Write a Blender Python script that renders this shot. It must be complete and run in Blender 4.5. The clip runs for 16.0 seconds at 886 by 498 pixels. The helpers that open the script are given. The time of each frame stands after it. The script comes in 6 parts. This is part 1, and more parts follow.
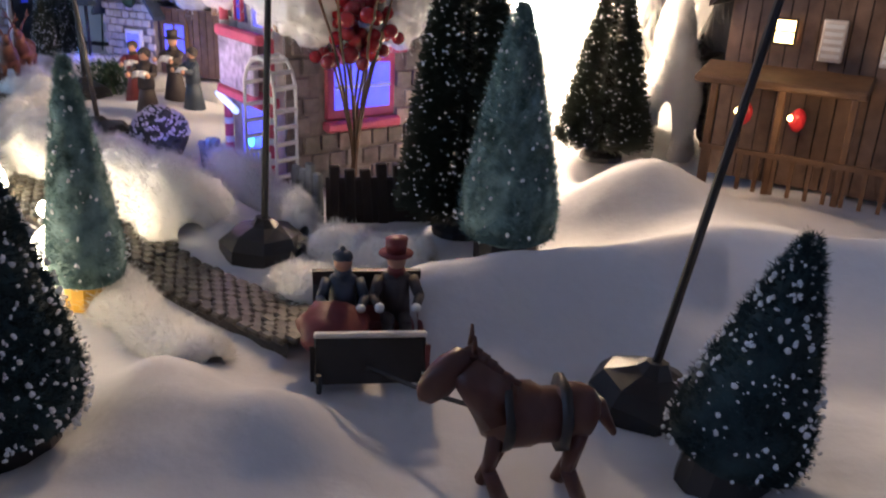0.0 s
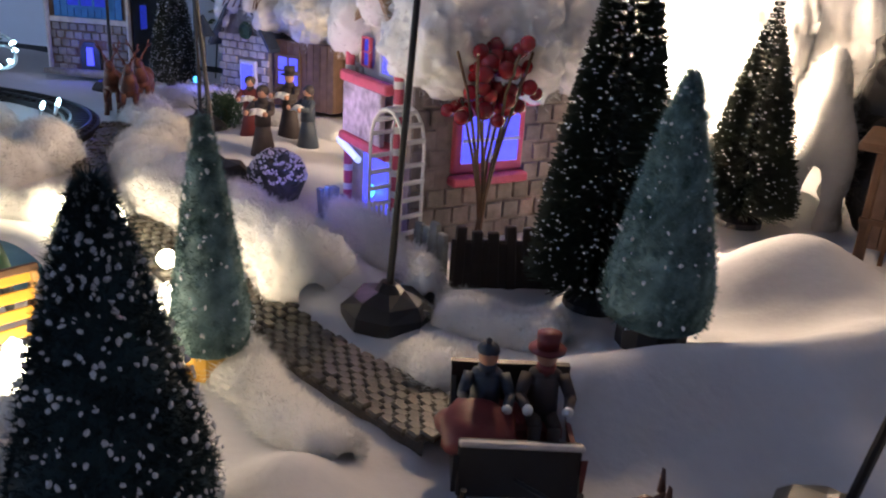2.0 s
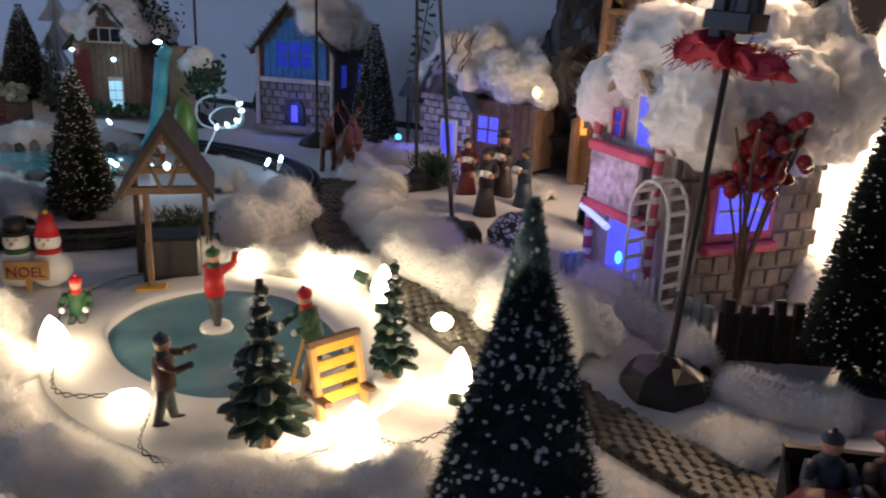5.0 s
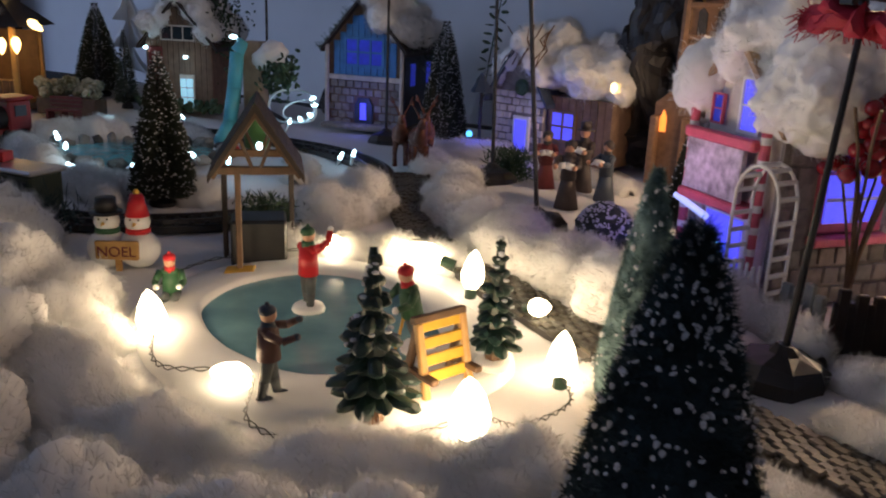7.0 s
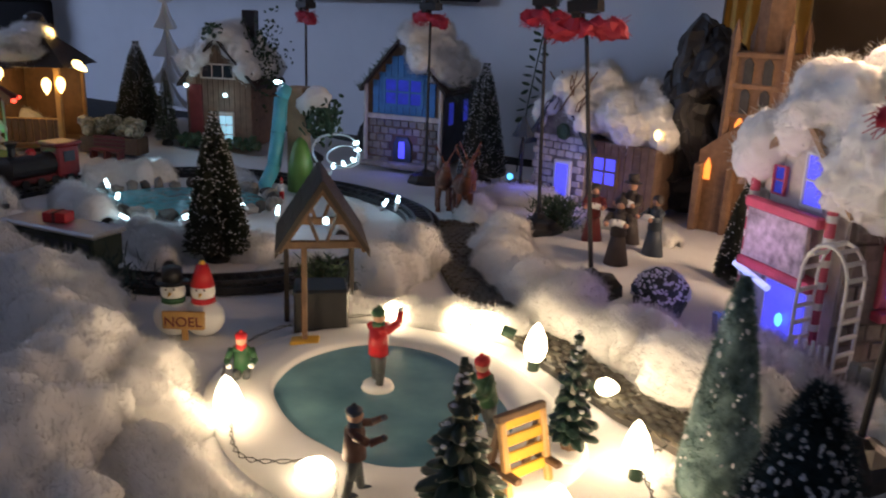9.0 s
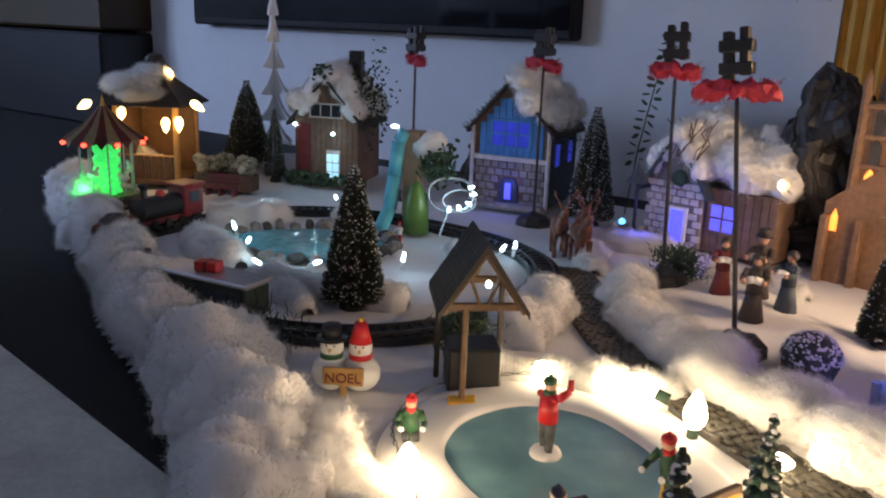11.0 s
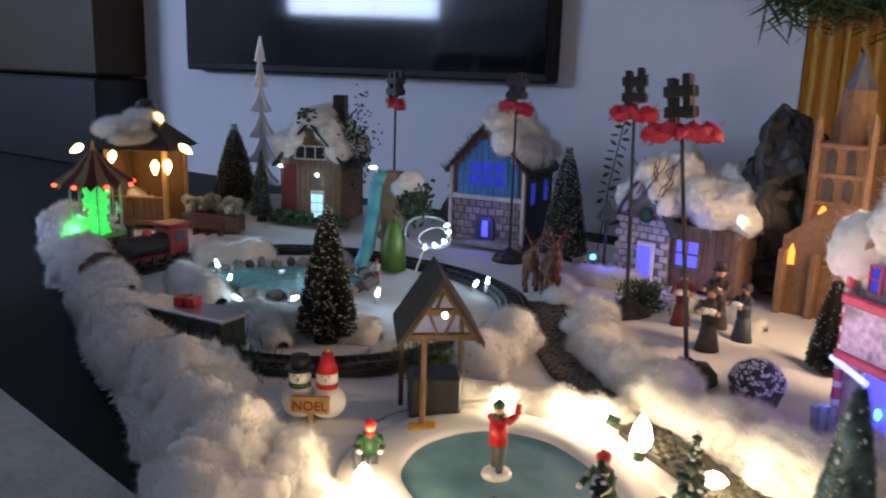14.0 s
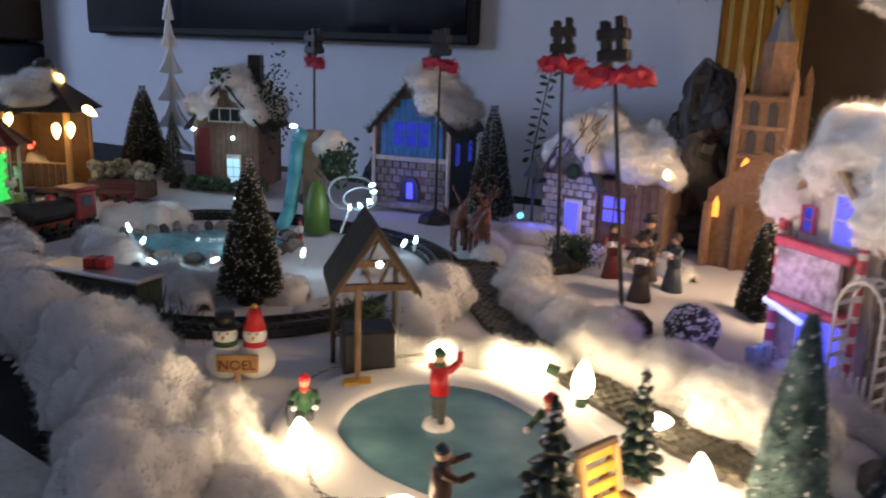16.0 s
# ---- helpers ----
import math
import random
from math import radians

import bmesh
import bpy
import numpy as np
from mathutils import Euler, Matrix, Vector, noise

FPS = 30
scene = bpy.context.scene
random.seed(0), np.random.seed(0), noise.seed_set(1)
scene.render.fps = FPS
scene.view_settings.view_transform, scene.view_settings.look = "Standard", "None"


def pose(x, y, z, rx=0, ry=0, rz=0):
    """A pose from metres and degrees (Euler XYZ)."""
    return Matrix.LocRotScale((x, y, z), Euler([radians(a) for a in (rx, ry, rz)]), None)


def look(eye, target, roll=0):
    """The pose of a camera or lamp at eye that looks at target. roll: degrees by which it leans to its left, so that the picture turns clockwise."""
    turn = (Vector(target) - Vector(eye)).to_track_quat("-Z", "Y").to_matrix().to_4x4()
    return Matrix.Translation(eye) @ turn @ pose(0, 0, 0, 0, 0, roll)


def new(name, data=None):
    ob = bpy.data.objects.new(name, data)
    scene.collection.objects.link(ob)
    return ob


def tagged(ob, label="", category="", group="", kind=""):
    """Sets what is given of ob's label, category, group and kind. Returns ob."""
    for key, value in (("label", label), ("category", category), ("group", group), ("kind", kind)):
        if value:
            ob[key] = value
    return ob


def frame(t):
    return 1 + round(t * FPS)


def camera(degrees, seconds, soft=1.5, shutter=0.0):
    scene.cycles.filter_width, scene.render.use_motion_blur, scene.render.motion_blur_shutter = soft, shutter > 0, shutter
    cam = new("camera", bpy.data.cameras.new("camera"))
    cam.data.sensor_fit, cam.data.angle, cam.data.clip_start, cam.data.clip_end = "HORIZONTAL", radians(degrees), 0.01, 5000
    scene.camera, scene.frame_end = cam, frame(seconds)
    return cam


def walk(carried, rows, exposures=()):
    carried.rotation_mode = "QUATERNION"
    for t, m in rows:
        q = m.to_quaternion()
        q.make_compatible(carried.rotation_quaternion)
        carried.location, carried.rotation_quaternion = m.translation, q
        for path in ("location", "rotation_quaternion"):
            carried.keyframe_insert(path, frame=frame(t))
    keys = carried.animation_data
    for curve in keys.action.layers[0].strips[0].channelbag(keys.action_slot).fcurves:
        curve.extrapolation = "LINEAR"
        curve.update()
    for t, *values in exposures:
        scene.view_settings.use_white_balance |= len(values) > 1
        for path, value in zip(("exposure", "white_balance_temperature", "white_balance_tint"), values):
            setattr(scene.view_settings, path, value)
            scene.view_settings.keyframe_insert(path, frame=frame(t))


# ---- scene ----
cam = camera(56.5, 16.0, soft=2.0, shutter=0.5)
PATH = [
    (0, (0.384, 0.396, 0.265), (-0.014, 2.218, -0.457), 2.6),
    (0.4, (0.385, 0.388, 0.257), (-0.072, 2.222, -0.396), 2.2),
    (0.5, (0.381, 0.384, 0.262), (-0.112, 2.205, -0.404), 2.5),
    (1, (0.358, 0.392, 0.269), (-0.206, 2.194, -0.389), 2.5),
    (1.5, (0.339, 0.418, 0.27), (-0.231, 2.211, -0.409), 3.0),
    (2, (0.323, 0.441, 0.284), (-0.262, 2.227, -0.4), 3.7),
    (2.5, (0.308, 0.444, 0.291), (-0.315, 2.222, -0.382), 3.6),
    (3, (0.287, 0.447, 0.298), (-0.376, 2.218, -0.354), 3.5),
    (3.5, (0.265, 0.432, 0.309), (-0.426, 2.198, -0.325), 3.5),
    (4, (0.252, 0.412, 0.308), (-0.489, 2.163, -0.31), 3.3),
    (4.5, (0.227, 0.398, 0.306), (-0.577, 2.125, -0.301), 2.9),
    (4.7, (0.217, 0.389, 0.308), (-0.613, 2.104, -0.3), 2.7),
    (6.8, (0.168, 0.358, 0.269), (-0.789, 2.019, -0.303), 2.5),
    (7, (0.161, 0.366, 0.273), (-0.801, 2.021, -0.305), 2.5),
    (7.5, (0.14, 0.359, 0.288), (-0.831, 2.007, -0.295), 2.4),
    (8, (0.145, 0.362, 0.307), (-0.836, 2.004, -0.275), 2.3),
    (8.5, (0.143, 0.364, 0.319), (-0.842, 2.008, -0.253), 2.3),
    (9, (0.114, 0.35, 0.333), (-0.884, 1.99, -0.228), 2.3),
    (9.5, (0.093, 0.333, 0.341), (-0.925, 1.964, -0.211), 2.1),
    (10, (0.07, 0.307, 0.354), (-0.984, 1.915, -0.195), 2.0),
    (10.2, (0.06, 0.298, 0.357), (-1.01, 1.898, -0.187), 2.1),
    (12.3, (0.007, 0.292, 0.406), (-1.165, 1.842, -0.066), 1.9),
    (12.5, (0.016, 0.296, 0.409), (-1.162, 1.845, -0.054), 1.9),
    (13, (0.036, 0.297, 0.401), (-1.137, 1.856, -0.041), 1.8),
    (13.5, (0.061, 0.286, 0.394), (-1.094, 1.86, -0.038), 1.8),
    (14, (0.092, 0.274, 0.383), (-1.04, 1.866, -0.046), 1.8),
    (14.5, (0.134, 0.293, 0.365), (-0.932, 1.927, -0.074), 2.0),
    (15, (0.167, 0.31, 0.347), (-0.829, 1.983, -0.114), 1.9),
    (15.5, (0.145, 0.288, 0.373), (-0.821, 1.974, -0.102), 2.1),
    (16, (0.062, 0.289, 0.344), (-0.893, 1.981, -0.132), 2.0),
]
walk(cam, [(t, look(eye, target, roll)) for t, eye, target, roll in PATH], [(0, 0.60, 5850, 15), (2, 0.27, 5850, 15), (4, -0.02, 6000, 16), (7, -0.36, 6400, 17), (9, -0.24, 6500, 18), (10, -0.04, 6400, 18), (12.5, 0.50, 6800, 16), (13.5, 0.44, 6700, 17), (15, 0.02, 6600, 18), (16, 0.16, 6600, 18)])

# ---- light ----
FLOOR = -0.035
world = bpy.data.worlds.new("world")
scene.world = world
world.use_nodes = True
world.node_tree.nodes["Background"].inputs[0].default_value = (0.30, 0.42, 0.62, 1)
world.node_tree.nodes["Background"].inputs[1].default_value = 0.06


def lamp(name, kind, m, energy, color, size=0.01, size_y=None):
    data = bpy.data.lights.new(name, kind)
    data.energy, data.color = energy, color
    if kind == "AREA":
        data.size = size
        if size_y:
            data.shape, data.size_y = "RECTANGLE", size_y
    else:
        data.shadow_soft_size = size
    ob = new(name, data)
    ob.matrix_world = m
    return ob


WARM, COOL, BLUE, AMBER = (1.0, 0.69, 0.37), (0.45, 0.80, 1.0), (0.10, 0.13, 1.0), (1.0, 0.50, 0.14)
# dusk through the window behind the viewer, the hanging bulb behind the candy house
lamp("window_daylight", "AREA", look((-4.5, -2.12, 1.22), (-1.2, 2.3, 0.6)), 145.0, (0.47, 0.64, 1.0), 2.7, 0.8)
lamp("hanging_bulb_light", "POINT", pose(0.105, 1.305, 0.398), 5.4, (1.0, 0.66, 0.36), 0.025)

# ---- materials ----
MATS = {}


def mat(name, color, rough=0.6, metal=0.0, var=0.18, scale=60.0, bump=0.15, emit=0.0, emit_color=None, sub=0.0, spec=0.5, trans=0.0, alt=None, coat=0.0):
    if name in MATS:
        return MATS[name]
    m = bpy.data.materials.new(name)
    m.use_nodes = True
    nt = m.node_tree
    b = nt.nodes["Principled BSDF"]
    b.inputs["Roughness"].default_value = rough
    b.inputs["Metallic"].default_value = metal
    b.inputs["Specular IOR Level"].default_value = spec
    b.inputs["Transmission Weight"].default_value = trans
    b.inputs["Coat Weight"].default_value = coat
    if sub:
        b.inputs["Subsurface Weight"].default_value = sub
        b.inputs["Subsurface Radius"].default_value = (1, 1, 1)
        b.inputs["Subsurface Scale"].default_value = 0.018
    tc = nt.nodes.new("ShaderNodeTexCoord")
    info = nt.nodes.new("ShaderNodeObjectInfo")
    n1 = nt.nodes.new("ShaderNodeTexNoise")
    n1.inputs["Scale"].default_value = scale
    n1.inputs["Detail"].default_value = 6
    n2 = nt.nodes.new("ShaderNodeTexNoise")
    n2.inputs["Scale"].default_value = scale * 0.13
    n2.inputs["Detail"].default_value = 3
    for n in (n1, n2):
        nt.links.new(tc.outputs["Object"], n.inputs["Vector"])
    add = nt.nodes.new("ShaderNodeMath")
    add.operation = "ADD"
    nt.links.new(n1.outputs["Fac"], add.inputs[0])
    nt.links.new(n2.outputs["Fac"], add.inputs[1])
    rnd = nt.nodes.new("ShaderNodeMath")
    rnd.operation = "MULTIPLY_ADD"
    nt.links.new(info.outputs["Random"], rnd.inputs[0])
    rnd.inputs[1].default_value = 0.25
    nt.links.new(add.outputs[0], rnd.inputs[2])
    ramp = nt.nodes.new("ShaderNodeValToRGB")
    lo = [max(0, c * (1 - var)) for c in color]
    hi = [min(1, c * (1 + var)) for c in (alt or color)]
    ramp.color_ramp.elements[0].position, ramp.color_ramp.elements[1].position = 0.38, 0.74
    sc = nt.nodes.new("ShaderNodeMath")
    sc.operation = "MULTIPLY"
    sc.inputs[1].default_value = 0.5
    nt.links.new(rnd.outputs[0], sc.inputs[0])
    ramp.color_ramp.elements[0].color = (*lo, 1)
    ramp.color_ramp.elements[1].color = (*hi, 1)
    nt.links.new(sc.outputs[0], ramp.inputs[0])
    nt.links.new(ramp.outputs[0], b.inputs["Base Color"])
    if bump:
        bp = nt.nodes.new("ShaderNodeBump")
        bp.inputs["Strength"].default_value = bump
        bp.inputs["Distance"].default_value = 0.002
        nt.links.new(n1.outputs["Fac"], bp.inputs["Height"])
        nt.links.new(bp.outputs[0], b.inputs["Normal"])
    if emit:
        b.inputs["Emission Color"].default_value = (*(emit_color or color), 1)
        b.inputs["Emission Strength"].default_value = emit
    MATS[name] = m
    return m


COTTON = mat("cotton", (0.82, 0.82, 0.81), 1.0, var=0.05, scale=90, bump=0.25, sub=0.9, spec=0.1)
SNOW = mat("snow_cloth", (0.66, 0.66, 0.68), 0.9, var=0.03, scale=120, bump=0.25, sub=0.2, spec=0.2)
PLATE = mat("snow_plaster", (0.80, 0.80, 0.78), 0.55, var=0.04, scale=40, bump=0.15)
ICE = mat("pond_ice", (0.13, 0.32, 0.38), 0.22, var=0.22, scale=22, bump=0.04, alt=(0.22, 0.42, 0.46), coat=0.3)
BLACK = mat("black_plastic", (0.014, 0.014, 0.016), 0.42, var=0.3, scale=80, bump=0.1)
DARKGREEN = mat("dark_green_bristle", (0.044, 0.056, 0.040), 0.6, var=0.4, scale=150, bump=0)
FROSTGREEN = mat("frosted_green_sisal", (0.075, 0.15, 0.135), 0.85, var=0.35, scale=110, bump=0, alt=(0.22, 0.33, 0.33))
NIGHTGREEN = mat("blue_green_sisal", (0.018, 0.045, 0.052), 0.8, var=0.4, scale=110, bump=0)
RESINGREEN = mat("painted_resin_green", (0.010, 0.030, 0.023), 0.38, var=0.35, scale=120, bump=0.3)
FLAKE = mat("snow_flock", (0.72, 0.74, 0.77), 0.95, var=0.06, scale=90, bump=0.3)
WOOD = mat("brown_wood", (0.13, 0.07, 0.035), 0.6, var=0.4, scale=70, bump=0.4)
DARKWOOD = mat("dark_roof_wood", (0.024, 0.015, 0.011), 0.6, var=0.4, scale=70, bump=0.4)
LIGHTWOOD = mat("honey_wood", (0.42, 0.24, 0.08), 0.5, var=0.3, scale=60, bump=0.3)
YELLOW = mat("yellow_paint", (0.62, 0.36, 0.04), 0.45, var=0.2, scale=60, bump=0.15)
STONE = mat("painted_stone", (0.23, 0.21, 0.19), 0.8, var=0.4, scale=90, bump=0.6)
DARKSTONE = mat("dark_stone", (0.06, 0.055, 0.05), 0.75, var=0.5, scale=90, bump=0.6)
COBBLE = mat("cobble", (0.032, 0.029, 0.023), 0.45, var=0.5, scale=200, bump=0.4, alt=(0.080, 0.070, 0.050))
REDNET = mat("red_netting", (0.42, 0.02, 0.045), 0.6, var=0.25, scale=120, bump=0.3)
RED = mat("red_paint", (0.50, 0.02, 0.025), 0.4, var=0.2, scale=90, bump=0.1)
MAROON = mat("maroon_paint", (0.15, 0.022, 0.024), 0.5, var=0.3, scale=90, bump=0.2)
SKIN = mat("painted_skin", (0.55, 0.30, 0.20), 0.5, var=0.1, scale=90, bump=0.05)
WHITE = mat("white_paint", (0.78, 0.78, 0.76), 0.45, var=0.06, scale=90, bump=0.1)
NAVY = mat("navy_paint", (0.035, 0.05, 0.075), 0.5, var=0.3, scale=90, bump=0.15)
GREENP = mat("green_paint", (0.03, 0.10, 0.045), 0.5, var=0.3, scale=90, bump=0.15)
LIME = mat("lime_plastic", (0.10, 0.21, 0.04), 0.4, var=0.15, scale=60, bump=0.05)
TURQ = mat("turquoise_plastic", (0.10, 0.48, 0.60), 0.35, var=0.12, scale=60, bump=0.05)
TAN = mat("tan_paint", (0.36, 0.25, 0.16), 0.6, var=0.25, scale=80, bump=0.3)
BLUEWALL = mat("blue_painted_boards", (0.05, 0.20, 0.48), 0.6, var=0.25, scale=70, bump=0.3)
PINK = mat("pink_paint", (0.62, 0.11, 0.17), 0.5, var=0.2, scale=80, bump=0.15)
CREAM = mat("cream_plaster", (0.60, 0.55, 0.50), 0.7, var=0.25, scale=90, bump=0.5)
TIMBER = mat("timber_wall", (0.17, 0.105, 0.07), 0.7, var=0.4, scale=70, bump=0.5)
SANDSTONE = mat("tower_sandstone", (0.24, 0.135, 0.075), 0.75, var=0.3, scale=110, bump=0.6)
SLATE = mat("spire_slate", (0.11, 0.12, 0.14), 0.6, var=0.3, scale=110, bump=0.4)
BERRY = mat("berry_red", (0.30, 0.012, 0.02), 0.12, var=0.25, scale=60, bump=0, coat=0.6)
FOLIAGE = mat("silk_leaf", (0.03, 0.065, 0.03), 0.6, var=0.4, scale=60, bump=0.1)
HEDGE = mat("hedge_foam", (0.16, 0.15, 0.07), 0.9, var=0.4, scale=140, bump=0.6, alt=(0.5, 0.47, 0.35))
ROCK = mat("black_foil_rock", (0.022, 0.021, 0.022), 0.5, var=0.5, scale=30, bump=0.6)
PALEWHITE = mat("white_glitter_plastic", (0.75, 0.78, 0.82), 0.35, var=0.05, scale=150, bump=0.2)
SILVER = mat("silver_tin", (0.55, 0.57, 0.60), 0.3, metal=0.7, var=0.15, scale=80, bump=0.1)
HORSE = mat("chestnut_paint", (0.075, 0.024, 0.018), 0.4, var=0.3, scale=70, bump=0.2)
WIRE = mat("wire", (0.03, 0.032, 0.025), 0.5, var=0.2, bump=0)
CLEARWIRE = mat("clear_cable", (0.55, 0.60, 0.62), 0.2, var=0.1, bump=0)
GLOW_WARM = mat("lit_bulb_warm", (1, 0.86, 0.6), 0.3, var=0, bump=0, emit=16, emit_color=(1.0, 0.84, 0.52))
GLOW_SOFT = mat("lit_bulb_amber", (1, 0.7, 0.3), 0.3, var=0, bump=0, emit=7, emit_color=(1.0, 0.66, 0.22))
GLOW_COOL = mat("lit_led_cool", (0.7, 0.95, 1), 0.3, var=0, bump=0, emit=9, emit_color=(0.55, 0.90, 1.0))
GLOW_BLUE = mat("lit_window_blue", (0.1, 0.12, 0.9), 0.3, var=0.3, scale=120, bump=0, emit=1.05, emit_color=(0.10, 0.10, 1.0))
GLOW_DIMBLUE = mat("dim_window_blue", (0.03, 0.05, 0.5), 0.3, var=0.4, scale=90, bump=0, emit=0.22, emit_color=(0.05, 0.08, 1.0))
GLOW_CYAN = mat("lit_led_blue", (0.1, 0.6, 1.0), 0.3, var=0, bump=0, emit=3.5, emit_color=(0.08, 0.45, 1.0))
GLOW_AMBER = mat("lit_window_amber", (1, 0.4, 0.08), 0.3, var=0.2, scale=100, bump=0, emit=1.6, emit_color=(1.0, 0.33, 0.05))
GLOW_GREEN = mat("lit_green", (0.05, 0.9, 0.2), 0.3, var=0.3, scale=100, bump=0, emit=0.55, emit_color=(0.03, 1.0, 0.16))
GLOW_RED = mat("lit_red", (1, 0.1, 0.05), 0.3, var=0, bump=0, emit=5, emit_color=(1.0, 0.06, 0.03))
WATER = mat("pool_water", (0.03, 0.18, 0.22), 0.08, var=0.5, scale=60, bump=1.0, alt=(0.10, 0.42, 0.48), coat=0.5)
CARPET = mat("dark_floor", (0.009, 0.010, 0.010), 0.9, var=0.3, scale=200, bump=0.5)
SOFA = mat("grey_fabric", (0.55, 0.58, 0.54), 0.95, var=0.2, scale=160, bump=0.6)
WALL = mat("wall_paint", (0.74, 0.75, 0.78), 0.85, var=0.03, scale=20, bump=0.08)
BROWNWALL = mat("brown_wall", (0.16, 0.11, 0.07), 0.8, var=0.1, scale=15, bump=0.1)
OCHRE = mat("ochre_curtain", (0.62, 0.36, 0.08), 0.85, var=0.15, scale=25, bump=0.3)
TVGLASS = mat("tv_glass", (0.006, 0.007, 0.009), 0.06, var=0.1, bump=0, spec=0.6)

# ---- builders ----


def thing(name, m, label, category, group="", kind=""):
    ob = new(name)
    ob.matrix_world = m
    return tagged(ob, label, category, group, kind)


def part(name, bm, material, parent, label="", smooth=False):
    mesh = bpy.data.meshes.new(name)
    bm.to_mesh(mesh)
    bm.free()
    for mt in material if isinstance(material, (list, tuple)) else [material]:
        mesh.materials.append(mt)
    if smooth:
        mesh.polygons.foreach_set("use_smooth", [True] * len(mesh.polygons))
    ob = new(name, mesh)
    ob.parent = parent
    if label:
        tagged(ob, label)
    return ob


def single(name, bm, material, m, label, category, group="", kind="", smooth=False):
    ob = part(name, bm, material, None, "", smooth)
    ob.matrix_world = m
    return tagged(ob, label, category, group, kind)


def mark(made, index):
    for f in {f for v in made for f in v.link_faces}:
        f.material_index = index


def box(bm, c, s, rot=(0, 0, 0), bev=0.0, index=0):
    m = pose(*c, *rot) @ Matrix.Diagonal((*s, 1))
    r = bmesh.ops.create_cube(bm, size=1, matrix=m)
    mark(r["verts"], index)
    if bev:
        edges = list({e for v in r["verts"] for e in v.link_edges})
        bmesh.ops.bevel(bm, geom=edges, offset=bev, segments=1, affect="EDGES", profile=0.5)
    return bm


def rod(bm, p, q, r0, r1=None, n=8, index=0, caps=True):
    p, q = Vector(p), Vector(q)
    d = q - p
    m = Matrix.Translation((p + q) / 2) @ d.to_track_quat("Z", "Y").to_matrix().to_4x4()
    r = bmesh.ops.create_cone(bm, cap_ends=caps, segments=n, radius1=r0, radius2=r0 if r1 is None else r1, depth=d.length, matrix=m)
    mark(r["verts"], index)
    return bm


def ball(bm, c, s, sub=2, index=0, rot=(0, 0, 0)):
    s = (s, s, s) if isinstance(s, (int, float)) else s
    r = bmesh.ops.create_icosphere(bm, subdivisions=sub, radius=1, matrix=pose(*c, *rot) @ Matrix.Diagonal((*s, 1)))
    mark(r["verts"], index)
    return bm


def slab(bm, pts, y0, y1, index=0):
    """A prism: the outline pts (x, z), from y0 to y1."""
    a = [bm.verts.new((x, y0, z)) for x, z in pts]
    b = [bm.verts.new((x, y1, z)) for x, z in pts]
    k = len(pts)
    fs = [bm.faces.new(a), bm.faces.new(b[::-1])] + [bm.faces.new((a[(i + 1) % k], a[i], b[i], b[(i + 1) % k])) for i in range(k)]
    for f in fs:
        f.material_index = index
    bmesh.ops.recalc_face_normals(bm, faces=fs)
    return bm


def turned(bm, profile, n=20, index=0):
    """A turned form from (radius, z) pairs."""
    rings = []
    for r, z in profile:
        rings.append([bm.verts.new((r * math.cos(2 * math.pi * i / n), r * math.sin(2 * math.pi * i / n), z)) for i in range(n)])
    fs = []
    for a, b in zip(rings, rings[1:]):
        for i in range(n):
            fs.append(bm.faces.new((a[i], a[(i + 1) % n], b[(i + 1) % n], b[i])))
    fs += [bm.faces.new(rings[0][::-1]), bm.faces.new(rings[-1])]
    for f in fs:
        f.material_index = index
    return bm


def tube(bm, pts, r, n=5, index=0):
    for p, q in zip(pts, pts[1:]):
        rod(bm, p, q, r, r, n, index)
    return bm


def rough(bm, amount, freq, seed=0.0, verts=None):
    off = Vector((seed * 3.1, seed * 1.7, seed * 5.3))
    for v in verts or bm.verts:
        v.co += noise.noise_vector(v.co * freq + off) * amount
    return bm


def soft_abs(n):
    """A rounded absolute value, for puffs with soft creases."""
    return math.sqrt(n * n + 0.03)


def puff(bm, c, s, sub=4, amount=0.25, freq=1.0, seed=0.0):
    """A lump of pulled cotton."""
    r = bmesh.ops.create_icosphere(bm, subdivisions=sub, radius=1)
    off = Vector((seed * 7.7, seed * 3.3, seed))
    size = sum(s) / 3
    for v in r["verts"]:
        d = v.co.copy()
        p = Vector((d.x * s[0], d.y * s[1], d.z * s[2]))
        q = (p + Vector(c)) * 24 * freq + off
        w = 1.5 * noise.noise(q * 0.8) + 0.5 * soft_abs(noise.noise(q * 1.9)) + 0.45 * noise.noise(q * 4.1) + 0.36 * noise.noise(q * 8.5) + 0.22 * noise.noise(q * 17) - 0.35
        v.co = Vector(c) + p * (1 + amount * (w + 0.3))
    return bm


RNG = random.Random(5)


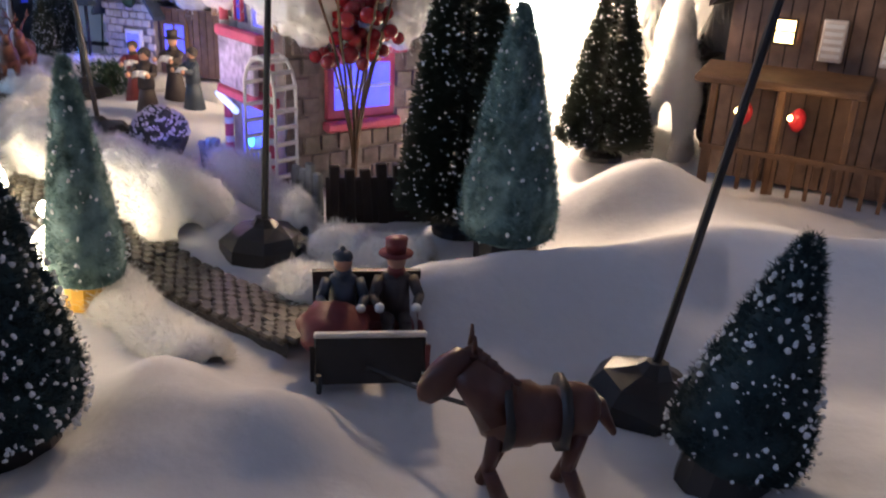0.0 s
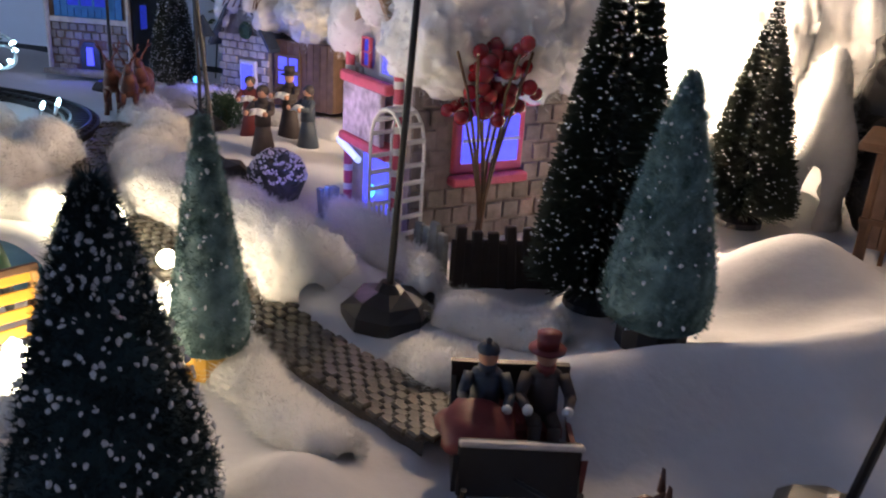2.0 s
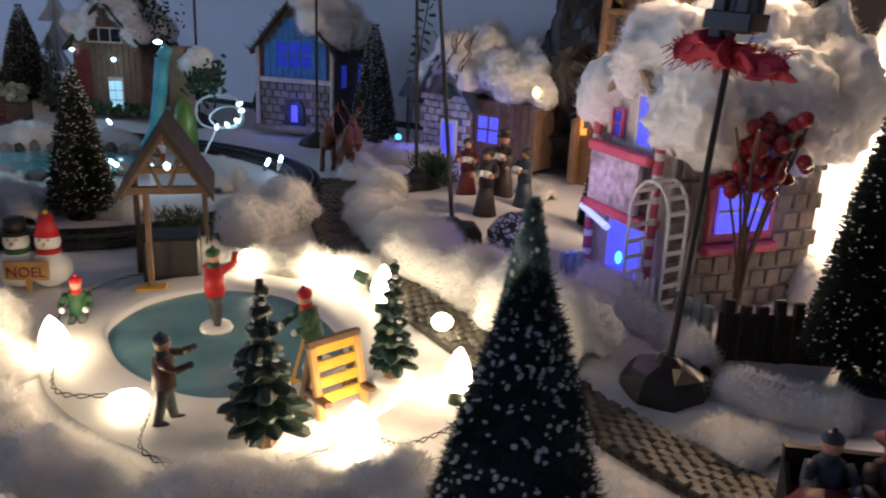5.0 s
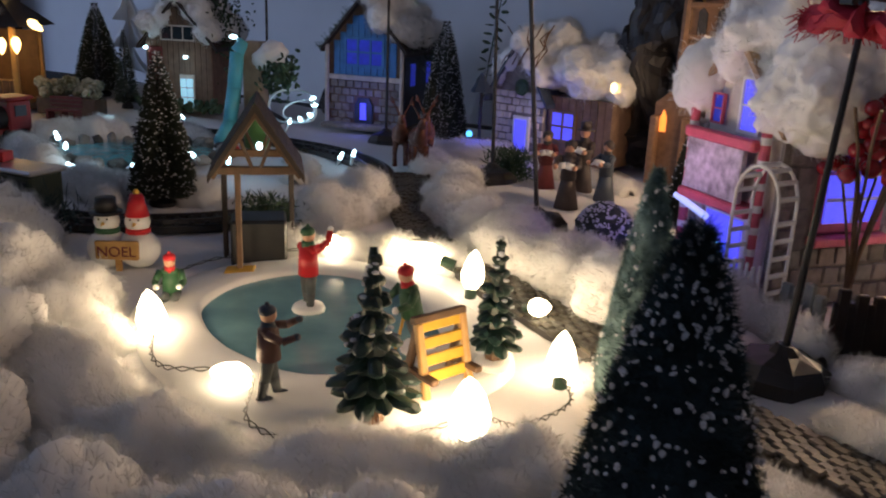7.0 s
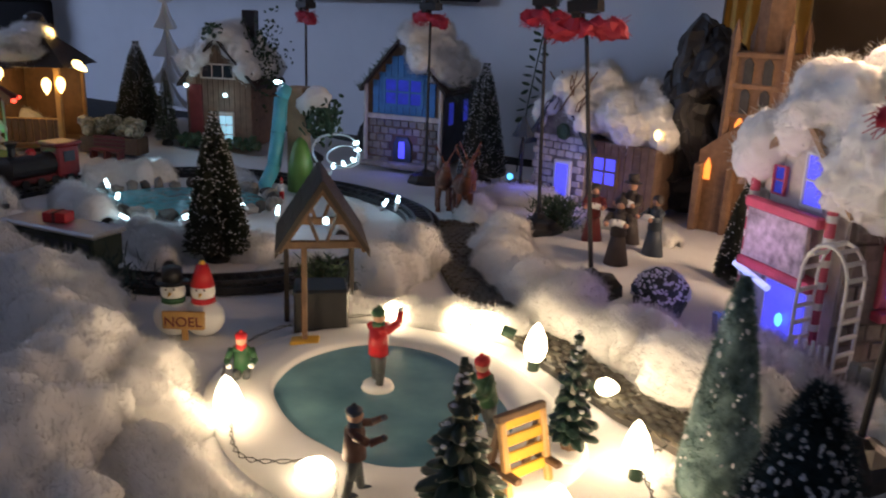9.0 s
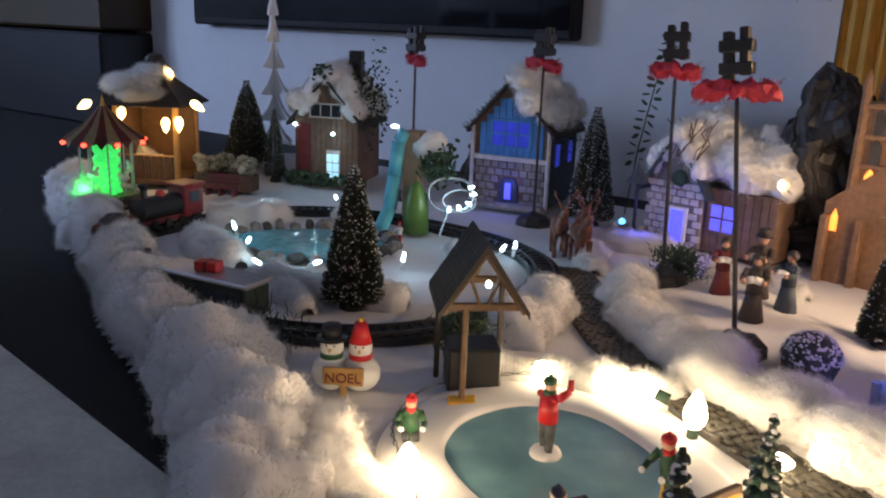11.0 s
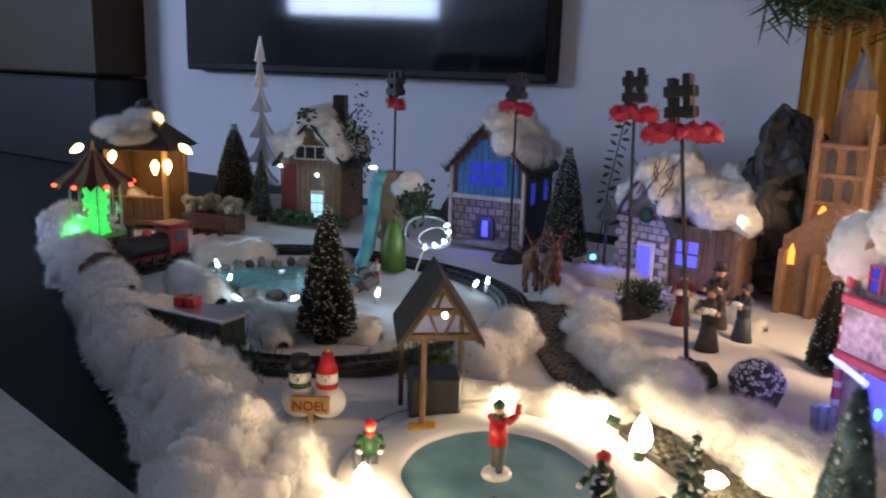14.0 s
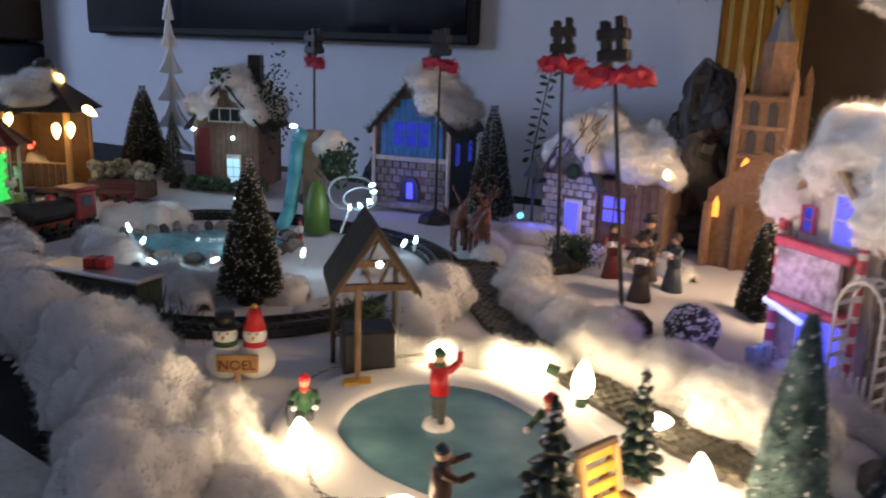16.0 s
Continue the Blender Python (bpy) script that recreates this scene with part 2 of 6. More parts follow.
def fuzz(verts_faces, spots, length, width, rng):
    """Loose curled fibres standing off a surface: thin slivers."""
    V, F = verts_faces
    if not spots:
        return
    g = np.random.default_rng(rng.randrange(1 << 30))
    n = len(spots)
    p = np.array([tuple(a) for a, _ in spots])
    d = np.array([tuple(b) for _, b in spots]) + g.uniform((-1, -1, -0.6), 1, (n, 3)) * 0.9
    d /= np.linalg.norm(d, axis=1)[:, None] + 1e-9
    side = np.cross(d, g.normal(size=(n, 3)))
    side *= width / (np.linalg.norm(side, axis=1)[:, None] + 1e-9)
    L = length * g.uniform(0.4, 1.3, (n, 1))
    bend = g.uniform(-1, 1, (n, 3)) * L * 0.45
    k = len(V)
    quad = np.stack([p - side, p + side, p + d * L * 0.6 + bend * 0.45 + side * 0.6, p + d * L + bend], 1).reshape(-1, 3)
    V += quad.tolist()
    for i in range(k, k + 4 * n, 4):
        F += ((i, i + 1, i + 2), (i, i + 2, i + 3))


def mesh_of(name, V, F, material, parent, label=""):
    me = bpy.data.meshes.new(name)
    me.from_pydata([tuple(v) for v in V], [], F)
    me.materials.append(material)
    ob = new(name, me)
    ob.parent = parent
    if label:
        tagged(ob, label)
    return ob


def cotton(name, lumps, parent, m=None, seed=0, label="", fibres=900):
    """Pulled cotton wool: lumps (centre, size), with loose fibres."""
    bm = bmesh.new()
    for i, (c, s) in enumerate(lumps):
        puff(bm, c, s, 5 if max(s) > 0.04 else 4, 0.34, 1.0, seed + i * 1.37)
    bm.normal_update()
    rng = random.Random(int(seed * 10) + 3)
    vs = list(bm.verts)
    picks = rng.choices(vs, k=fibres * 18)
    V, F = [], []
    fuzz((V, F), [(v.co.copy(), v.normal.copy()) for v in picks], 0.0085, 0.00012, rng)
    ob = part(name, bm, COTTON, parent, label, smooth=True)
    merge = ob.modifiers.new("merge", "REMESH")
    merge.mode, merge.voxel_size, merge.use_smooth_shade = "VOXEL", 0.0028, True
    soften = ob.modifiers.new("soften", "SMOOTH")
    soften.factor, soften.iterations = 0.5, 2
    if m is not None:
        ob.matrix_world = m
    if V:
        mesh_of("fibres", V, F, COTTON, ob)
    return ob

# ---- the room ----


def setting(name, bm, material, label, category):
    return single(name, bm, material, Matrix.Identity(4), label, category, kind="structure")


setting("floor", box(bmesh.new(), (-2.3, 0.6, FLOOR - 0.05), (8.8, 7.4, 0.1)), CARPET, "dark charcoal carpeted floor", "floor")
setting("wall_north", box(bmesh.new(), (-1.615, 2.33, 1.2 + FLOOR), (2.51, 0.12, 2.4)), WALL, "pale grey painted living room wall", "wall")
# dimness of the recess is put into this wall's darker brown
setting("wall_recess", box(bmesh.new(), (-4.75, 2.75, 1.2 + FLOOR), (3.8, 0.1, 2.4)), mat("shaded_recess_wall", (0.05, 0.035, 0.022), 0.8, var=0.15, scale=15, bump=0.1), "brown wall beside the television wall, coloured dark for the dim recess", "wall")
setting("wall_north_east", box(bmesh.new(), (0.82, 2.46, 1.2 + FLOOR), (2.5, 0.1, 2.4)), BROWNWALL, "dim brown wall in lamplight", "wall")
setting("wall_east", box(bmesh.new(), (2.05, 0.6, 1.2 + FLOOR), (0.1, 7.4, 2.4)), WALL, "pale painted side wall", "wall")
setting("wall_west", box(bmesh.new(), (-6.65, 0.6, 1.2 + FLOOR), (0.1, 7.4, 2.4)), WALL, "pale painted side wall", "wall")
setting("ceiling", box(bmesh.new(), (-2.3, 0.6, 2.42 + FLOOR), (8.8, 7.4, 0.1)), WALL, "white painted ceiling", "ceiling")
bm = bmesh.new()
for c, s in (((-6.35, -2.2), (0.6, 2.4)), ((-0.5, -2.2), (5.1, 2.4))):
    box(bm, (c[0], c[1], 1.2 + FLOOR), (s[0], 0.12, s[1]))
box(bm, (-4.55, -2.2, 0.42 + FLOOR), (3.0, 0.12, 0.84))
box(bm, (-4.55, -2.2, 2.23 + FLOOR), (3.0, 0.12, 0.34))
setting("wall_south", bm, WALL, "wall with the window behind the viewer", "wall")
win = thing("window_1", pose(-4.55, -2.2, 1.45 + FLOOR), "white framed window with dusk outside", "window", kind="structure")
bm = bmesh.new()
for x in (-1.45, -0.75, 0.0, 1.45):
    box(bm, (x, 0, 0), (0.06, 0.07, 1.2))
for z in (-0.58, 0.58):
    box(bm, (0, 0, z), (3.0, 0.07, 0.06))
part("window_frame", bm, WHITE, win)
DUSK = mat("dusk_sky", (0.5, 0.7, 0.9), 1.0, var=0.4, scale=3, bump=0, emit=1.5, emit_color=(0.62, 0.82, 1.0))
setting("backdrop", box(bmesh.new(), (-4.55, -2.6, 1.45), (3.6, 0.02, 1.8)), DUSK, "pale dusk sky outside the window", "sky")
bm = bmesh.new()
for i in range(70):
    x = -3.45 + 0.019 * i
    rod(bm, (-1.0 + x, -2.08 + 0.018 * math.sin(i * 1.1), 0.15), (-1.0 + x, -2.08 + 0.018 * math.sin(i * 1.1), 2.1), 0.013, n=5)
single("net_curtain", bm, WHITE, Matrix.Identity(4), "white net curtain gathered at the window", "curtain")

# television, 65 inch, hung on the wall
tv = thing("television", pose(-1.707, 2.21, 0.36), "large black flat television hung on the wall", "television")
part("bezel", box(bmesh.new(), (0, 0.03, 0.42), (1.485, 0.06, 0.86), bev=0.008), mat("tv_bezel", (0.005, 0.005, 0.006), 0.7, var=0.1, bump=0), tv)
part("screen", box(bmesh.new(), (0, -0.002, 0.425), (1.46, 0.004, 0.82)), TVGLASS, tv, "dark glossy screen")

# cabinet and lit curtain at the edges of the room
cab = thing("cabinet", pose(-3.65, 2.3, FLOOR), "amber wooden cabinet on a black base", "cabinet")
part("base", box(bmesh.new(), (0, 0, 0.17), (1.75, 0.5, 0.34), bev=0.01), BLACK, cab, "black glossy base")
part("body", box(bmesh.new(), (0, 0, 0.80), (1.75, 0.48, 0.90), bev=0.01), mat("amber_wood", (0.045, 0.024, 0.005), 0.5, var=0.2, scale=15), cab)
part("power_light", ball(bmesh.new(), (-0.06, -0.254, 0.29), 0.006), GLOW_RED, cab, "tiny red standby light")
bm = bmesh.new()
prev = None
for i in range(49):
    x, y = -0.355 + 0.00365 * i, 2.265 + 0.010 * math.sin(i * 0.72) + 0.004 * math.sin(i * 0.31)
    row = [bm.verts.new((x, y, FLOOR)), bm.verts.new((x, y, 2.05)), bm.verts.new((x, y + 0.004, 2.05)), bm.verts.new((x, y + 0.004, FLOOR))]
    if prev:
        for k in range(4):
            bm.faces.new((prev[k], row[k], row[(k + 1) % 4], prev[(k + 1) % 4]))
    prev = row
bmesh.ops.recalc_face_normals(bm, faces=bm.faces)
single("curtain", bm, OCHRE, Matrix.Identity(4), "ochre curtain beside the television wall", "curtain")

# grey rug, and a sofa placed unseen between window and village to shade it
rug = box(bmesh.new(), (-0.75, -0.80, 0.008), (2.6, 1.6, 0.016), bev=0.006)
single("rug", rug, SOFA, pose(-0.50, 0.685, FLOOR, 0, 0, -8), "grey woven rug on the dark floor", "rug")
so = thing("sofa", pose(-2.45, -0.50, FLOOR, 0, 0, 38), "dark grey upholstered sofa facing the television", "sofa")
DARKSOFA = mat("dark_upholstery", (0.05, 0.05, 0.055), 0.9, var=0.2, scale=120, bump=0.4)
part("seat", box(bmesh.new(), (0, 0.1, 0.22), (2.0, 0.75, 0.40), bev=0.04), DARKSOFA, so)
part("backrest", box(bmesh.new(), (0, -0.36, 0.34), (2.0, 0.2, 0.64), bev=0.05), DARKSOFA, so)
for s in (-1, 1):
    part("armrest", box(bmesh.new(), (s * 0.93, 0.1, 0.27), (0.18, 0.78, 0.50), bev=0.04), DARKSOFA, so)

# ---- snow ----
EDGE = [(-1.72, 1.9), (-1.69, 1.30), (-1.60, 1.19), (-1.32, 1.065), (-1.12, 0.99), (-0.96, 0.895), (-0.66, 0.785), (-0.47, 0.68), (-0.36, 0.57), (-0.22, 0.46), (0.1, 0.42), (0.95, 0.40)]
HILLS = [  # x, y, height, spread
    (-0.035, 1.085, 0.030, 0.040), (-0.11, 1.13, 0.022, 0.045), (-0.22, 1.20, 0.018, 0.06), (0.02, 1.03, 0.030, 0.035),
    (0.400, 1.195, 0.056, 0.048), (0.50, 1.16, 0.030, 0.06), (0.62, 1.35, 0.03, 0.10), (0.30, 1.55, 0.08, 0.10), (0.42, 1.72, 0.16, 0.13),
    (0.17, 0.72, 0.030, 0.035), (0.14, 0.765, 0.022, 0.025), (0.0, 0.58, 0.04, 0.07), (-0.30, 1.45, 0.02, 0.09), (0.225, 0.745, 0.026, 0.024),
    (-0.14, 1.36, 0.015, 0.06), (-0.95, 1.24, 0.016, 0.13), (-0.48, 1.60, 0.015, 0.06), (0.78, 0.95, 0.04, 0.10),
    (-1.5, 1.72, 0.05, 0.1), (0.20, 0.60, 0.030, 0.035), (0.145, 0.60, 0.026, 0.03), (0.62, 0.80, 0.03, 0.05), (0.52, 0.70, 0.03, 0.05),
]
CREST = [(0.272, 0.900), (0.310, 0.935), (0.358, 0.972), (0.400, 0.992), (0.462, 1.050), (0.530, 1.045), (0.66, 1.06)]


def crest(x, y):
    """The folded ridge of the cloth: steep in front, gentle behind."""
    best, side = 9.0, 1.0
    for (ax, ay), (bx, by) in zip(CREST, CREST[1:]):
        ex, ey = bx - ax, by - ay
        t = max(0, min(1, ((x - ax) * ex + (y - ay) * ey) / (ex * ex + ey * ey)))
        dx, dy = x - ax - t * ex, y - ay - t * ey
        d = math.hypot(dx, dy)
        if d < best:
            best, side = d, ex * dy - ey * dx
    spread = 0.060 if side > 0 else 0.040
    return 0.052 * math.exp(-(best / spread) ** 1.6)


def ground(x, y):
    z = sum(h * math.exp(-((x - a) ** 2 + (y - b) ** 2) / (2 * s * s)) for a, b, h, s in HILLS)
    if x > 0.1 and 0.7 < y < 1.3:
        z += crest(x, y)
    k = max(0.0, min(1.0, x / 0.15))
    z += k * (0.006 * noise.noise(Vector((x * 11, y * 11, 5))) + 0.004 * abs(noise.noise(Vector((x * 24, y * 24, 9)))))
    return z + 0.004 * noise.noise(Vector((x * 9, y * 9, 0))) + 0.0015 * noise.noise(Vector((x * 40, y * 40, 3)))


def inside(x, y):
    best = 9.0
    for (ax, ay), (bx, by) in zip(EDGE, EDGE[1:]):
        ex, ey = bx - ax, by - ay
        t = max(0, min(1, ((x - ax) * ex + (y - ay) * ey) / (ex * ex + ey * ey)))
        dx, dy = x - ax - t * ex, y - ay - t * ey
        d = math.hypot(dx, dy)
        if d < abs(best):
            best = d if ex * dy - ey * dx > 0 else -d
    return best


V, F, idx = [], [], {}
NX, NY = 270, 165
for i in range(NX + 1):
    for j in range(NY + 1):
        x, y = -1.74 + 2.70 * i / NX, 0.38 + 1.62 * j / NY
        d = inside(x, y)
        if d > -0.02:
            idx[i, j] = len(V)
            V.append((x, y, ground(x, y) if d > 0.02 else max(FLOOR, ground(x, y) + (d - 0.02) * 0.9)))
for i in range(NX):
    for j in range(NY):
        q = [(i, j), (i + 1, j), (i + 1, j + 1), (i, j + 1)]
        if all(k in idx for k in q):
            F.append([idx[k] for k in q])
me = bpy.data.meshes.new("snow_blanket")
me.from_pydata(V, [], F)
me.materials.append(SNOW)
me.polygons.foreach_set("use_smooth", [True] * len(F))
tagged(new("ground", me), "white snow cloth laid in soft folds", "snow", kind="structure")


def billow(p):
    return 1.5 * noise.noise(p * 0.7) + 0.8 * soft_abs(noise.noise(p * 1.6)) + 0.30 * noise.noise(p * 3.9) + 0.18 * noise.noise(p * 8.3) + 0.09 * noise.noise(p * 17) - 0.50


def drift(points, width, height, seed, label="fluffy white cotton wool snow drift", base=0.0):
    """A roll of pulled cotton along a line, with billows and loose fibres."""
    rng = random.Random(seed)
    P = [Vector((x, y, 0)) for x, y in points]
    line = []
    for a, b in zip(P, P[1:]):
        n = max(2, round((b - a).length / 0.0046))
        line += [a.lerp(b, k / n) for k in range(n)]
    line.append(P[-1])
    around = 46
    total = len(line) - 1
    V, F, spots = [], [], []
    for i, p in enumerate(line):
        d = (line[min(i + 1, total)] - line[max(i - 1, 0)]).normalized()
        side = Vector((-d.y, d.x, 0))
        s = i * 0.0046 / max(0.03, width)
        end = min(1.0, (min(i, total - i) * 0.0046 + 0.0015) / (width * 0.55))
        fat = math.sqrt(max(0.02, 1 - (1 - end) ** 2)) * (1 + 0.35 * noise.noise(Vector((s * 0.9, seed, 0))))
        g = max(FLOOR, ground(p.x, p.y)) + base
        for k in range(around + 1):
            a = math.pi * (-0.10 + 1.2 * k / around)
            nrm = side * math.cos(a) + Vector((0, 0, math.sin(a)))
            q = p + side * (width * 0.62 * fat * math.cos(a)) + Vector((0, 0, g + height * fat * math.sin(a)))
            w = billow(q * 26 + Vector((seed, 0, 0)))
            q = q + nrm * (0.20 * width * (w + 0.45)) * fat
            V.append(q)
            spots.append((q, nrm))
    for i in range(total):
        for k in range(around):
            a = i * (around + 1) + k
            F.append((a, a + 1, a + around + 2, a + around + 1))
    ob = mesh_of("cotton_drift", V, F, COTTON, None)
    ob.data.polygons.foreach_set("use_smooth", [True] * len(F))
    V2, F2 = [], []
    fuzz((V2, F2), rng.choices(spots, k=len(spots) * 6), 0.0070, 0.00011, rng)
    mesh_of("fibres", V2, F2, COTTON, ob)
    return tagged(ob, label, "cotton snow", kind="stuff")


drift([(-1.66, 1.5), (-1.64, 1.32), (-1.55, 1.20), (-1.30, 1.090)], 0.075, 0.065, 11)
drift([(-1.31, 1.085), (-1.11, 1.025), (-0.95, 0.925), (-0.83, 0.880), (-0.66, 0.820)], 0.075, 0.052, 12)
drift([(-0.68, 0.820), (-0.56, 0.775), (-0.46, 0.720), (-0.37, 0.635), (-0.26, 0.560)], 0.090, 0.070, 13)
drift([(-0.47, 0.795), (-0.41, 0.745), (-0.36, 0.700)], 0.065, 0.042, 14)
drift([(-0.36, 0.68), (-0.24, 0.655), (-0.12, 0.655), (-0.03, 0.69), (0.03, 0.755)], 0.060, 0.036, 15)
drift([(-0.20, 0.55), (-0.06, 0.575), (0.03, 0.61)], 0.090, 0.042, 16)
drift([(-0.46, 0.99), (-0.42, 1.01), (-0.36, 1.045), (-0.28, 1.075), (-0.22, 1.085)], 0.034, 0.026, 17)
drift([(-0.465, 1.10), (-0.445, 1.18), (-0.48, 1.28)], 0.05, 0.040, 18)
drift([(-0.43, 1.42), (-0.36, 1.28), (-0.27, 1.195), (-0.17, 1.125), (-0.08, 1.075)], 0.060, 0.036, 19)
drift([(-0.12, 1.105), (-0.05, 1.050), (0.01, 1.010), (0.035, 0.990)], 0.058, 0.036, 20)
drift([(-0.02, 0.915), (0.04, 0.875), (0.10, 0.835), (0.155, 0.800)], 0.030, 0.014, 21)
drift([(0.135, 0.950), (0.165, 0.925), (0.19, 0.910)], 0.030, 0.014, 22)
drift([(0.12, 1.035), (0.09, 1.08), (0.03, 1.115), (-0.03, 1.155)], 0.026, 0.034, 23)
drift([(0.13, 1.030), (0.19, 1.015), (0.24, 1.01)], 0.035, 0.020, 24)
drift([(-0.56, 1.57), (-0.53, 1.50), (-0.50, 1.45)], 0.04, 0.025, 25)
drift([(-0.84, 1.06), (-0.78, 1.08), (-0.62, 1.13)], 0.04, 0.03, 26)
drift([(-1.10, 1.15), (-1.00, 1.10), (-0.90, 1.08)], 0.045, 0.04, 27)
drift([(-0.62, 1.63), (-0.50, 1.60), (-0.42, 1.60)], 0.028, 0.028, 28)
drift([(0.10, 1.54), (0.20, 1.55), (0.30, 1.58), (0.40, 1.60), (0.52, 1.56)], 0.10, 0.21, 29)
drift([(0.425, 1.38), (0.43, 1.45)], 0.06, 0.17, 30, base=0.02)
drift([(0.14, 1.33), (0.19, 1.28)], 0.04, 0.045, 31)
drift([(-0.63, 1.28), (-0.67, 1.36), (-0.76, 1.43)], 0.026, 0.018, 32)
drift([(-0.58, 1.06), (-0.56, 1.16)], 0.022, 0.016, 33)
drift([(-0.95, 1.42), (-1.04, 1.44)], 0.03, 0.022, 34)
drift([(-0.36, 1.56), (-0.28, 1.56), (-0.20, 1.53)], 0.03, 0.020, 35)

# ---- pond ----
PC = (-0.252, 0.880)
POND = [(-0.352, 0.838), (-0.367, 0.900), (-0.340, 0.962), (-0.280, 0.983), (-0.224, 0.965), (-0.172, 0.930), (-0.140, 0.888), (-0.146, 0.840), (-0.166, 0.800), (-0.205, 0.778), (-0.268, 0.784), (-0.315, 0.806)]


def spline(pts, n):
    out = []
    k = len(pts)
    for i in range(k):
        p = [Vector((*pts[(i + o) % k], 0)) for o in (-1, 0, 1, 2)]
        for s in range(n):
            t = s / n
            out.append(0.5 * ((2 * p[1]) + (p[2] - p[0]) * t + (2 * p[0] - 5 * p[1] + 4 * p[2] - p[3]) * t * t + (3 * p[1] - p[0] - 3 * p[2] + p[3]) * t ** 3))
    return out


rim = spline(POND, 6)
pond = thing("skating_pond", pose(0, 0, 0.004), "kidney-shaped blue ice pond on a white plaster base", "pond")
bm = bmesh.new()
rings = []
for k, z in ((0.97, 0.004), (1.0, 0.0095), (1.03, 0.011), (1.18, 0.010), (1.40, 0.008), (1.55, 0.002), (1.56, -0.012)):
    rings.append([bm.verts.new((PC[0] + (p.x - PC[0]) * k, PC[1] + (p.y - PC[1]) * k, z + 0.001 * noise.noise(p * 30))) for p in rim])
n = len(rim)
for a, b in zip(rings, rings[1:]):
    for i in range(n):
        bm.faces.new((a[(i + 1) % n], a[i], b[i], b[(i + 1) % n]))
bmesh.ops.recalc_face_normals(bm, faces=bm.faces)
part("rim", bm, PLATE, pond, "smooth white plaster rim", smooth=True)
bm = bmesh.new()
bm.faces.new([bm.verts.new((PC[0] + (p.x - PC[0]) * 0.985, PC[1] + (p.y - PC[1]) * 0.985, 0.006)) for p in rim])
part("ice", bm, ICE, pond, "turquoise skating ice")

# ---- trees ----


def brush_tree(x, y, h, r, label, needles=7000, snow=160, material=None, z=None, lean=0.0, seed=1, power=0.85, base=True, group="bottle-brush trees"):
    rng = random.Random(seed)
    z = ground(x, y) if z is None else z
    t = thing("brush_tree", pose(x, y, z, 0, lean, rng.uniform(0, 360)), label, "tree", group)
    bm = bmesh.new()
    rod(bm, (0, 0, 0), (0, 0, h * 0.97), 0.0022, 0.0008, 6)
    part("trunk", bm, WIRE, t)
    core = [(r * 0.14 * max(0.04, 1 - k / 10) ** power, h * (0.07 + 0.088 * k)) for k in range(11)]
    part("core", rough(turned(bmesh.new(), core, 10), 0.003, 90, seed), material or DARKGREEN, t)
    if base:
        part("stand", turned(bmesh.new(), [(r * 0.42, 0), (r * 0.42, 0.006), (r * 0.30, 0.012), (0.004, 0.014)], 14), BLACK, t)
    V, F, tips = [], [], []
    for i in range(needles):
        zz = h * (0.07 + 0.92 * rng.random() ** 1.25)
        R = r * max(0.05, 1 - zz / h) ** power * rng.uniform(0.80, 1.07)
        a = rng.uniform(0, 2 * math.pi)
        # wound rows of bristles
        zz = round(zz / (h * 0.026)) * h * 0.026 + rng.gauss(0, h * 0.0035)
        d = Vector((math.cos(a), math.sin(a), rng.uniform(0.0, 0.25)))
        p, q = Vector((0, 0, zz)) + d * R * 0.25, Vector((0, 0, zz)) + d * R
        s = Vector((-math.sin(a), math.cos(a), 0)) * 0.00060
        u = Vector((0, 0, 0.0006))
        k = len(V)
        V += [p - s, p + s, q + u, q - u]
        F += [(k, k + 1, k + 2), (k, k + 2, k + 3)]
        if i < snow:
            tips.append(q * 1.0)
    mesh_of("crown", V, F, material or DARKGREEN, t)
    bm = bmesh.new()
    for q in tips:
        ball(bm, q, (rng.uniform(0.0006, 0.0017), rng.uniform(0.0006, 0.0017), rng.uniform(0.0005, 0.0011)), 1)
    if tips:
        part("snow_flecks", bm, FLAKE, t)
    return t


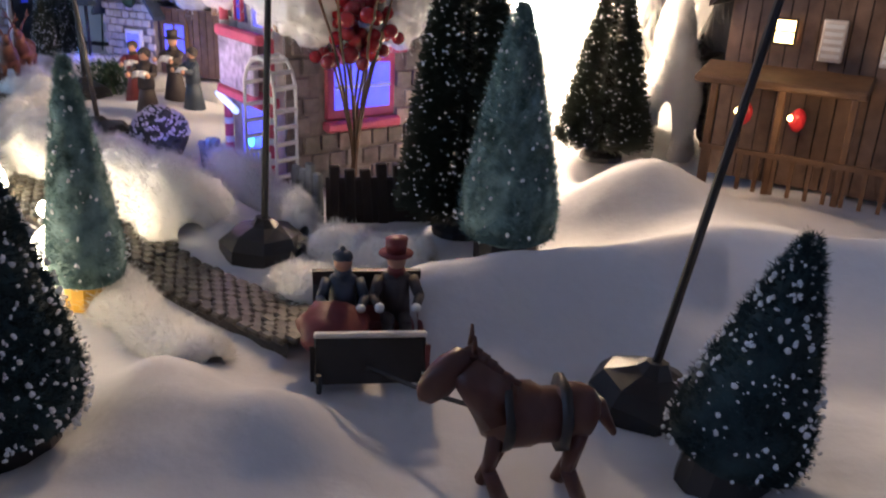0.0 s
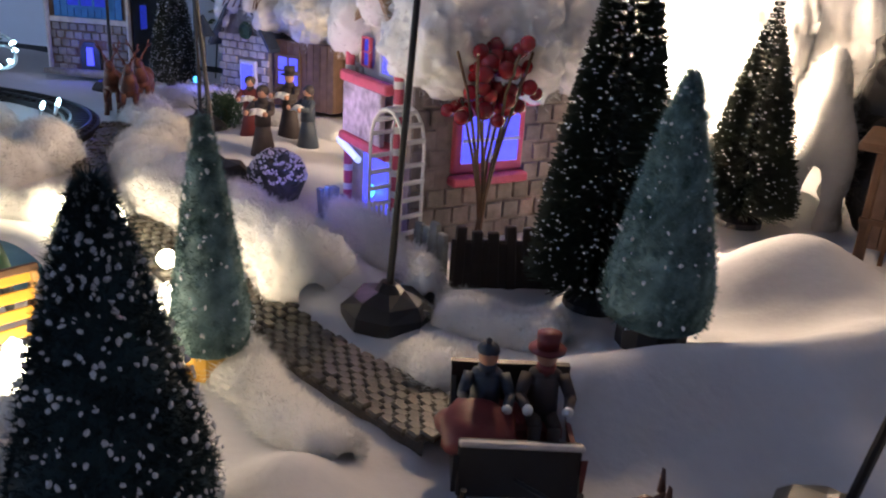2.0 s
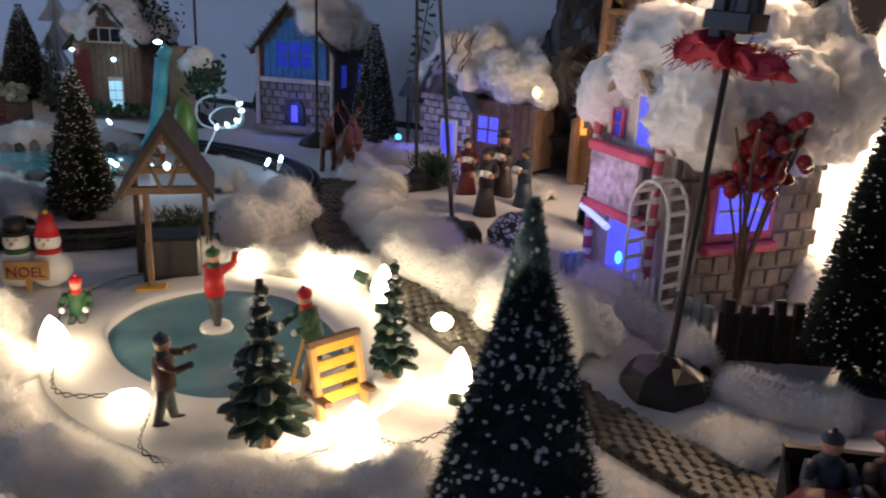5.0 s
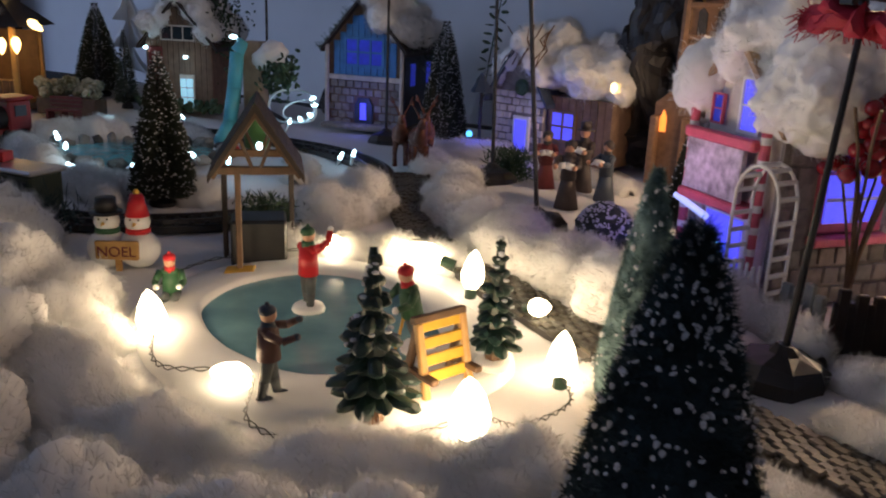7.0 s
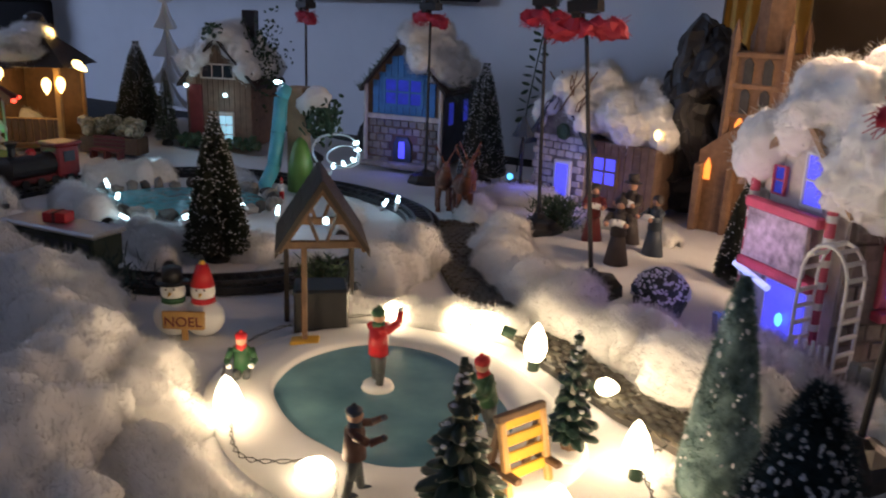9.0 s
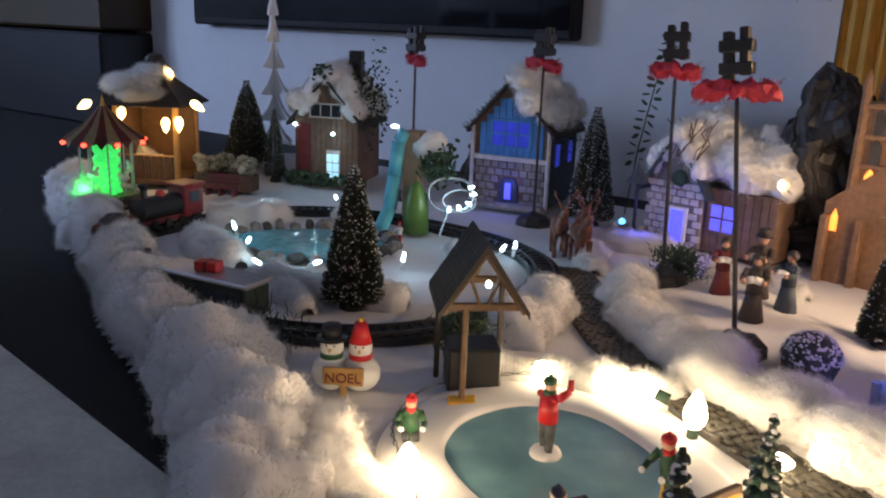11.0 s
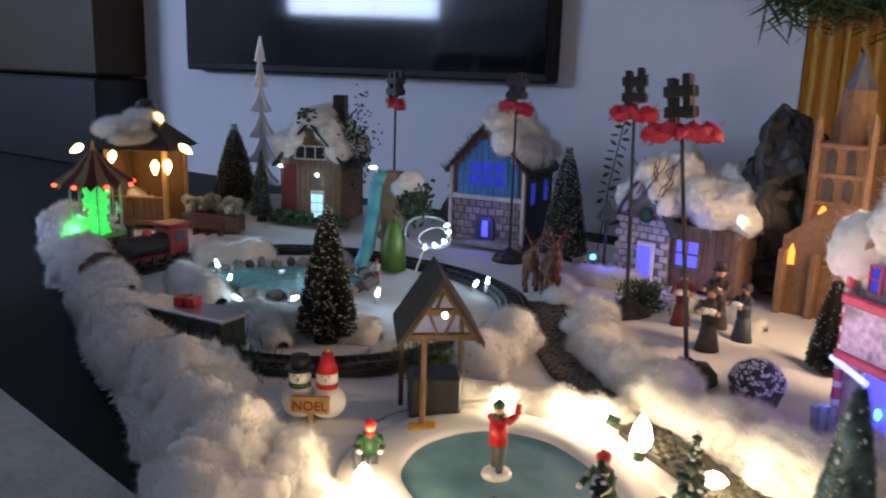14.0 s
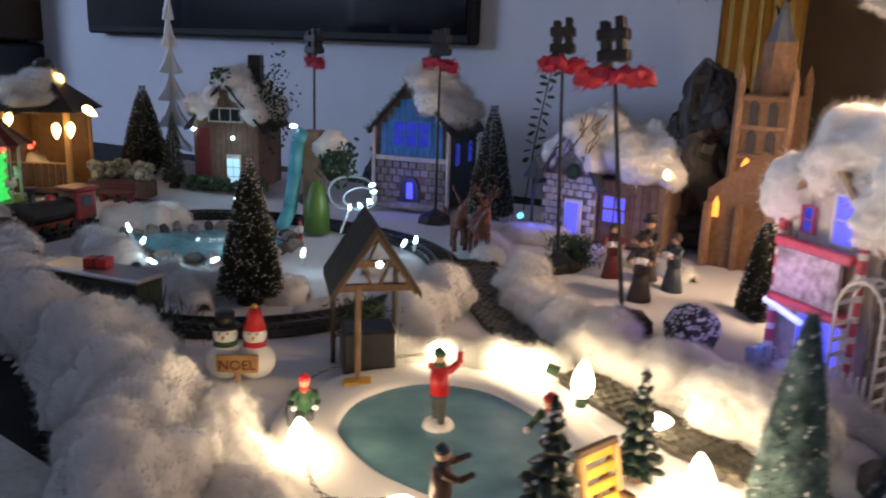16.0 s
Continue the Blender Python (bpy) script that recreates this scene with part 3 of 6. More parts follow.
def sisal_tree(x, y, h, r, label, material, hairs=6000, snow=60, z=None, lean=(0, 0), seed=1, block=None, flake=0.003):
    rng = random.Random(seed)
    z = ground(x, y) if z is None else z
    t = thing("frosted_tree", pose(x, y, z, *lean, rng.uniform(0, 360)), label, "tree", "frosted sisal trees")
    z0 = 0.022
    part("base", turned(bmesh.new(), [(r * 0.55, 0), (r * 0.55, z0 - 0.004), (r * 0.45, z0 + 0.004)], 12), block or BLACK, t)

    def radius(k):
        return r * ((1 - k) ** 0.78) * (0.80 + 0.20 * math.sin(min(1, k * 5) * math.pi / 2)) + 0.0015

    bm = bmesh.new()
    turned(bm, [(radius(k / 14) * 0.88, z0 + (h - z0) * k / 14) for k in range(15)], 20)
    rough(bm, 0.003, 60, seed)
    part("core", bm, material, t, smooth=True)
    V, F = [], []
    spots = []
    for i in range(hairs):
        k = rng.random() ** 1.35
        a = rng.uniform(0, 2 * math.pi)
        R = radius(k) * 0.85
        nrm = Vector((math.cos(a), math.sin(a), 0.35))
        spots.append((Vector((math.cos(a) * R, math.sin(a) * R, z0 + (h - z0) * k)), nrm))
    fuzz((V, F), spots, r * 0.10, 0.00028, rng)
    mesh_of("crown", V, F, material, t)
    bm = bmesh.new()
    for i in range(snow):
        k = rng.random() ** 1.2
        a = rng.uniform(0, 2 * math.pi)
        R = radius(k) * 1.0
        s = flake * rng.uniform(0.4, 1.3)
        ball(bm, (math.cos(a) * R, math.sin(a) * R, z0 + (h - z0) * k), (s, s, s * rng.uniform(0.6, 1.6)), 1)
    if snow:
        part("snow_flecks", rough(bm, 0.0012, 300), FLAKE, t, "clumps of white flock")
    return t


brush_tree(0.245, 1.100, 0.303, 0.062, "tall dark bottle-brush pine with frosted tips", 17000, 1100, seed=2, power=0.60)
brush_tree(0.358, 1.365, 0.235, 0.060, "dark bottle-brush pine before glowing snow", 12000, 500, seed=3, power=0.8, z=0.02)
brush_tree(-0.680, 1.085, 0.196, 0.046, "dark green bottle-brush pine beside the pool", 8000, 800, seed=4, power=0.7)
brush_tree(-1.50, 1.62, 0.205, 0.060, "dark bottle-brush pine with frosted tips", 8000, 800, seed=5, power=0.7)
brush_tree(-1.385, 1.60, 0.17, 0.030, "small dark bottle-brush pine", 2000, 100, seed=6, power=0.7)
brush_tree(-0.668, 1.77, 0.235, 0.050, "dark bottle-brush pine dusted with snow", 8000, 1500, seed=7, power=0.62)
brush_tree(-0.085, 1.40, 0.135, 0.032, "small dark cone tree speckled with snow", 5000, 280, seed=8, power=0.55)
sisal_tree(0.300, 1.020, 0.200, 0.048, "frosted green sisal cone tree on a black base", FROSTGREEN, 26000, 160, seed=11, flake=0.0012)
sisal_tree(0.020, 0.872, 0.178, 0.032, "slim frosted green sisal tree on a yellow block", FROSTGREEN, 22000, 150, seed=12, flake=0.0013, block=YELLOW)
sisal_tree(0.088, 0.697, 0.186, 0.055, "blue-green sisal cone tree flocked with snow", NIGHTGREEN, 34000, 900, seed=13, flake=0.0012, z=0.003)
sisal_tree(0.452, 0.775, 0.140, 0.042, "frosted blue-green tree leaning on the snow cloth", NIGHTGREEN, 18000, 420, seed=14, lean=(0, 13), z=0.0, flake=0.0011)

# snowy round shrub
bm = bmesh.new()
bush = thing("shrub", pose(-0.130, 1.220, ground(-0.130, 1.220)), "round dark shrub speckled with white snow", "shrub")
ball(bm, (0, 0, 0.026), (0.031, 0.031, 0.030), 3)
part("crown", rough(bm, 0.006, 90, 2), DARKGREEN, bush)
bm = bmesh.new()
for i in range(430):
    a, k = RNG.uniform(0, 6.283), RNG.random()
    ball(bm, (0.032 * math.cos(a) * math.sqrt(1 - k * k), 0.032 * math.sin(a) * math.sqrt(1 - k * k), 0.026 + 0.031 * k * 1.0), RNG.uniform(0.0010, 0.0022), 1)
part("snow_flecks", bm, FLAKE, bush)


def resin_tree(x, y, h, r, label, seed, disc):
    rng = random.Random(seed)
    t = thing("resin_tree", pose(x, y, 0.012, 0, 0, rng.uniform(0, 360)), label, "tree", "pond trees")
    bm = bmesh.new()
    for i in range(7):
        a = i * 0.9
        rod(bm, (0.005 * math.cos(a), 0.005 * math.sin(a), 0), (0.003 * math.cos(a), 0.003 * math.sin(a), h * 0.26), 0.003, 0.002, 5)
    part("trunk", bm, WOOD, t, "carved brown trunk")
    bm = bmesh.new()
    tiers = 8
    for k in range(tiers):
        z = h * (0.20 + 0.74 * k / (tiers - 1))
        R = r * (1 - 0.86 * k / (tiers - 1)) * rng.uniform(0.9, 1.1)
        n = 9 - k // 2
        for i in range(n):
            a = 2 * math.pi * (i + 0.5 * (k % 2)) / n + rng.uniform(-0.2, 0.2)
            L = R * rng.uniform(0.8, 1.2)
            d = Vector((math.cos(a), math.sin(a), -0.28))
            ball(bm, Vector((0, 0, z)) + d * L * 0.55, (L * 0.55, max(0.004, L * 0.26), h * 0.034), 2, rot=(0, 14, math.degrees(a)))
    rod(bm, (0, 0, h * 0.18), (0, 0, h), r * 0.45, 0.002, 8)
    rough(bm, 0.0022, 140, seed)
    part("crown", bm, RESINGREEN, t)
    bm = bmesh.new()
    for k in range(26):
        a, q = rng.uniform(0, 6.283), rng.uniform(0.35, 0.98)
        R = r * (1 - q) * 1.0
        ball(bm, (R * math.cos(a), R * math.sin(a), h * q + 0.002), (0.0026, 0.0026, 0.0014), 1)
    part("snow_flecks", bm, FLAKE, t)
    if disc:
        part("foot", turned(bmesh.new(), [(0.013, -0.002), (0.015, 0.001), (0.013, 0.004), (0.004, 0.006)], 16), PLATE, t, "round white foot", smooth=True)
    return t


resin_tree(-0.114, 0.757, 0.116, 0.028, "dark green carved resin pine with brown trunk", 3, False)
resin_tree(-0.090, 0.880, 0.100, 0.020, "small dark green resin pine on a white foot", 4, True)

# white glitter tree by the wall
wt = thing("white_tree", pose(-1.515, 1.72, 0.03), "flat white glittered plastic pine tree", "tree")
bm = bmesh.new()
H = 0.415
for yaw in (0, 90):
    out = []
    for k in range(6):
        z0, w = H * (0.14 + 0.15 * k), 0.062 * (1 - 0.145 * k)
        out += [(w, z0 - 0.012), (w * 0.55, z0 + 0.012), (w * 0.62, z0 + 0.004), (w * 0.16, z0 + 0.045)]
    outline = [(0.005, 0.0), (0.005, H * 0.13)] + out + [(0.0015, H)]
    outline += [(-a, b) for a, b in outline[::-1]]
    n0 = len(bm.verts)
    slab(bm, outline, -0.003, 0.003)
    bm.verts.ensure_lookup_table()
    bmesh.ops.rotate(bm, verts=bm.verts[n0:], cent=(0, 0, 0), matrix=Matrix.Rotation(radians(yaw), 3, "Z"))
rough(bm, 0.004, 45, 4)
part("silhouette", bm, PALEWHITE, wt)

# ---- lamp posts ----


def lamp_post(x, y, label, h=0.36, lean=(0, 0), yaw=0, bow=1.0):
    t = thing("lamp_post", pose(x, y, ground(x, y), *lean, yaw), label, "lamp post", "lamp posts")
    bm = bmesh.new()
    turned(bm, [(0.036, -0.004), (0.037, 0.008), (0.029, 0.017), (0.012, 0.023), (0.006, 0.029)], 8)
    part("base", rough(bm, 0.003, 70, x), BLACK, t, "chunky black base")
    part("pole", rod(bmesh.new(), (0, 0, 0.015), (0, 0, h - 0.05), 0.0030, 0.0024, 8), BLACK, t)
    bm = bmesh.new()
    for sx in (-0.008, 0.008):
        for sy in (-0.008, 0.008):
            box(bm, (sx * 1.1, sy, h - 0.022 + 0.004 * (sx > 0)), (0.010, 0.008, 0.052), bev=0.001)
    for z in (h - 0.036, h - 0.012):
        box(bm, (0, 0, z), (0.036, 0.027, 0.013), bev=0.001)
    part("lantern", bm, BLACK, t, "black lattice lantern")
    rng = random.Random(int(1000 * abs(x)) + 7)
    bm = bmesh.new()
    b = 0.030 * bow
    for s in (-1, 1):
        ball(bm, (s * b * 0.58, 0, h - 0.060 - 0.003 * s), (b * 0.62, 0.010, 0.011), 3, rot=(0, s * 10, 0))
    ball(bm, (0, -0.006, h - 0.058), 0.008, 2)
    rough(bm, 0.010, 90, x + 1)
    for i in range(260):
        s = rng.choice((-1, 1))
        k = rng.uniform(0.1, 1.1)
        p = Vector((s * b * k, rng.uniform(-0.008, 0.008), h - 0.060 + rng.uniform(-0.009, 0.009)))
        d = Vector((s * rng.uniform(0.001, 0.009) * k, rng.uniform(-0.006, 0.006), rng.choice((-1, -1, 1)) * rng.uniform(0.002, 0.008)))
        rod(bm, p, p + d, 0.0006, 0.0004, 3)
    part("bow", bm, REDNET, t, "red net bow tied round the pole")
    return t


lamp_post(-0.215, 1.232, "black toy lamp post with a wide red bow", 0.362, yaw=8, bow=1.35, lean=(-3, -7))
lamp_post(-0.390, 1.452, "black toy lamp post with a crumpled red bow", 0.372, yaw=15, lean=(-5, -3))
lamp_post(-0.755, 1.700, "black toy lamp post beside the blue house", 0.372, yaw=5, bow=1.05)
lamp_post(-1.070, 1.710, "black toy lamp post by the back houses", 0.362, yaw=-12, bow=0.8)
lamp_post(0.095, 1.003, "black toy lamp post before the candy house", 0.325, yaw=-20, bow=1.35, lean=(-1.5, 2.5))
lamp_post(0.414, 0.850, "black toy lamp post on the snow cloth", 0.325, yaw=10, bow=1.2, lean=(0, 9))

# ---- houses ----


def window_set(parent, x, y, z, w, h, glass, frame_mat, bars=(1, 1), depth=0.004, name="window"):
    """A framed window in the plane y of a house front."""
    bm = bmesh.new()
    f = min(w, h) * 0.10
    for s in (-1, 1):
        box(bm, (x + s * (w / 2), y - depth / 2, z), (f, depth, h + f))
        box(bm, (x, y - depth / 2, z + s * (h / 2)), (w - f, depth, f))
    for i in range(bars[0]):
        box(bm, (x - w / 2 + w * (i + 1) / (bars[0] + 1), y - depth / 2, z), (f * 0.7, depth * 0.7, h - f))
    for i in range(bars[1]):
        box(bm, (x, y - depth / 2, z - h / 2 + h * (i + 1) / (bars[1] + 1)), (w - f, depth * 0.6, f * 0.7))
    ob = part(name, bm, frame_mat, parent)
    part("pane", box(bmesh.new(), (x, y - 0.0008, z), (w, 0.0012, h)), glass, ob, "lit pane")
    return ob


def boards(parent, x0, x1, z0, z1, y, n, material, upright=True, roof=None):
    """Single boards nailed on a wall front."""
    rng = random.Random(int(1e4 * abs(x0 + z1)) + n)
    for i in range(n):
        bm = bmesh.new()
        if upright:
            w = (x1 - x0) / n
            x = x0 + w * (i + 0.5)
            top = z1 if roof is None else roof(x)
            box(bm, (x, y - 0.0012 - rng.uniform(0, 0.0006), (z0 + top) / 2), (w * 0.93, 0.0024, top - z0), bev=0.0004)
        else:
            w = (z1 - z0) / n
            box(bm, ((x0 + x1) / 2, y - 0.0012 - rng.uniform(0, 0.0006), z0 + w * (i + 0.5)), (x1 - x0, 0.0024, w * 0.92), bev=0.0004)
        part("board", bm, material, parent)


def stones(parent, x0, x1, z0, z1, y, rows, cols, material, skip=None):
    rng = random.Random(int(1e4 * abs(x0 * 3 + z1)) + rows)
    for r in range(rows):
        hgt = (z1 - z0) / rows
        for c in range(cols):
            w = (x1 - x0) / cols
            x = x0 + w * (c + 0.5 + (0.25 if r % 2 else -0.25))
            z = z0 + hgt * (r + 0.5)
            if x < x0 + 0.2 * w or x > x1 - 0.2 * w or (skip and skip(x, z)):
                continue
            bm = bmesh.new()
            box(bm, (x, y - 0.001, z), (w * rng.uniform(0.78, 0.95), 0.005, hgt * rng.uniform(0.75, 0.93)), bev=0.0012)
            part("stone", rough(bm, 0.0006, 300, r + c), material, parent)


def gable(w, wall, apex):
    return [(-w / 2, 0), (w / 2, 0), (w / 2, wall), (0, apex), (-w / 2, wall)]


def roof_on(parent, w, d, wall, apex, over=0.012, thick=0.007, material=None):
    for s in (-1, 1):
        bm = bmesh.new()
        slope = (apex - wall) / (w / 2)
        e = w / 2 + over
        slab(bm, [(0, apex + 0.001), (s * e, apex - slope * e), (s * e, apex - slope * e + thick), (0, apex + thick + 0.002)], -over, d + over)
        part("roof", bm, material or DARKWOOD, parent)


def roof_cotton(parent, w, d, wall, apex, seed, thick=0.03, sides=(-1, 1), extra=()):
    rng = random.Random(seed)
    lumps = list(extra)
    for s in sides:
        for i in range(3):
            for k in range(3):
                t = (k + 0.2) / 3
                lumps.append(((s * w * 0.58 * t, d * (i + 0.4) / 2.8, apex + thick * 0.35 - (apex - wall) * 1.12 * t + rng.uniform(-0.006, 0.006)), (w * 0.20, d * 0.24, thick * rng.uniform(0.7, 1.1))))
    return cotton("roof_snow", lumps, parent, seed=seed, label="thick white cotton snow", fibres=2600)


# blue house
h = thing("blue_house", pose(-0.855, 1.765, 0.012, 0, 0, 10), "blue gabled toy house with lit blue windows and snowy roof", "house", "village houses")
W, D, WL, AP = 0.165, 0.19, 0.165, 0.262
part("wall", slab(bmesh.new(), gable(W, WL, AP), 0, D), TIMBER, h)
stones(h, -W / 2, W / 2, 0, 0.095, -0.001, 6, 9, STONE, skip=lambda x, z: abs(x) < 0.024 and z < 0.066)
boards(h, -W / 2 + 0.012, W / 2 - 0.012, 0.105, WL, 0, 10, BLUEWALL, roof=lambda x: min(AP - 0.014 - (AP - WL) * abs(x) / (W / 2), 0.225))
part("beam", box(bmesh.new(), (0, -0.003, 0.100), (W + 0.004, 0.008, 0.010), bev=0.001), CREAM, h)
for s in (-1, 1):
    part("post", rod(bmesh.new(), (s * (W / 2 + 0.002), -0.006, 0), (s * (W / 2 + 0.002), -0.006, WL), 0.0045, n=8), CREAM, h, "candy-striped white corner post")
window_set(h, 0, -0.003, 0.152, 0.085, 0.055, GLOW_DIMBLUE, BLUEWALL, (2, 1))
d1 = part("door", slab(bmesh.new(), [(-0.020, 0), (0.020, 0), (0.020, 0.045), (0.012, 0.060), (-0.012, 0.060), (-0.020, 0.045)], -0.006, 0), NAVY, h, "dark blue arched door")
part("pane", slab(bmesh.new(), [(-0.007, 0.016), (0.007, 0.016), (0.006, 0.050), (-0.006, 0.050)], -0.008, -0.006), GLOW_BLUE, d1)
roof_on(h, W, D, WL, AP, 0.014)
roof_cotton(h, W, D, WL, AP, 41, 0.032, sides=(1,))
bm = bmesh.new()
for i in range(260):
    t = RNG.random()
    x, z = -t * W * 0.62, AP + 0.006 - t * (AP - WL) * 1.2
    p = Vector((x, RNG.uniform(-0.015, 0.02), z))
    rod(bm, p, p + Vector((RNG.uniform(-0.012, 0.008), RNG.uniform(-0.012, 0.012), RNG.uniform(0.0, 0.014))), 0.0009, 0.0003, 3)
for i in range(320):
    p = Vector((RNG.uniform(0.2, 0.72) * W, RNG.uniform(0.0, 1) * D, WL - RNG.uniform(-0.02, 0.05)))
    rod(bm, p, p + Vector((RNG.uniform(-0.004, 0.014), RNG.uniform(-0.012, 0.012), RNG.uniform(-0.012, 0.006))), 0.0009, 0.0003, 3)
part("garland", bm, FOLIAGE, h, "dark pine garland along the eaves")
part("doorstep", rough(box(bmesh.new(), (0, -0.02, 0.002), (W * 1.05, 0.03, 0.012), bev=0.004), 0.004, 120, 3), STONE, h)
# side windows lit blue
side = part("side_panel", box(bmesh.new(), (W / 2 + 0.0015, D * 0.5, 0.08), (0.003, D * 0.9, 0.15)), NAVY, h)
for yy in (0.25, 0.7):
    part("pane", box(bmesh.new(), (W / 2 + 0.0042, D * yy, 0.11), (0.002, 0.022, 0.045)), GLOW_DIMBLUE, side)
lamp("blue_house_light", "POINT", pose(-0.85, 1.73, 0.06), 0.05, BLUE, 0.006)

# brown house at the back
h = thing("brown_house", pose(-1.285, 1.665, 0.012, 0, 0, 24), "brown wooden toy house with red door and snowy roof", "house", "village houses")
W, D, WL, AP = 0.150, 0.17, 0.150, 0.235
part("wall", slab(bmesh.new(), gable(W, WL, AP), 0, D), TIMBER, h)
boards(h, -W / 2, W / 2, 0.0, WL, 0, 12, TIMBER, roof=lambda x: AP - 0.008 - (AP - WL) * abs(x) / (W / 2))
window_set(h, 0.0, -0.003, 0.168, 0.075, 0.030, mat("dark_pane", (0.02, 0.03, 0.04), 0.15, bump=0), CREAM, (2, 0))
part("door", box(bmesh.new(), (-0.052, -0.005, 0.07), (0.030, 0.006, 0.135), bev=0.001), MAROON, h, "rusty red side panel")
dd = part("shop_door", box(bmesh.new(), (0.018, -0.004, 0.040), (0.034, 0.006, 0.080), bev=0.001), CREAM, h)
for i in range(3):
    for j in range(2):
        part("pane", box(bmesh.new(), (0.010 + 0.015 * j, -0.0078, 0.020 + 0.021 * i), (0.012, 0.002, 0.017)), mat("cool_pane", (0.4, 0.75, 0.9), 0.3, emit=0.8, emit_color=(0.4, 0.8, 1.0), bump=0), dd)
roof_on(h, W, D, WL, AP, 0.016)
roof_cotton(h, W, D, WL, AP, 42, 0.034)
part("chimney", box(bmesh.new(), (0.035, 0.11, 0.262), (0.030, 0.030, 0.075), bev=0.002), BLACK, h, "square black chimney")
bm = bmesh.new()
for i in range(420):
    p = Vector((RNG.gauss(0.085, 0.022), RNG.gauss(0.06, 0.03), RNG.gauss(0.19, 0.045)))
    ball(bm, p, (RNG.uniform(0.003, 0.006), RNG.uniform(0.002, 0.004), 0.0015), 1, rot=(RNG.uniform(0, 180), RNG.uniform(0, 180), 0))
for i in range(60):
    p = Vector((RNG.gauss(-0.01, 0.012), RNG.gauss(-0.01, 0.008), RNG.gauss(0.255, 0.007)))
    ball(bm, p, (0.006, 0.004, 0.003), 1, rot=(RNG.uniform(0, 180), RNG.uniform(0, 180), 0))
part("sprig", bm, FOLIAGE, h, "dark leafy sprigs")
bm = bmesh.new()
for i in range(90):
    ball(bm, (RNG.uniform(-0.09, 0.10), RNG.uniform(-0.035, -0.012), RNG.uniform(0.004, 0.028)), RNG.uniform(0.005, 0.010), 1)
part("hedge", rough(bm, 0.003, 120, 5), FOLIAGE, h)
for dx, dz in ((-0.07, 0.135), (0.02, 0.118)):
    part("led", ball(bmesh.new(), (dx, -0.014, dz), (0.005, 0.004, 0.004), 2), GLOW_COOL, h, "cool white fairy light")
lamp("brown_house_light", "POINT", pose(-1.255, 1.60, 0.10), 0.06, COOL, 0.006)

# stone cabin with timber wing
h = thing("stone_cabin", pose(-0.475, 1.705, 0.010, 0, 0, -10), "white stone toy cabin with timber wing, snowy roof, blue lights", "house", "village houses")
W, D, WL, AP = 0.105, 0.16, 0.115, 0.195
part("wall", slab(bmesh.new(), gable(W, WL, AP), 0, D), STONE, h)
stones(h, -W / 2, W / 2, 0, WL, -0.001, 9, 6, CREAM, skip=lambda x, z: abs(x - 0.012) < 0.022 and z < 0.075)
dd = part("door", box(bmesh.new(), (0.012, -0.004, 0.036), (0.036, 0.007, 0.072), bev=0.001), WHITE, h)
part("pane", box(bmesh.new(), (0.012, -0.0085, 0.038), (0.024, 0.002, 0.056)), GLOW_BLUE, dd)
part("wreath", rough(turned(bmesh.new(), [(0.012, -0.003), (0.015, 0), (0.012, 0.003), (0.008, 0)], 14), 0.002, 200), FOLIAGE, h).matrix_basis = pose(0.008, -0.006, 0.122, 90, 0, 0)
roof_on(h, W, D, WL, AP, 0.016, material=NAVY)
wing = part("wing", box(bmesh.new(), (0.118, 0.070, 0.056), (0.130, 0.11, 0.112), bev=0.002), TIMBER, h, "dark timber wing")
boards(h, 0.054, 0.182, 0.0, 0.112, 0.0148, 9, TIMBER)
window_set(h, 0.088, 0.0115, 0.062, 0.048, 0.050, GLOW_BLUE, TIMBER, (1, 1))
roof_cotton(h, W, D, WL, AP, 43, 0.032, extra=[((0.10, 0.05, 0.150), (0.070, 0.06, 0.040)), ((0.155, 0.07, 0.140), (0.055, 0.06, 0.045)), ((0.11, 0.10, 0.175), (0.06, 0.05, 0.04)), ((0.04, 0.07, 0.185), (0.05, 0.06, 0.04))])
pl = part("porch_lantern", rod(bmesh.new(), (-0.050, -0.045, 0), (-0.050, -0.045, 0.11), 0.003, n=6), BLACK, h, "small black porch lantern")
part("hood", rod(bmesh.new(), (-0.050, -0.045, 0.11), (-0.050, -0.045, 0.145), 0.020, 0.002, 6), NAVY, pl)
bm = bmesh.new()
for i in range(110):
    ball(bm, (RNG.uniform(-0.10, 0.01), RNG.uniform(-0.05, -0.02), RNG.uniform(0.0, 0.024)), RNG.uniform(0.004, 0.009), 1)
part("hedge", rough(bm, 0.003, 120, 6), HEDGE, h, "frosted hedge")
bm = bmesh.new()
for i in range(9):
    x = RNG.uniform(-0.03, 0.09)
    p = [Vector((x, -0.02, 0.16))]
    for k in range(4):
        p.append(p[-1] + Vector((RNG.uniform(-0.018, 0.018), RNG.uniform(-0.01, 0.01), RNG.uniform(0.008, 0.022))))
    tube(bm, p, 0.0011, 4)
part("twigs", bm, WOOD, h, "bare twigs")
part("amber_led", ball(bmesh.new(), (0.186, 0.0, 0.138), (0.006, 0.005, 0.009), 2), GLOW_SOFT, h)
part("blue_led", ball(bmesh.new(), (-0.085, -0.03, 0.030), 0.006, 2), GLOW_CYAN, h)
lamp("cabin_light", "POINT", pose(-0.50, 1.61, 0.07), 0.06, BLUE, 0.006)
lamp("cabin_window_light", "POINT", pose(-0.40, 1.64, 0.07), 0.05, BLUE, 0.006)

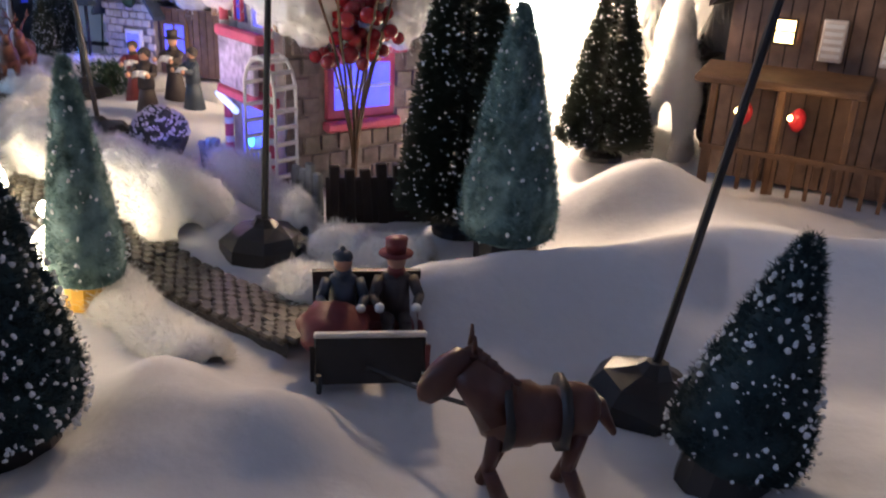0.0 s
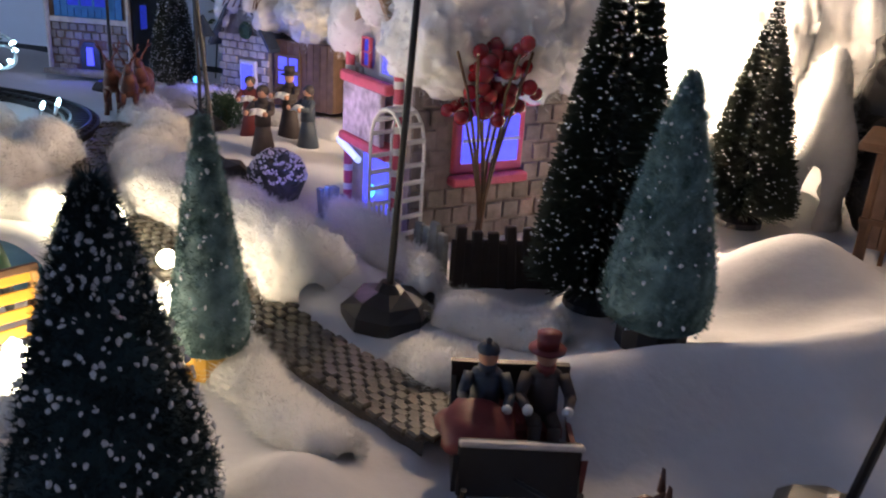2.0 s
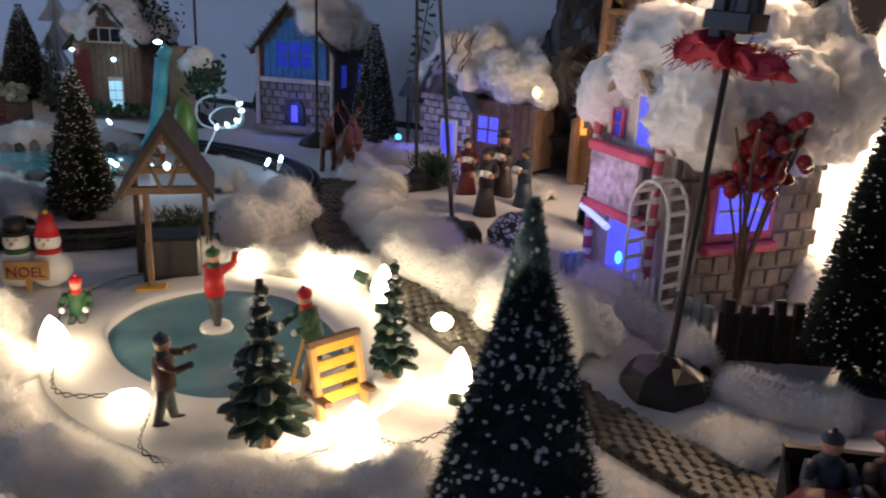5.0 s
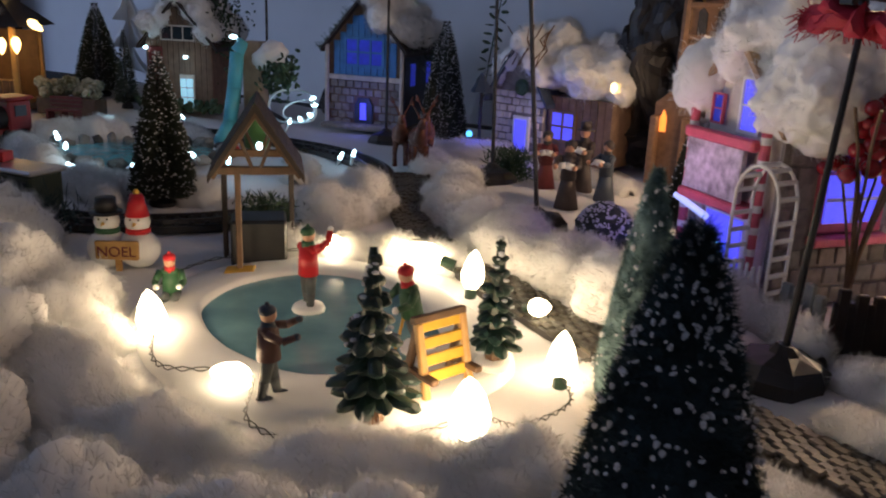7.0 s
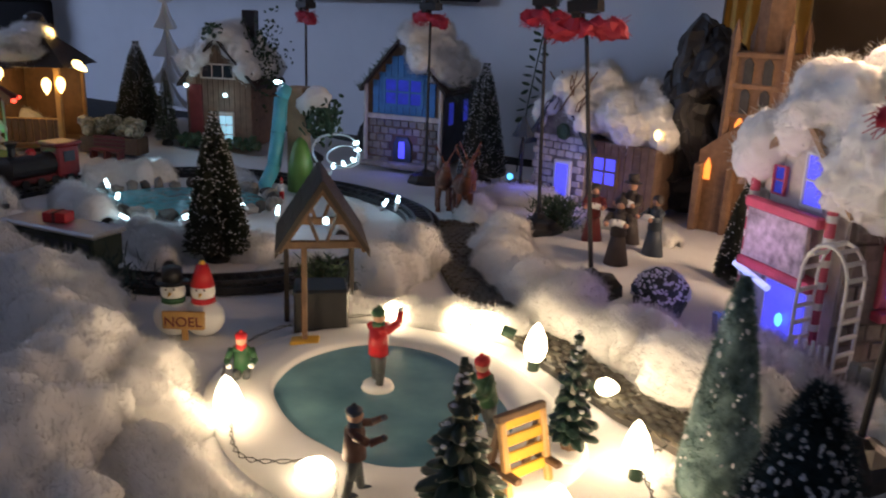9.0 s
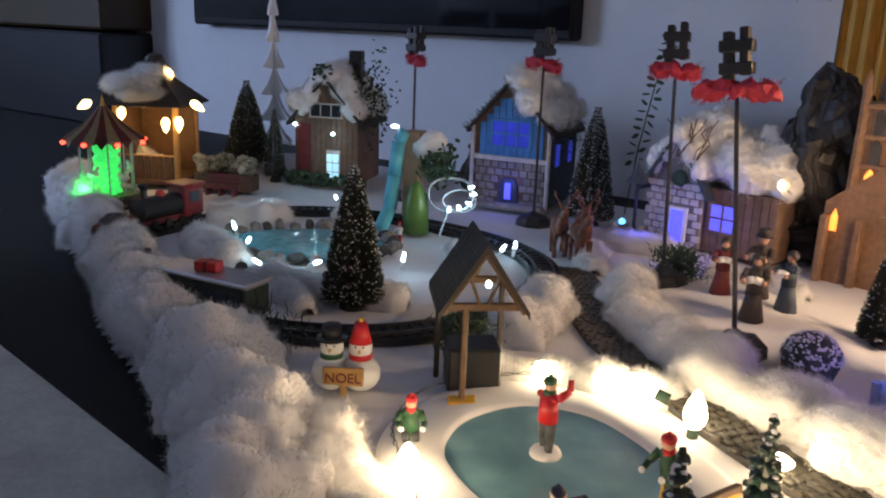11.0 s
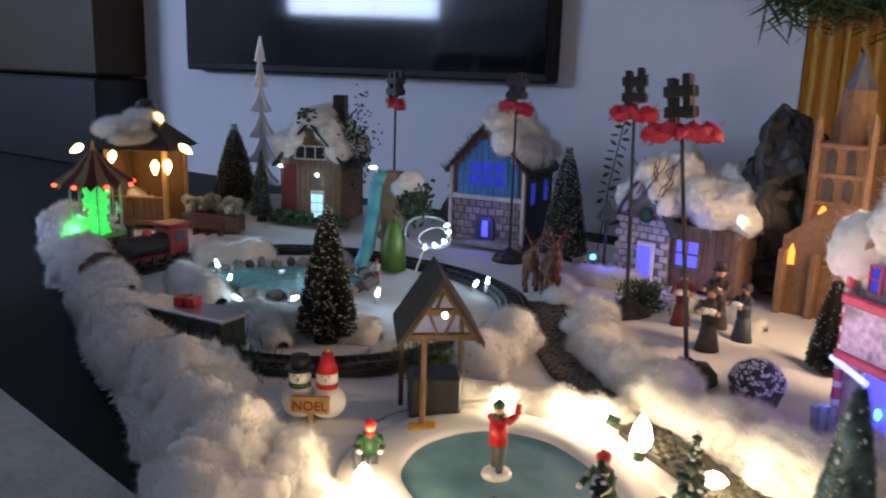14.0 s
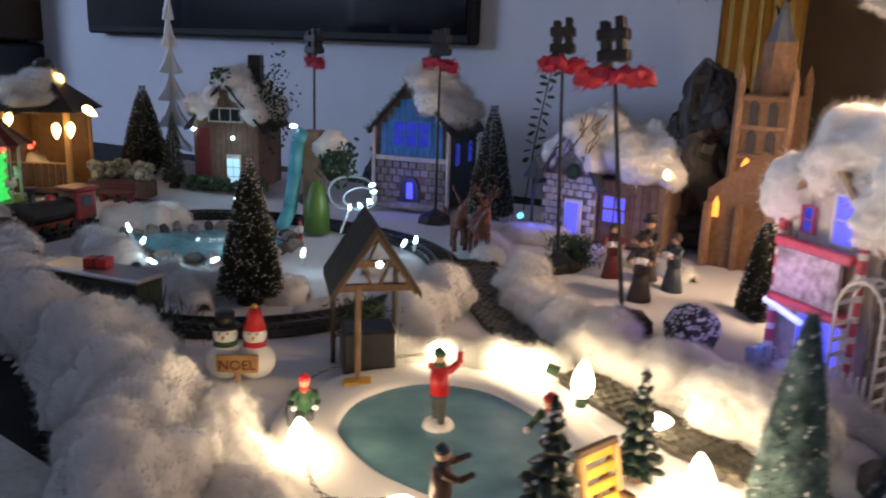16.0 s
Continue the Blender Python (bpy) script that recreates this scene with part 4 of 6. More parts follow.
# leafy stem behind the cabin
bm = bmesh.new()
stem = [Vector((-0.62, 1.83, 0.02)), Vector((-0.60, 1.82, 0.16)), Vector((-0.575, 1.81, 0.28)), Vector((-0.545, 1.80, 0.375))]
tube(bm, stem, 0.0014, 5)
for i in range(34):
    t = 0.25 + 0.75 * i / 33
    k = min(2, int(t * 3))
    p = stem[k].lerp(stem[k + 1], t * 3 - k)
    s = 1 if i % 2 else -1
    ball(bm, p + Vector((s * 0.011, RNG.uniform(-0.006, 0.006), 0.003)), (0.010, 0.006, 0.002), 1, rot=(RNG.uniform(-40, 40), RNG.uniform(-50, 50), RNG.uniform(0, 90)))
single("eucalyptus_stem", bm, FOLIAGE, Matrix.Identity(4), "tall leafy green stem against the wall", "plant")

# black foil rocks behind the houses
def foil_rock(x, y, sx, sy, sz, seed):
    bm = bmesh.new()
    ball(bm, (0, 0, sz * 0.5), (sx * 0.95, sy * 0.95, sz * 0.52), 5)
    off = Vector((seed * 3.0, seed, 0))
    for v in bm.verts:
        p = v.co * 16 + off
        v.co += noise.noise_vector(p) * 0.030 + noise.noise_vector(p * 2.6) * 0.013 + noise.noise_vector(p * 7) * 0.004
        v.co.x *= 1.0 - 0.25 * (v.co.z / sz) ** 2
    return single("foil_rock", bm, ROCK, pose(x, y, 0.0), "crumpled black foil rock", "rock", "foil rocks")


foil_rock(-0.255, 1.78, 0.085, 0.06, 0.33, 1)
foil_rock(-1.00, 1.88, 0.045, 0.04, 0.15, 2)
foil_rock(-0.92, 1.92, 0.05, 0.04, 0.16, 3)

# cathedral
h = thing("cathedral", pose(-0.142, 1.68, 0.0, 0, 0, -8), "brown stone toy cathedral with spire and amber windows", "church", "village houses")
part("nave", slab(bmesh.new(), gable(0.17, 0.13, 0.20), 0.0, 0.20), SANDSTONE, h)
TW, TH = 0.082, 0.285
part("tower", box(bmesh.new(), (-0.012, 0.05, TH / 2), (TW, TW, TH), bev=0.003), SANDSTONE, h)
for sx in (-1, 1):
    for sy in (-1, 1):
        bm = bmesh.new()
        x, y = -0.012 + sx * TW / 2, 0.05 + sy * TW / 2
        rod(bm, (x, y, 0), (x, y, TH + 0.02), 0.010, 0.007, 6)
        rod(bm, (x, y, TH + 0.02), (x, y, TH + 0.050), 0.009, 0.0008, 6)
        part("pinnacle", bm, SANDSTONE, h)
for z in (0.13, 0.19, 0.235, 0.282):
    part("cornice", box(bmesh.new(), (-0.012, 0.05, z), (TW + 0.010, TW + 0.010, 0.009), bev=0.002), SANDSTONE, h)
part("belfry", rod(bmesh.new(), (-0.012, 0.05, TH), (-0.012, 0.05, TH + 0.085), 0.029, 0.026, 8), SANDSTONE, h)
part("spire", rod(bmesh.new(), (-0.012, 0.05, TH + 0.085), (-0.012, 0.05, TH + 0.148), 0.024, 0.001, 8), SLATE, h, "dark slate spire")
yf = 0.05 - TW / 2
for i, z in enumerate((0.213, 0.259)):
    for x in (-0.027, 0.003):
        part("lancet", slab(bmesh.new(), [(x - 0.007, z - 0.020), (x + 0.007, z - 0.020), (x + 0.007, z + 0.010), (x, z + 0.020), (x - 0.007, z + 0.014)], yf - 0.004, yf - 0.001), DARKSTONE, h, "dark lancet opening")
for x, z, hh in ((-0.030, 0.162, 0.055), (0.008, 0.162, 0.055)):
    part("lancet", slab(bmesh.new(), [(x - 0.007, z - hh / 2), (x + 0.007, z - hh / 2), (x + 0.007, z + hh / 4), (x, z + hh / 2), (x - 0.007, z + hh / 4)], yf - 0.004, yf - 0.001), GLOW_AMBER, h, "amber lit lancet window")
for x in (-0.068,):
    part("lancet", slab(bmesh.new(), [(x - 0.005, 0.085), (x + 0.005, 0.085), (x + 0.005, 0.108), (x, 0.120), (x - 0.005, 0.108)], -0.004, -0.001), GLOW_AMBER, h, "amber lit lancet window")
for x in (-0.080, -0.028, 0.082):
    bm = bmesh.new()
    box(bm, (x, -0.006, 0.055), (0.012, 0.018, 0.11), bev=0.002)
    part("buttress", bm, SANDSTONE, h)
part("door", slab(bmesh.new(), [(-0.040, 0), (0.016, 0), (0.016, 0.06), (-0.012, 0.10), (-0.040, 0.06)], yf - 0.006, yf - 0.002), DARKSTONE, h, "dark pointed portal")
lamp("cathedral_light", "POINT", pose(-0.13, 1.57, 0.16), 0.03, AMBER, 0.006)

# candy house
h = thing("candy_house", pose(0.000, 1.200, 0.004, 0, 0, -40), "pink and cream candy house with cotton snow roof", "house", "village houses")
W, D, WL, AP = 0.128, 0.185, 0.178, 0.245
part("wall", slab(bmesh.new(), gable(W, WL, AP), 0, D), CREAM, h)
stones(h, -W / 2, W / 2, 0.07, WL, 0.0, 7, 7, CREAM, skip=lambda x, z: abs(x - 0.01) < 0.05 and z < 0.20)
for s in (-1, 1):
    for yy, nm in ((-0.010, "candy_post"),):
        post = part(nm, rod(bmesh.new(), (s * 0.054, yy, 0), (s * 0.054, yy, 0.205), 0.0048, n=10), PINK, h, "pink and white candy-striped post")
        for k in range(9):
            bm = bmesh.new()
            rod(bm, (s * 0.054, yy, 0.008 + 0.021 * k), (s * 0.054, yy, 0.015 + 0.021 * k), 0.0051, n=10)
            part("stripe", bm, WHITE, post)
part("balcony", box(bmesh.new(), (0, -0.010, 0.090), (0.106, 0.026, 0.010), bev=0.002), PINK, h, "pink balcony ledge")
part("balcony_front", box(bmesh.new(), (-0.004, -0.018, 0.122), (0.086, 0.006, 0.052), bev=0.001), mat("printed_card", (0.42, 0.40, 0.44), 0.5, var=0.7, scale=130, bump=0.1), h, "pale patterned balcony front")
part("balcony_rail", box(bmesh.new(), (0, -0.018, 0.153), (0.104, 0.010, 0.011), bev=0.002), PINK, h)
window_set(h, 0.022, -0.003, 0.186, 0.028, 0.050, GLOW_BLUE, WHITE, (0, 1))
window_set(h, -0.026, -0.003, 0.178, 0.016, 0.028, GLOW_DIMBLUE, PINK, (0, 1))
dd = part("door", box(bmesh.new(), (0.010, -0.004, 0.042), (0.064, 0.007, 0.082), bev=0.001), WHITE, h)
part("pane", box(bmesh.new(), (0.010, -0.0085, 0.041), (0.054, 0.002, 0.074)), GLOW_BLUE, dd)
part("blue_led", ball(bmesh.new(), (0.012, -0.014, 0.045), (0.0035, 0.0035, 0.007), 2), GLOW_CYAN, h)
part("tube_light", rod(bmesh.new(), (-0.056, -0.020, 0.084), (0.004, -0.026, 0.076), 0.0035, n=8), mat("lit_tube", (0.6, 0.7, 1), 0.3, emit=1.2, emit_color=(0.4, 0.5, 1.0), bump=0), h)
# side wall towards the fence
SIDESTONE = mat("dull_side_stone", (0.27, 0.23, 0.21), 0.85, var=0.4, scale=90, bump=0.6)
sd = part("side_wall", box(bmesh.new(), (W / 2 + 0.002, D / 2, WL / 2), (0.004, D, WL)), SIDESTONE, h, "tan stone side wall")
rng = random.Random(77)
for r in range(9):
    for c in range(9):
        y, z = D * (c + 0.5 + (0.25 if r % 2 else -0.2)) / 9, WL * (r + 0.5) / 9
        if 0.035 < y < 0.135 and 0.055 < z < 0.155:
            continue
        bm = bmesh.new()
        box(bm, (W / 2 + 0.005, y, z), (0.004, D / 9 * 0.86, WL / 9 * 0.84), bev=0.001)
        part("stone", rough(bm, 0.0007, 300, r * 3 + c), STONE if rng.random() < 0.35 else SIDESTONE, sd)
wn = part("side_window", box(bmesh.new(), (W / 2 + 0.005, 0.085, 0.105), (0.006, 0.084, 0.066), bev=0.002), PINK, h, "pink framed window lit blue")
part("pane", box(bmesh.new(), (W / 2 + 0.0092, 0.085, 0.106), (0.002, 0.066, 0.046)), GLOW_BLUE, wn)
bm = bmesh.new()
box(bm, (W / 2 + 0.0110, 0.085, 0.106), (0.002, 0.003, 0.046))
box(bm, (W / 2 + 0.0112, 0.085, 0.106), (0.002, 0.066, 0.003))
part("bars", bm, WHITE, wn)
part("sill", box(bmesh.new(), (W / 2 + 0.010, 0.085, 0.066), (0.014, 0.090, 0.010), bev=0.002), PINK, wn)
part("awning", box(bmesh.new(), (W / 2 + 0.014, 0.085, 0.148), (0.024, 0.094, 0.010), rot=(0, 22, 0), bev=0.002), PINK, wn)
roof_on(h, W, D, WL, AP, 0.014, material=TAN)
roof_cotton(h, W, D, WL, AP, 44, 0.045, extra=[((0.075, 0.02, 0.205), (0.045, 0.05, 0.045)), ((0.085, 0.09, 0.215), (0.055, 0.06, 0.055)), ((0.075, 0.16, 0.21), (0.055, 0.05, 0.06)), ((0.0, 0.02, 0.265), (0.05, 0.04, 0.03)), ((0.02, 0.10, 0.275), (0.06, 0.06, 0.035)), ((-0.07, 0.0, 0.205), (0.028, 0.03, 0.04)), ((0.03, 0.17, 0.265), (0.05, 0.04, 0.04))])
ch = part("chimney", box(bmesh.new(), (0.045, 0.16, 0.315), (0.026, 0.026, 0.06), bev=0.002), DARKSTONE, h, "dark chimney capped with snow")
part("cap_snow", puff(bmesh.new(), (0.045, 0.16, 0.35), (0.022, 0.022, 0.010), 3, 0.25, 1, 3), COTTON, ch, smooth=True)
lamp("candy_house_light", "POINT", pose(-0.057, 1.175, 0.055), 0.020, (0.05, 0.16, 1.0), 0.006)
# added pinkish fill that brightens the facade and arch, no lamp hangs here
lamp("candy_front_fill", "POINT", pose(-0.052, 1.160, 0.125), 0.055, (1.0, 0.52, 0.95), 0.006)
lamp("candy_side_light", "POINT", pose(0.143, 1.21, 0.11), 0.012, BLUE, 0.006)

# berry tree beside the candy house
bt = thing("berry_tree", pose(0.122, 1.158, 0.0), "twiggy tree with glossy dark red berries", "tree")
bm = bmesh.new()
tops = []
for i in range(10):
    p = [Vector((0, 0, 0))]
    a = i * 2.4
    for k in range(6):
        p.append(p[-1] + Vector((math.cos(a) * 0.0022 * k + RNG.uniform(-0.003, 0.003), math.sin(a) * 0.0035 * k + RNG.uniform(-0.003, 0.003), 0.034)))
    tube(bm, p, 0.0014, 5)
    tops += p[3:]
part("stem", bm, WOOD, bt)
for i in range(86):
    c = Vector((RNG.gauss(0, 0.020), RNG.gauss(0, 0.016), 0.145 + 0.070 * RNG.random()))
    part("berry", ball(bmesh.new(), c, RNG.uniform(0.0060, 0.0090), 2), BERRY, bt, smooth=True)

# white garden arch and gate
ar = thing("garden_arch", pose(0.046, 1.132, 0.004, 0, 0, -28) @ Matrix.Diagonal((0.86, 0.9, 1.0, 1)), "white arched garden trellis with picket gate", "garden arch")
for yy in (-0.014, 0.014):
    bm = bmesh.new()
    pts = [Vector((-0.027, yy, 0)), Vector((-0.027, yy, 0.10))]
    pts += [Vector((-0.027 * math.cos(a), yy, 0.108 + 0.034 * math.sin(a))) for a in [math.pi * k / 10 for k in range(11)]]
    pts += [Vector((0.027, yy, 0.10)), Vector((0.027, yy, 0))]
    tube(bm, pts, 0.0019, 6)
    part("hoop", bm, WHITE, ar)
for k in range(19):
    if k < 6 or k > 12:
        s = -1 if k < 6 else 1
        z = 0.014 + 0.016 * (k if k < 6 else k - 13)
        part("rung", box(bmesh.new(), (s * 0.027, 0, z), (0.0042, 0.032, 0.0040), bev=0.001), WHITE, ar)
    else:
        a = math.pi * (k - 5.5) / 7
        part("rung", box(bmesh.new(), (-0.027 * math.cos(a), 0, 0.108 + 0.034 * math.sin(a)), (0.0042, 0.032, 0.0040), rot=(0, 90 - math.degrees(a), 0), bev=0.001), WHITE, ar)
gate = part("gate", box(bmesh.new(), (0, -0.016, 0.020), (0.046, 0.003, 0.004)), WHITE, ar)
for k in range(6):
    part("picket", box(bmesh.new(), (-0.020 + 0.008 * k, -0.018, 0.028), (0.004, 0.003, 0.05 + 0.004 * (k % 2)), bev=0.001), WHITE, gate)

# picket fences round the candy house


def fence(points, n, hgt, material, label, w=0.010, solid=False):
    f = thing("picket_fence", pose(0, 0, 0), label, "fence", "picket fences")
    (ax, ay), (bx, by) = points
    yaw = math.degrees(math.atan2(by - ay, bx - ax))
    rng = random.Random(n)
    L = math.hypot(bx - ax, by - ay)
    for z in (hgt * 0.35, hgt * 0.7):
        part("rail", box(bmesh.new(), ((ax + bx) / 2, (ay + by) / 2, z), (L, 0.003, 0.005), rot=(0, 0, yaw)), material, f)
    if solid:
        part("board", box(bmesh.new(), ((ax + bx) / 2, (ay + by) / 2, hgt * 0.36), (L, 0.004, hgt * 0.72), rot=(0, 0, yaw), bev=0.001), material, f)
    for i in range(n):
        t = (i + 0.5) / n
        hh = hgt * rng.uniform(0.86, 1.08)
        part("picket", box(bmesh.new(), (ax + (bx - ax) * t, ay + (by - ay) * t, hh / 2), (w, 0.006, hh), rot=(rng.uniform(-4, 4), rng.uniform(-4, 4), yaw), bev=0.0012), material, f)
    return f


GREYWOOD = mat("weathered_picket", (0.22, 0.23, 0.22), 0.8, var=0.35, scale=80, bump=0.4)
fence([(-0.063, 1.190), (0.015, 1.143)], 8, 0.046, GREYWOOD, "weathered grey picket fence")
fence([(0.073, 1.118), (0.113, 1.094)], 4, 0.052, GREYWOOD, "weathered grey picket fence")
fence([(0.118, 1.090), (0.215, 1.135)], 7, 0.062, DARKWOOD, "dark brown notched picket fence", 0.0100, True)

# ---- figures: painted resin, one plain mesh each ----


def figure(name, x, y, z, h, mats, label, yaw=0, arms=(40, 40), skirt=False, hat="cap", stride=0.0, disc=0.0, lean=0, group="resin figures", hold=False, sit=False):
    """mats: coat, legs, hat, skin, extra. All one mesh."""
    bm = bmesh.new()
    u = h / 7.2
    leg = 0.4 * u if sit else 2.9 * u
    if disc:
        turned(bm, [(disc, -0.001), (disc * 1.05, 0.001), (disc * 0.95, 0.0045), (disc * 0.3, 0.006)], 14, 4)
    if skirt:
        rod(bm, (0, 0, 0), (0, 0, leg + 0.5 * u), 1.25 * u, 0.62 * u, 12, 1)
    elif sit:
        for s in (-1, 1):
            rod(bm, (s * 0.4 * u, 0, 0.4 * u), (s * 0.45 * u, -1.5 * u, 0.5 * u), 0.42 * u, 0.36 * u, 8, 1)
            rod(bm, (s * 0.45 * u, -1.5 * u, 0.5 * u), (s * 0.45 * u, -1.6 * u, -0.9 * u), 0.34 * u, 0.28 * u, 8, 1)
    else:
        for s in (-1, 1):
            k = (s * 0.42 * u, -s * stride * 0.5 * u, leg * 0.5)
            rod(bm, (s * 0.36 * u, 0, leg), k, 0.46 * u, 0.38 * u, 8, 1)
            rod(bm, k, (s * 0.5 * u, -s * stride * u, 0.18 * u), 0.38 * u, 0.28 * u, 8, 1)
            ball(bm, (s * 0.5 * u, -s * stride * u - 0.25 * u, 0.2 * u), (0.30 * u, 0.62 * u, 0.24 * u), 2, 4)
    ball(bm, (0, 0, leg + 0.35 * u), (0.80 * u, 0.62 * u, 0.7 * u), 2, 0)
    rod(bm, (0, 0, leg), (0, 0, leg + 2.15 * u), 0.82 * u, 0.70 * u, 12, 0)
    ball(bm, (0, 0, leg + 2.1 * u), (0.86 * u, 0.58 * u, 0.45 * u), 2, 0)
    for s, a in zip((-1, 1), arms):
        sh = Vector((s * 0.85 * u, 0, leg + 2.1 * u))
        el = sh + Vector((s * 0.35 * u, -math.sin(radians(a)) * 1.1 * u, -math.cos(radians(a)) * 1.1 * u))
        ha = el + Vector((-s * 0.25 * u, -math.sin(radians(a + 35)) * 1.0 * u, -math.cos(radians(a + 35)) * 1.0 * u))
        rod(bm, sh, el, 0.34 * u, 0.29 * u, 8, 0)
        rod(bm, el, ha, 0.29 * u, 0.23 * u, 8, 0)
        ball(bm, ha, 0.27 * u, 2, 4 if not hold else 3)
    hz = leg + 3.15 * u
    ball(bm, (0, -0.03 * u, hz), (0.52 * u, 0.56 * u, 0.62 * u), 2, 3)
    rod(bm, (0, 0, leg + 2.25 * u), (0, 0, leg + 2.7 * u), 0.55 * u, 0.45 * u, 8, 2)
    if hat == "cap":
        ball(bm, (0, 0.04 * u, hz + 0.28 * u), (0.58 * u, 0.60 * u, 0.42 * u), 2, 2)
        ball(bm, (0, 0.04 * u, hz + 0.75 * u), 0.17 * u, 1, 2)
    elif hat == "pointed":
        rod(bm, (0, 0, hz + 0.15 * u), (0, 0.1 * u, hz + 1.3 * u), 0.60 * u, 0.06 * u, 10, 2)
    elif hat == "top":
        rod(bm, (0, 0, hz + 0.28 * u), (0, 0, hz + 0.38 * u), 0.92 * u, 0.92 * u, 12, 2)
        rod(bm, (0, 0, hz + 0.38 * u), (0, 0, hz + 1.15 * u), 0.52 * u, 0.58 * u, 12, 2)
    else:
        ball(bm, (0, 0.1 * u, hz + 0.15 * u), (0.66 * u, 0.66 * u, 0.62 * u), 2, 2)
    if hold:
        for s in (-1, 1):
            box(bm, (s * 0.36 * u, -1.5 * u, leg + 1.55 * u), (0.72 * u, 0.9 * u, 0.06 * u), rot=(35, s * 14, 0), index=4)
    rough(bm, 0.05 * u, 1.2 / u, x)
    return single(name, bm, mats, pose(x, y, z, lean, 0, yaw), label, "figurine", group, smooth=True)


BROWNCOAT = mat("brown_coat", (0.075, 0.028, 0.022), 0.55, var=0.25, scale=120, bump=0.2)
GREYTROUSER = mat("grey_trousers", (0.07, 0.08, 0.085), 0.6, var=0.25, scale=120, bump=0.2)
Z0 = 0.0105
figure("skater_figurine", -0.275, 0.888, Z0, 0.080, [RED, GREYTROUSER, GREENP, SKIN, WHITE], "red-coated resin skater on a white disc", yaw=170, arms=(120, 60), stride=0.3, disc=0.014, group="pond skaters")
figure("skater_figurine", -0.190, 0.745, 0.010, 0.072, [BROWNCOAT, GREYTROUSER, NAVY, SKIN, NAVY], "brown-coated resin boy throwing a snowball", yaw=125, arms=(70, 85), stride=0.5, group="pond skaters")
figure("skater_figurine", -0.152, 0.872, Z0, 0.078, [GREENP, GREYTROUSER, RED, SKIN, WHITE], "green-coated resin hockey player with red hat", yaw=-20, arms=(50, 55), stride=0.4, disc=0.014, lean=12, group="pond skaters")
bm = bmesh.new()
rod(bm, (0, 0, 0.034), (0.004, -0.022, 0.003), 0.0013, 0.0013, 6)
box(bm, (0.010, -0.024, 0.003), (0.016, 0.002, 0.005), bev=0.0008)
single("hockey_stick", bm, YELLOW, pose(-0.158, 0.862, Z0), "yellow toy hockey stick on the ice", "hockey stick")
figure("skater_figurine", -0.388, 0.838, 0.012, 0.072, [GREENP, GREYTROUSER, RED, SKIN, WHITE], "kneeling resin child in green coat and red hat", yaw=40, arms=(60, 60), sit=True, lean=10, group="pond skaters")

# snowman pair with sign
sm = thing("snowman_pair", pose(-0.513, 0.888, 0.003, 0, 0, 34) @ Matrix.Scale(1.0, 4), "two resin snowmen holding a wooden sign", "snowman figurine")
for s, hatm, nm in ((-1, BLACK, "snowman"), (1, RED, "snowman")):
    bm = bmesh.new()
    x = s * 0.015
    ball(bm, (x, 0, 0.018), (0.021, 0.018, 0.020), 3, 0)
    ball(bm, (x, 0, 0.046), (0.0125, 0.0115, 0.012), 3, 0)
    rod(bm, (x, 0, 0.035), (x, 0, 0.040), 0.0125, 0.0120, 12, 2)
    rod(bm, (x, -0.011, 0.046), (x, -0.018, 0.045), 0.0018, 0.0003, 6, 3)
    for k in (-1, 1):
        ball(bm, (x + k * 0.004, -0.0105, 0.050), 0.0012, 1, 4)
    if s < 0:
        rod(bm, (x, 0, 0.054), (x, 0, 0.0565), 0.0160, 0.0160, 14, 1)
        rod(bm, (x, 0, 0.0565), (x, 0, 0.070), 0.0105, 0.0100, 14, 1)
    else:
        rod(bm, (x, 0, 0.052), (x, 0.001, 0.074), 0.0125, 0.0060, 12, 1)
        ball(bm, (x, 0.001, 0.0755), 0.0034, 2, 3)
    part(nm, bm, [WHITE, hatm, GREENP if s < 0 else RED, YELLOW, BLACK], sm, "white snowman with scarf and hat", smooth=True)
part("plank", rough(box(bmesh.new(), (0.0, -0.022, 0.022), (0.042, 0.004, 0.019), bev=0.001), 0.0012, 90), LIGHTWOOD, sm, "rough wooden sign plank")
part("stake", box(bmesh.new(), (0.0, -0.0185, 0.010), (0.006, 0.003, 0.02)), LIGHTWOOD, sm)
txt = bpy.data.curves.new("lettering", "FONT")
txt.body, txt.size, txt.extrude, txt.align_x = "NOEL", 0.0145, 0.0004, "CENTER"
txt.materials.append(MAROON)
lt = new("lettering", txt)
lt.parent = sm
lt.matrix_basis = pose(0, -0.0246, 0.0165, 90, 0, 0)

# carolers
LONGCOAT = mat("dark_long_coat", (0.045, 0.035, 0.035), 0.6, var=0.3, scale=120, bump=0.2)
for x, y, hh, yaw, coat in ((-0.300, 1.440, 0.088, 20, MAROON), (-0.235, 1.365, 0.096, 10, LONGCOAT), (-0.210, 1.440, 0.090, -25, NAVY), (-0.258, 1.475, 0.100, -5, LONGCOAT)):
    figure("caroler_figurine", x, y, ground(x, y), hh, [coat, coat, LONGCOAT, SKIN, WHITE], "dark-coated resin caroler holding an open song book", yaw=yaw, arms=(55, 55), skirt=True, hat="bonnet" if coat is MAROON else "top" if hh > 0.099 else "bonnet", hold=True, group="carolers")


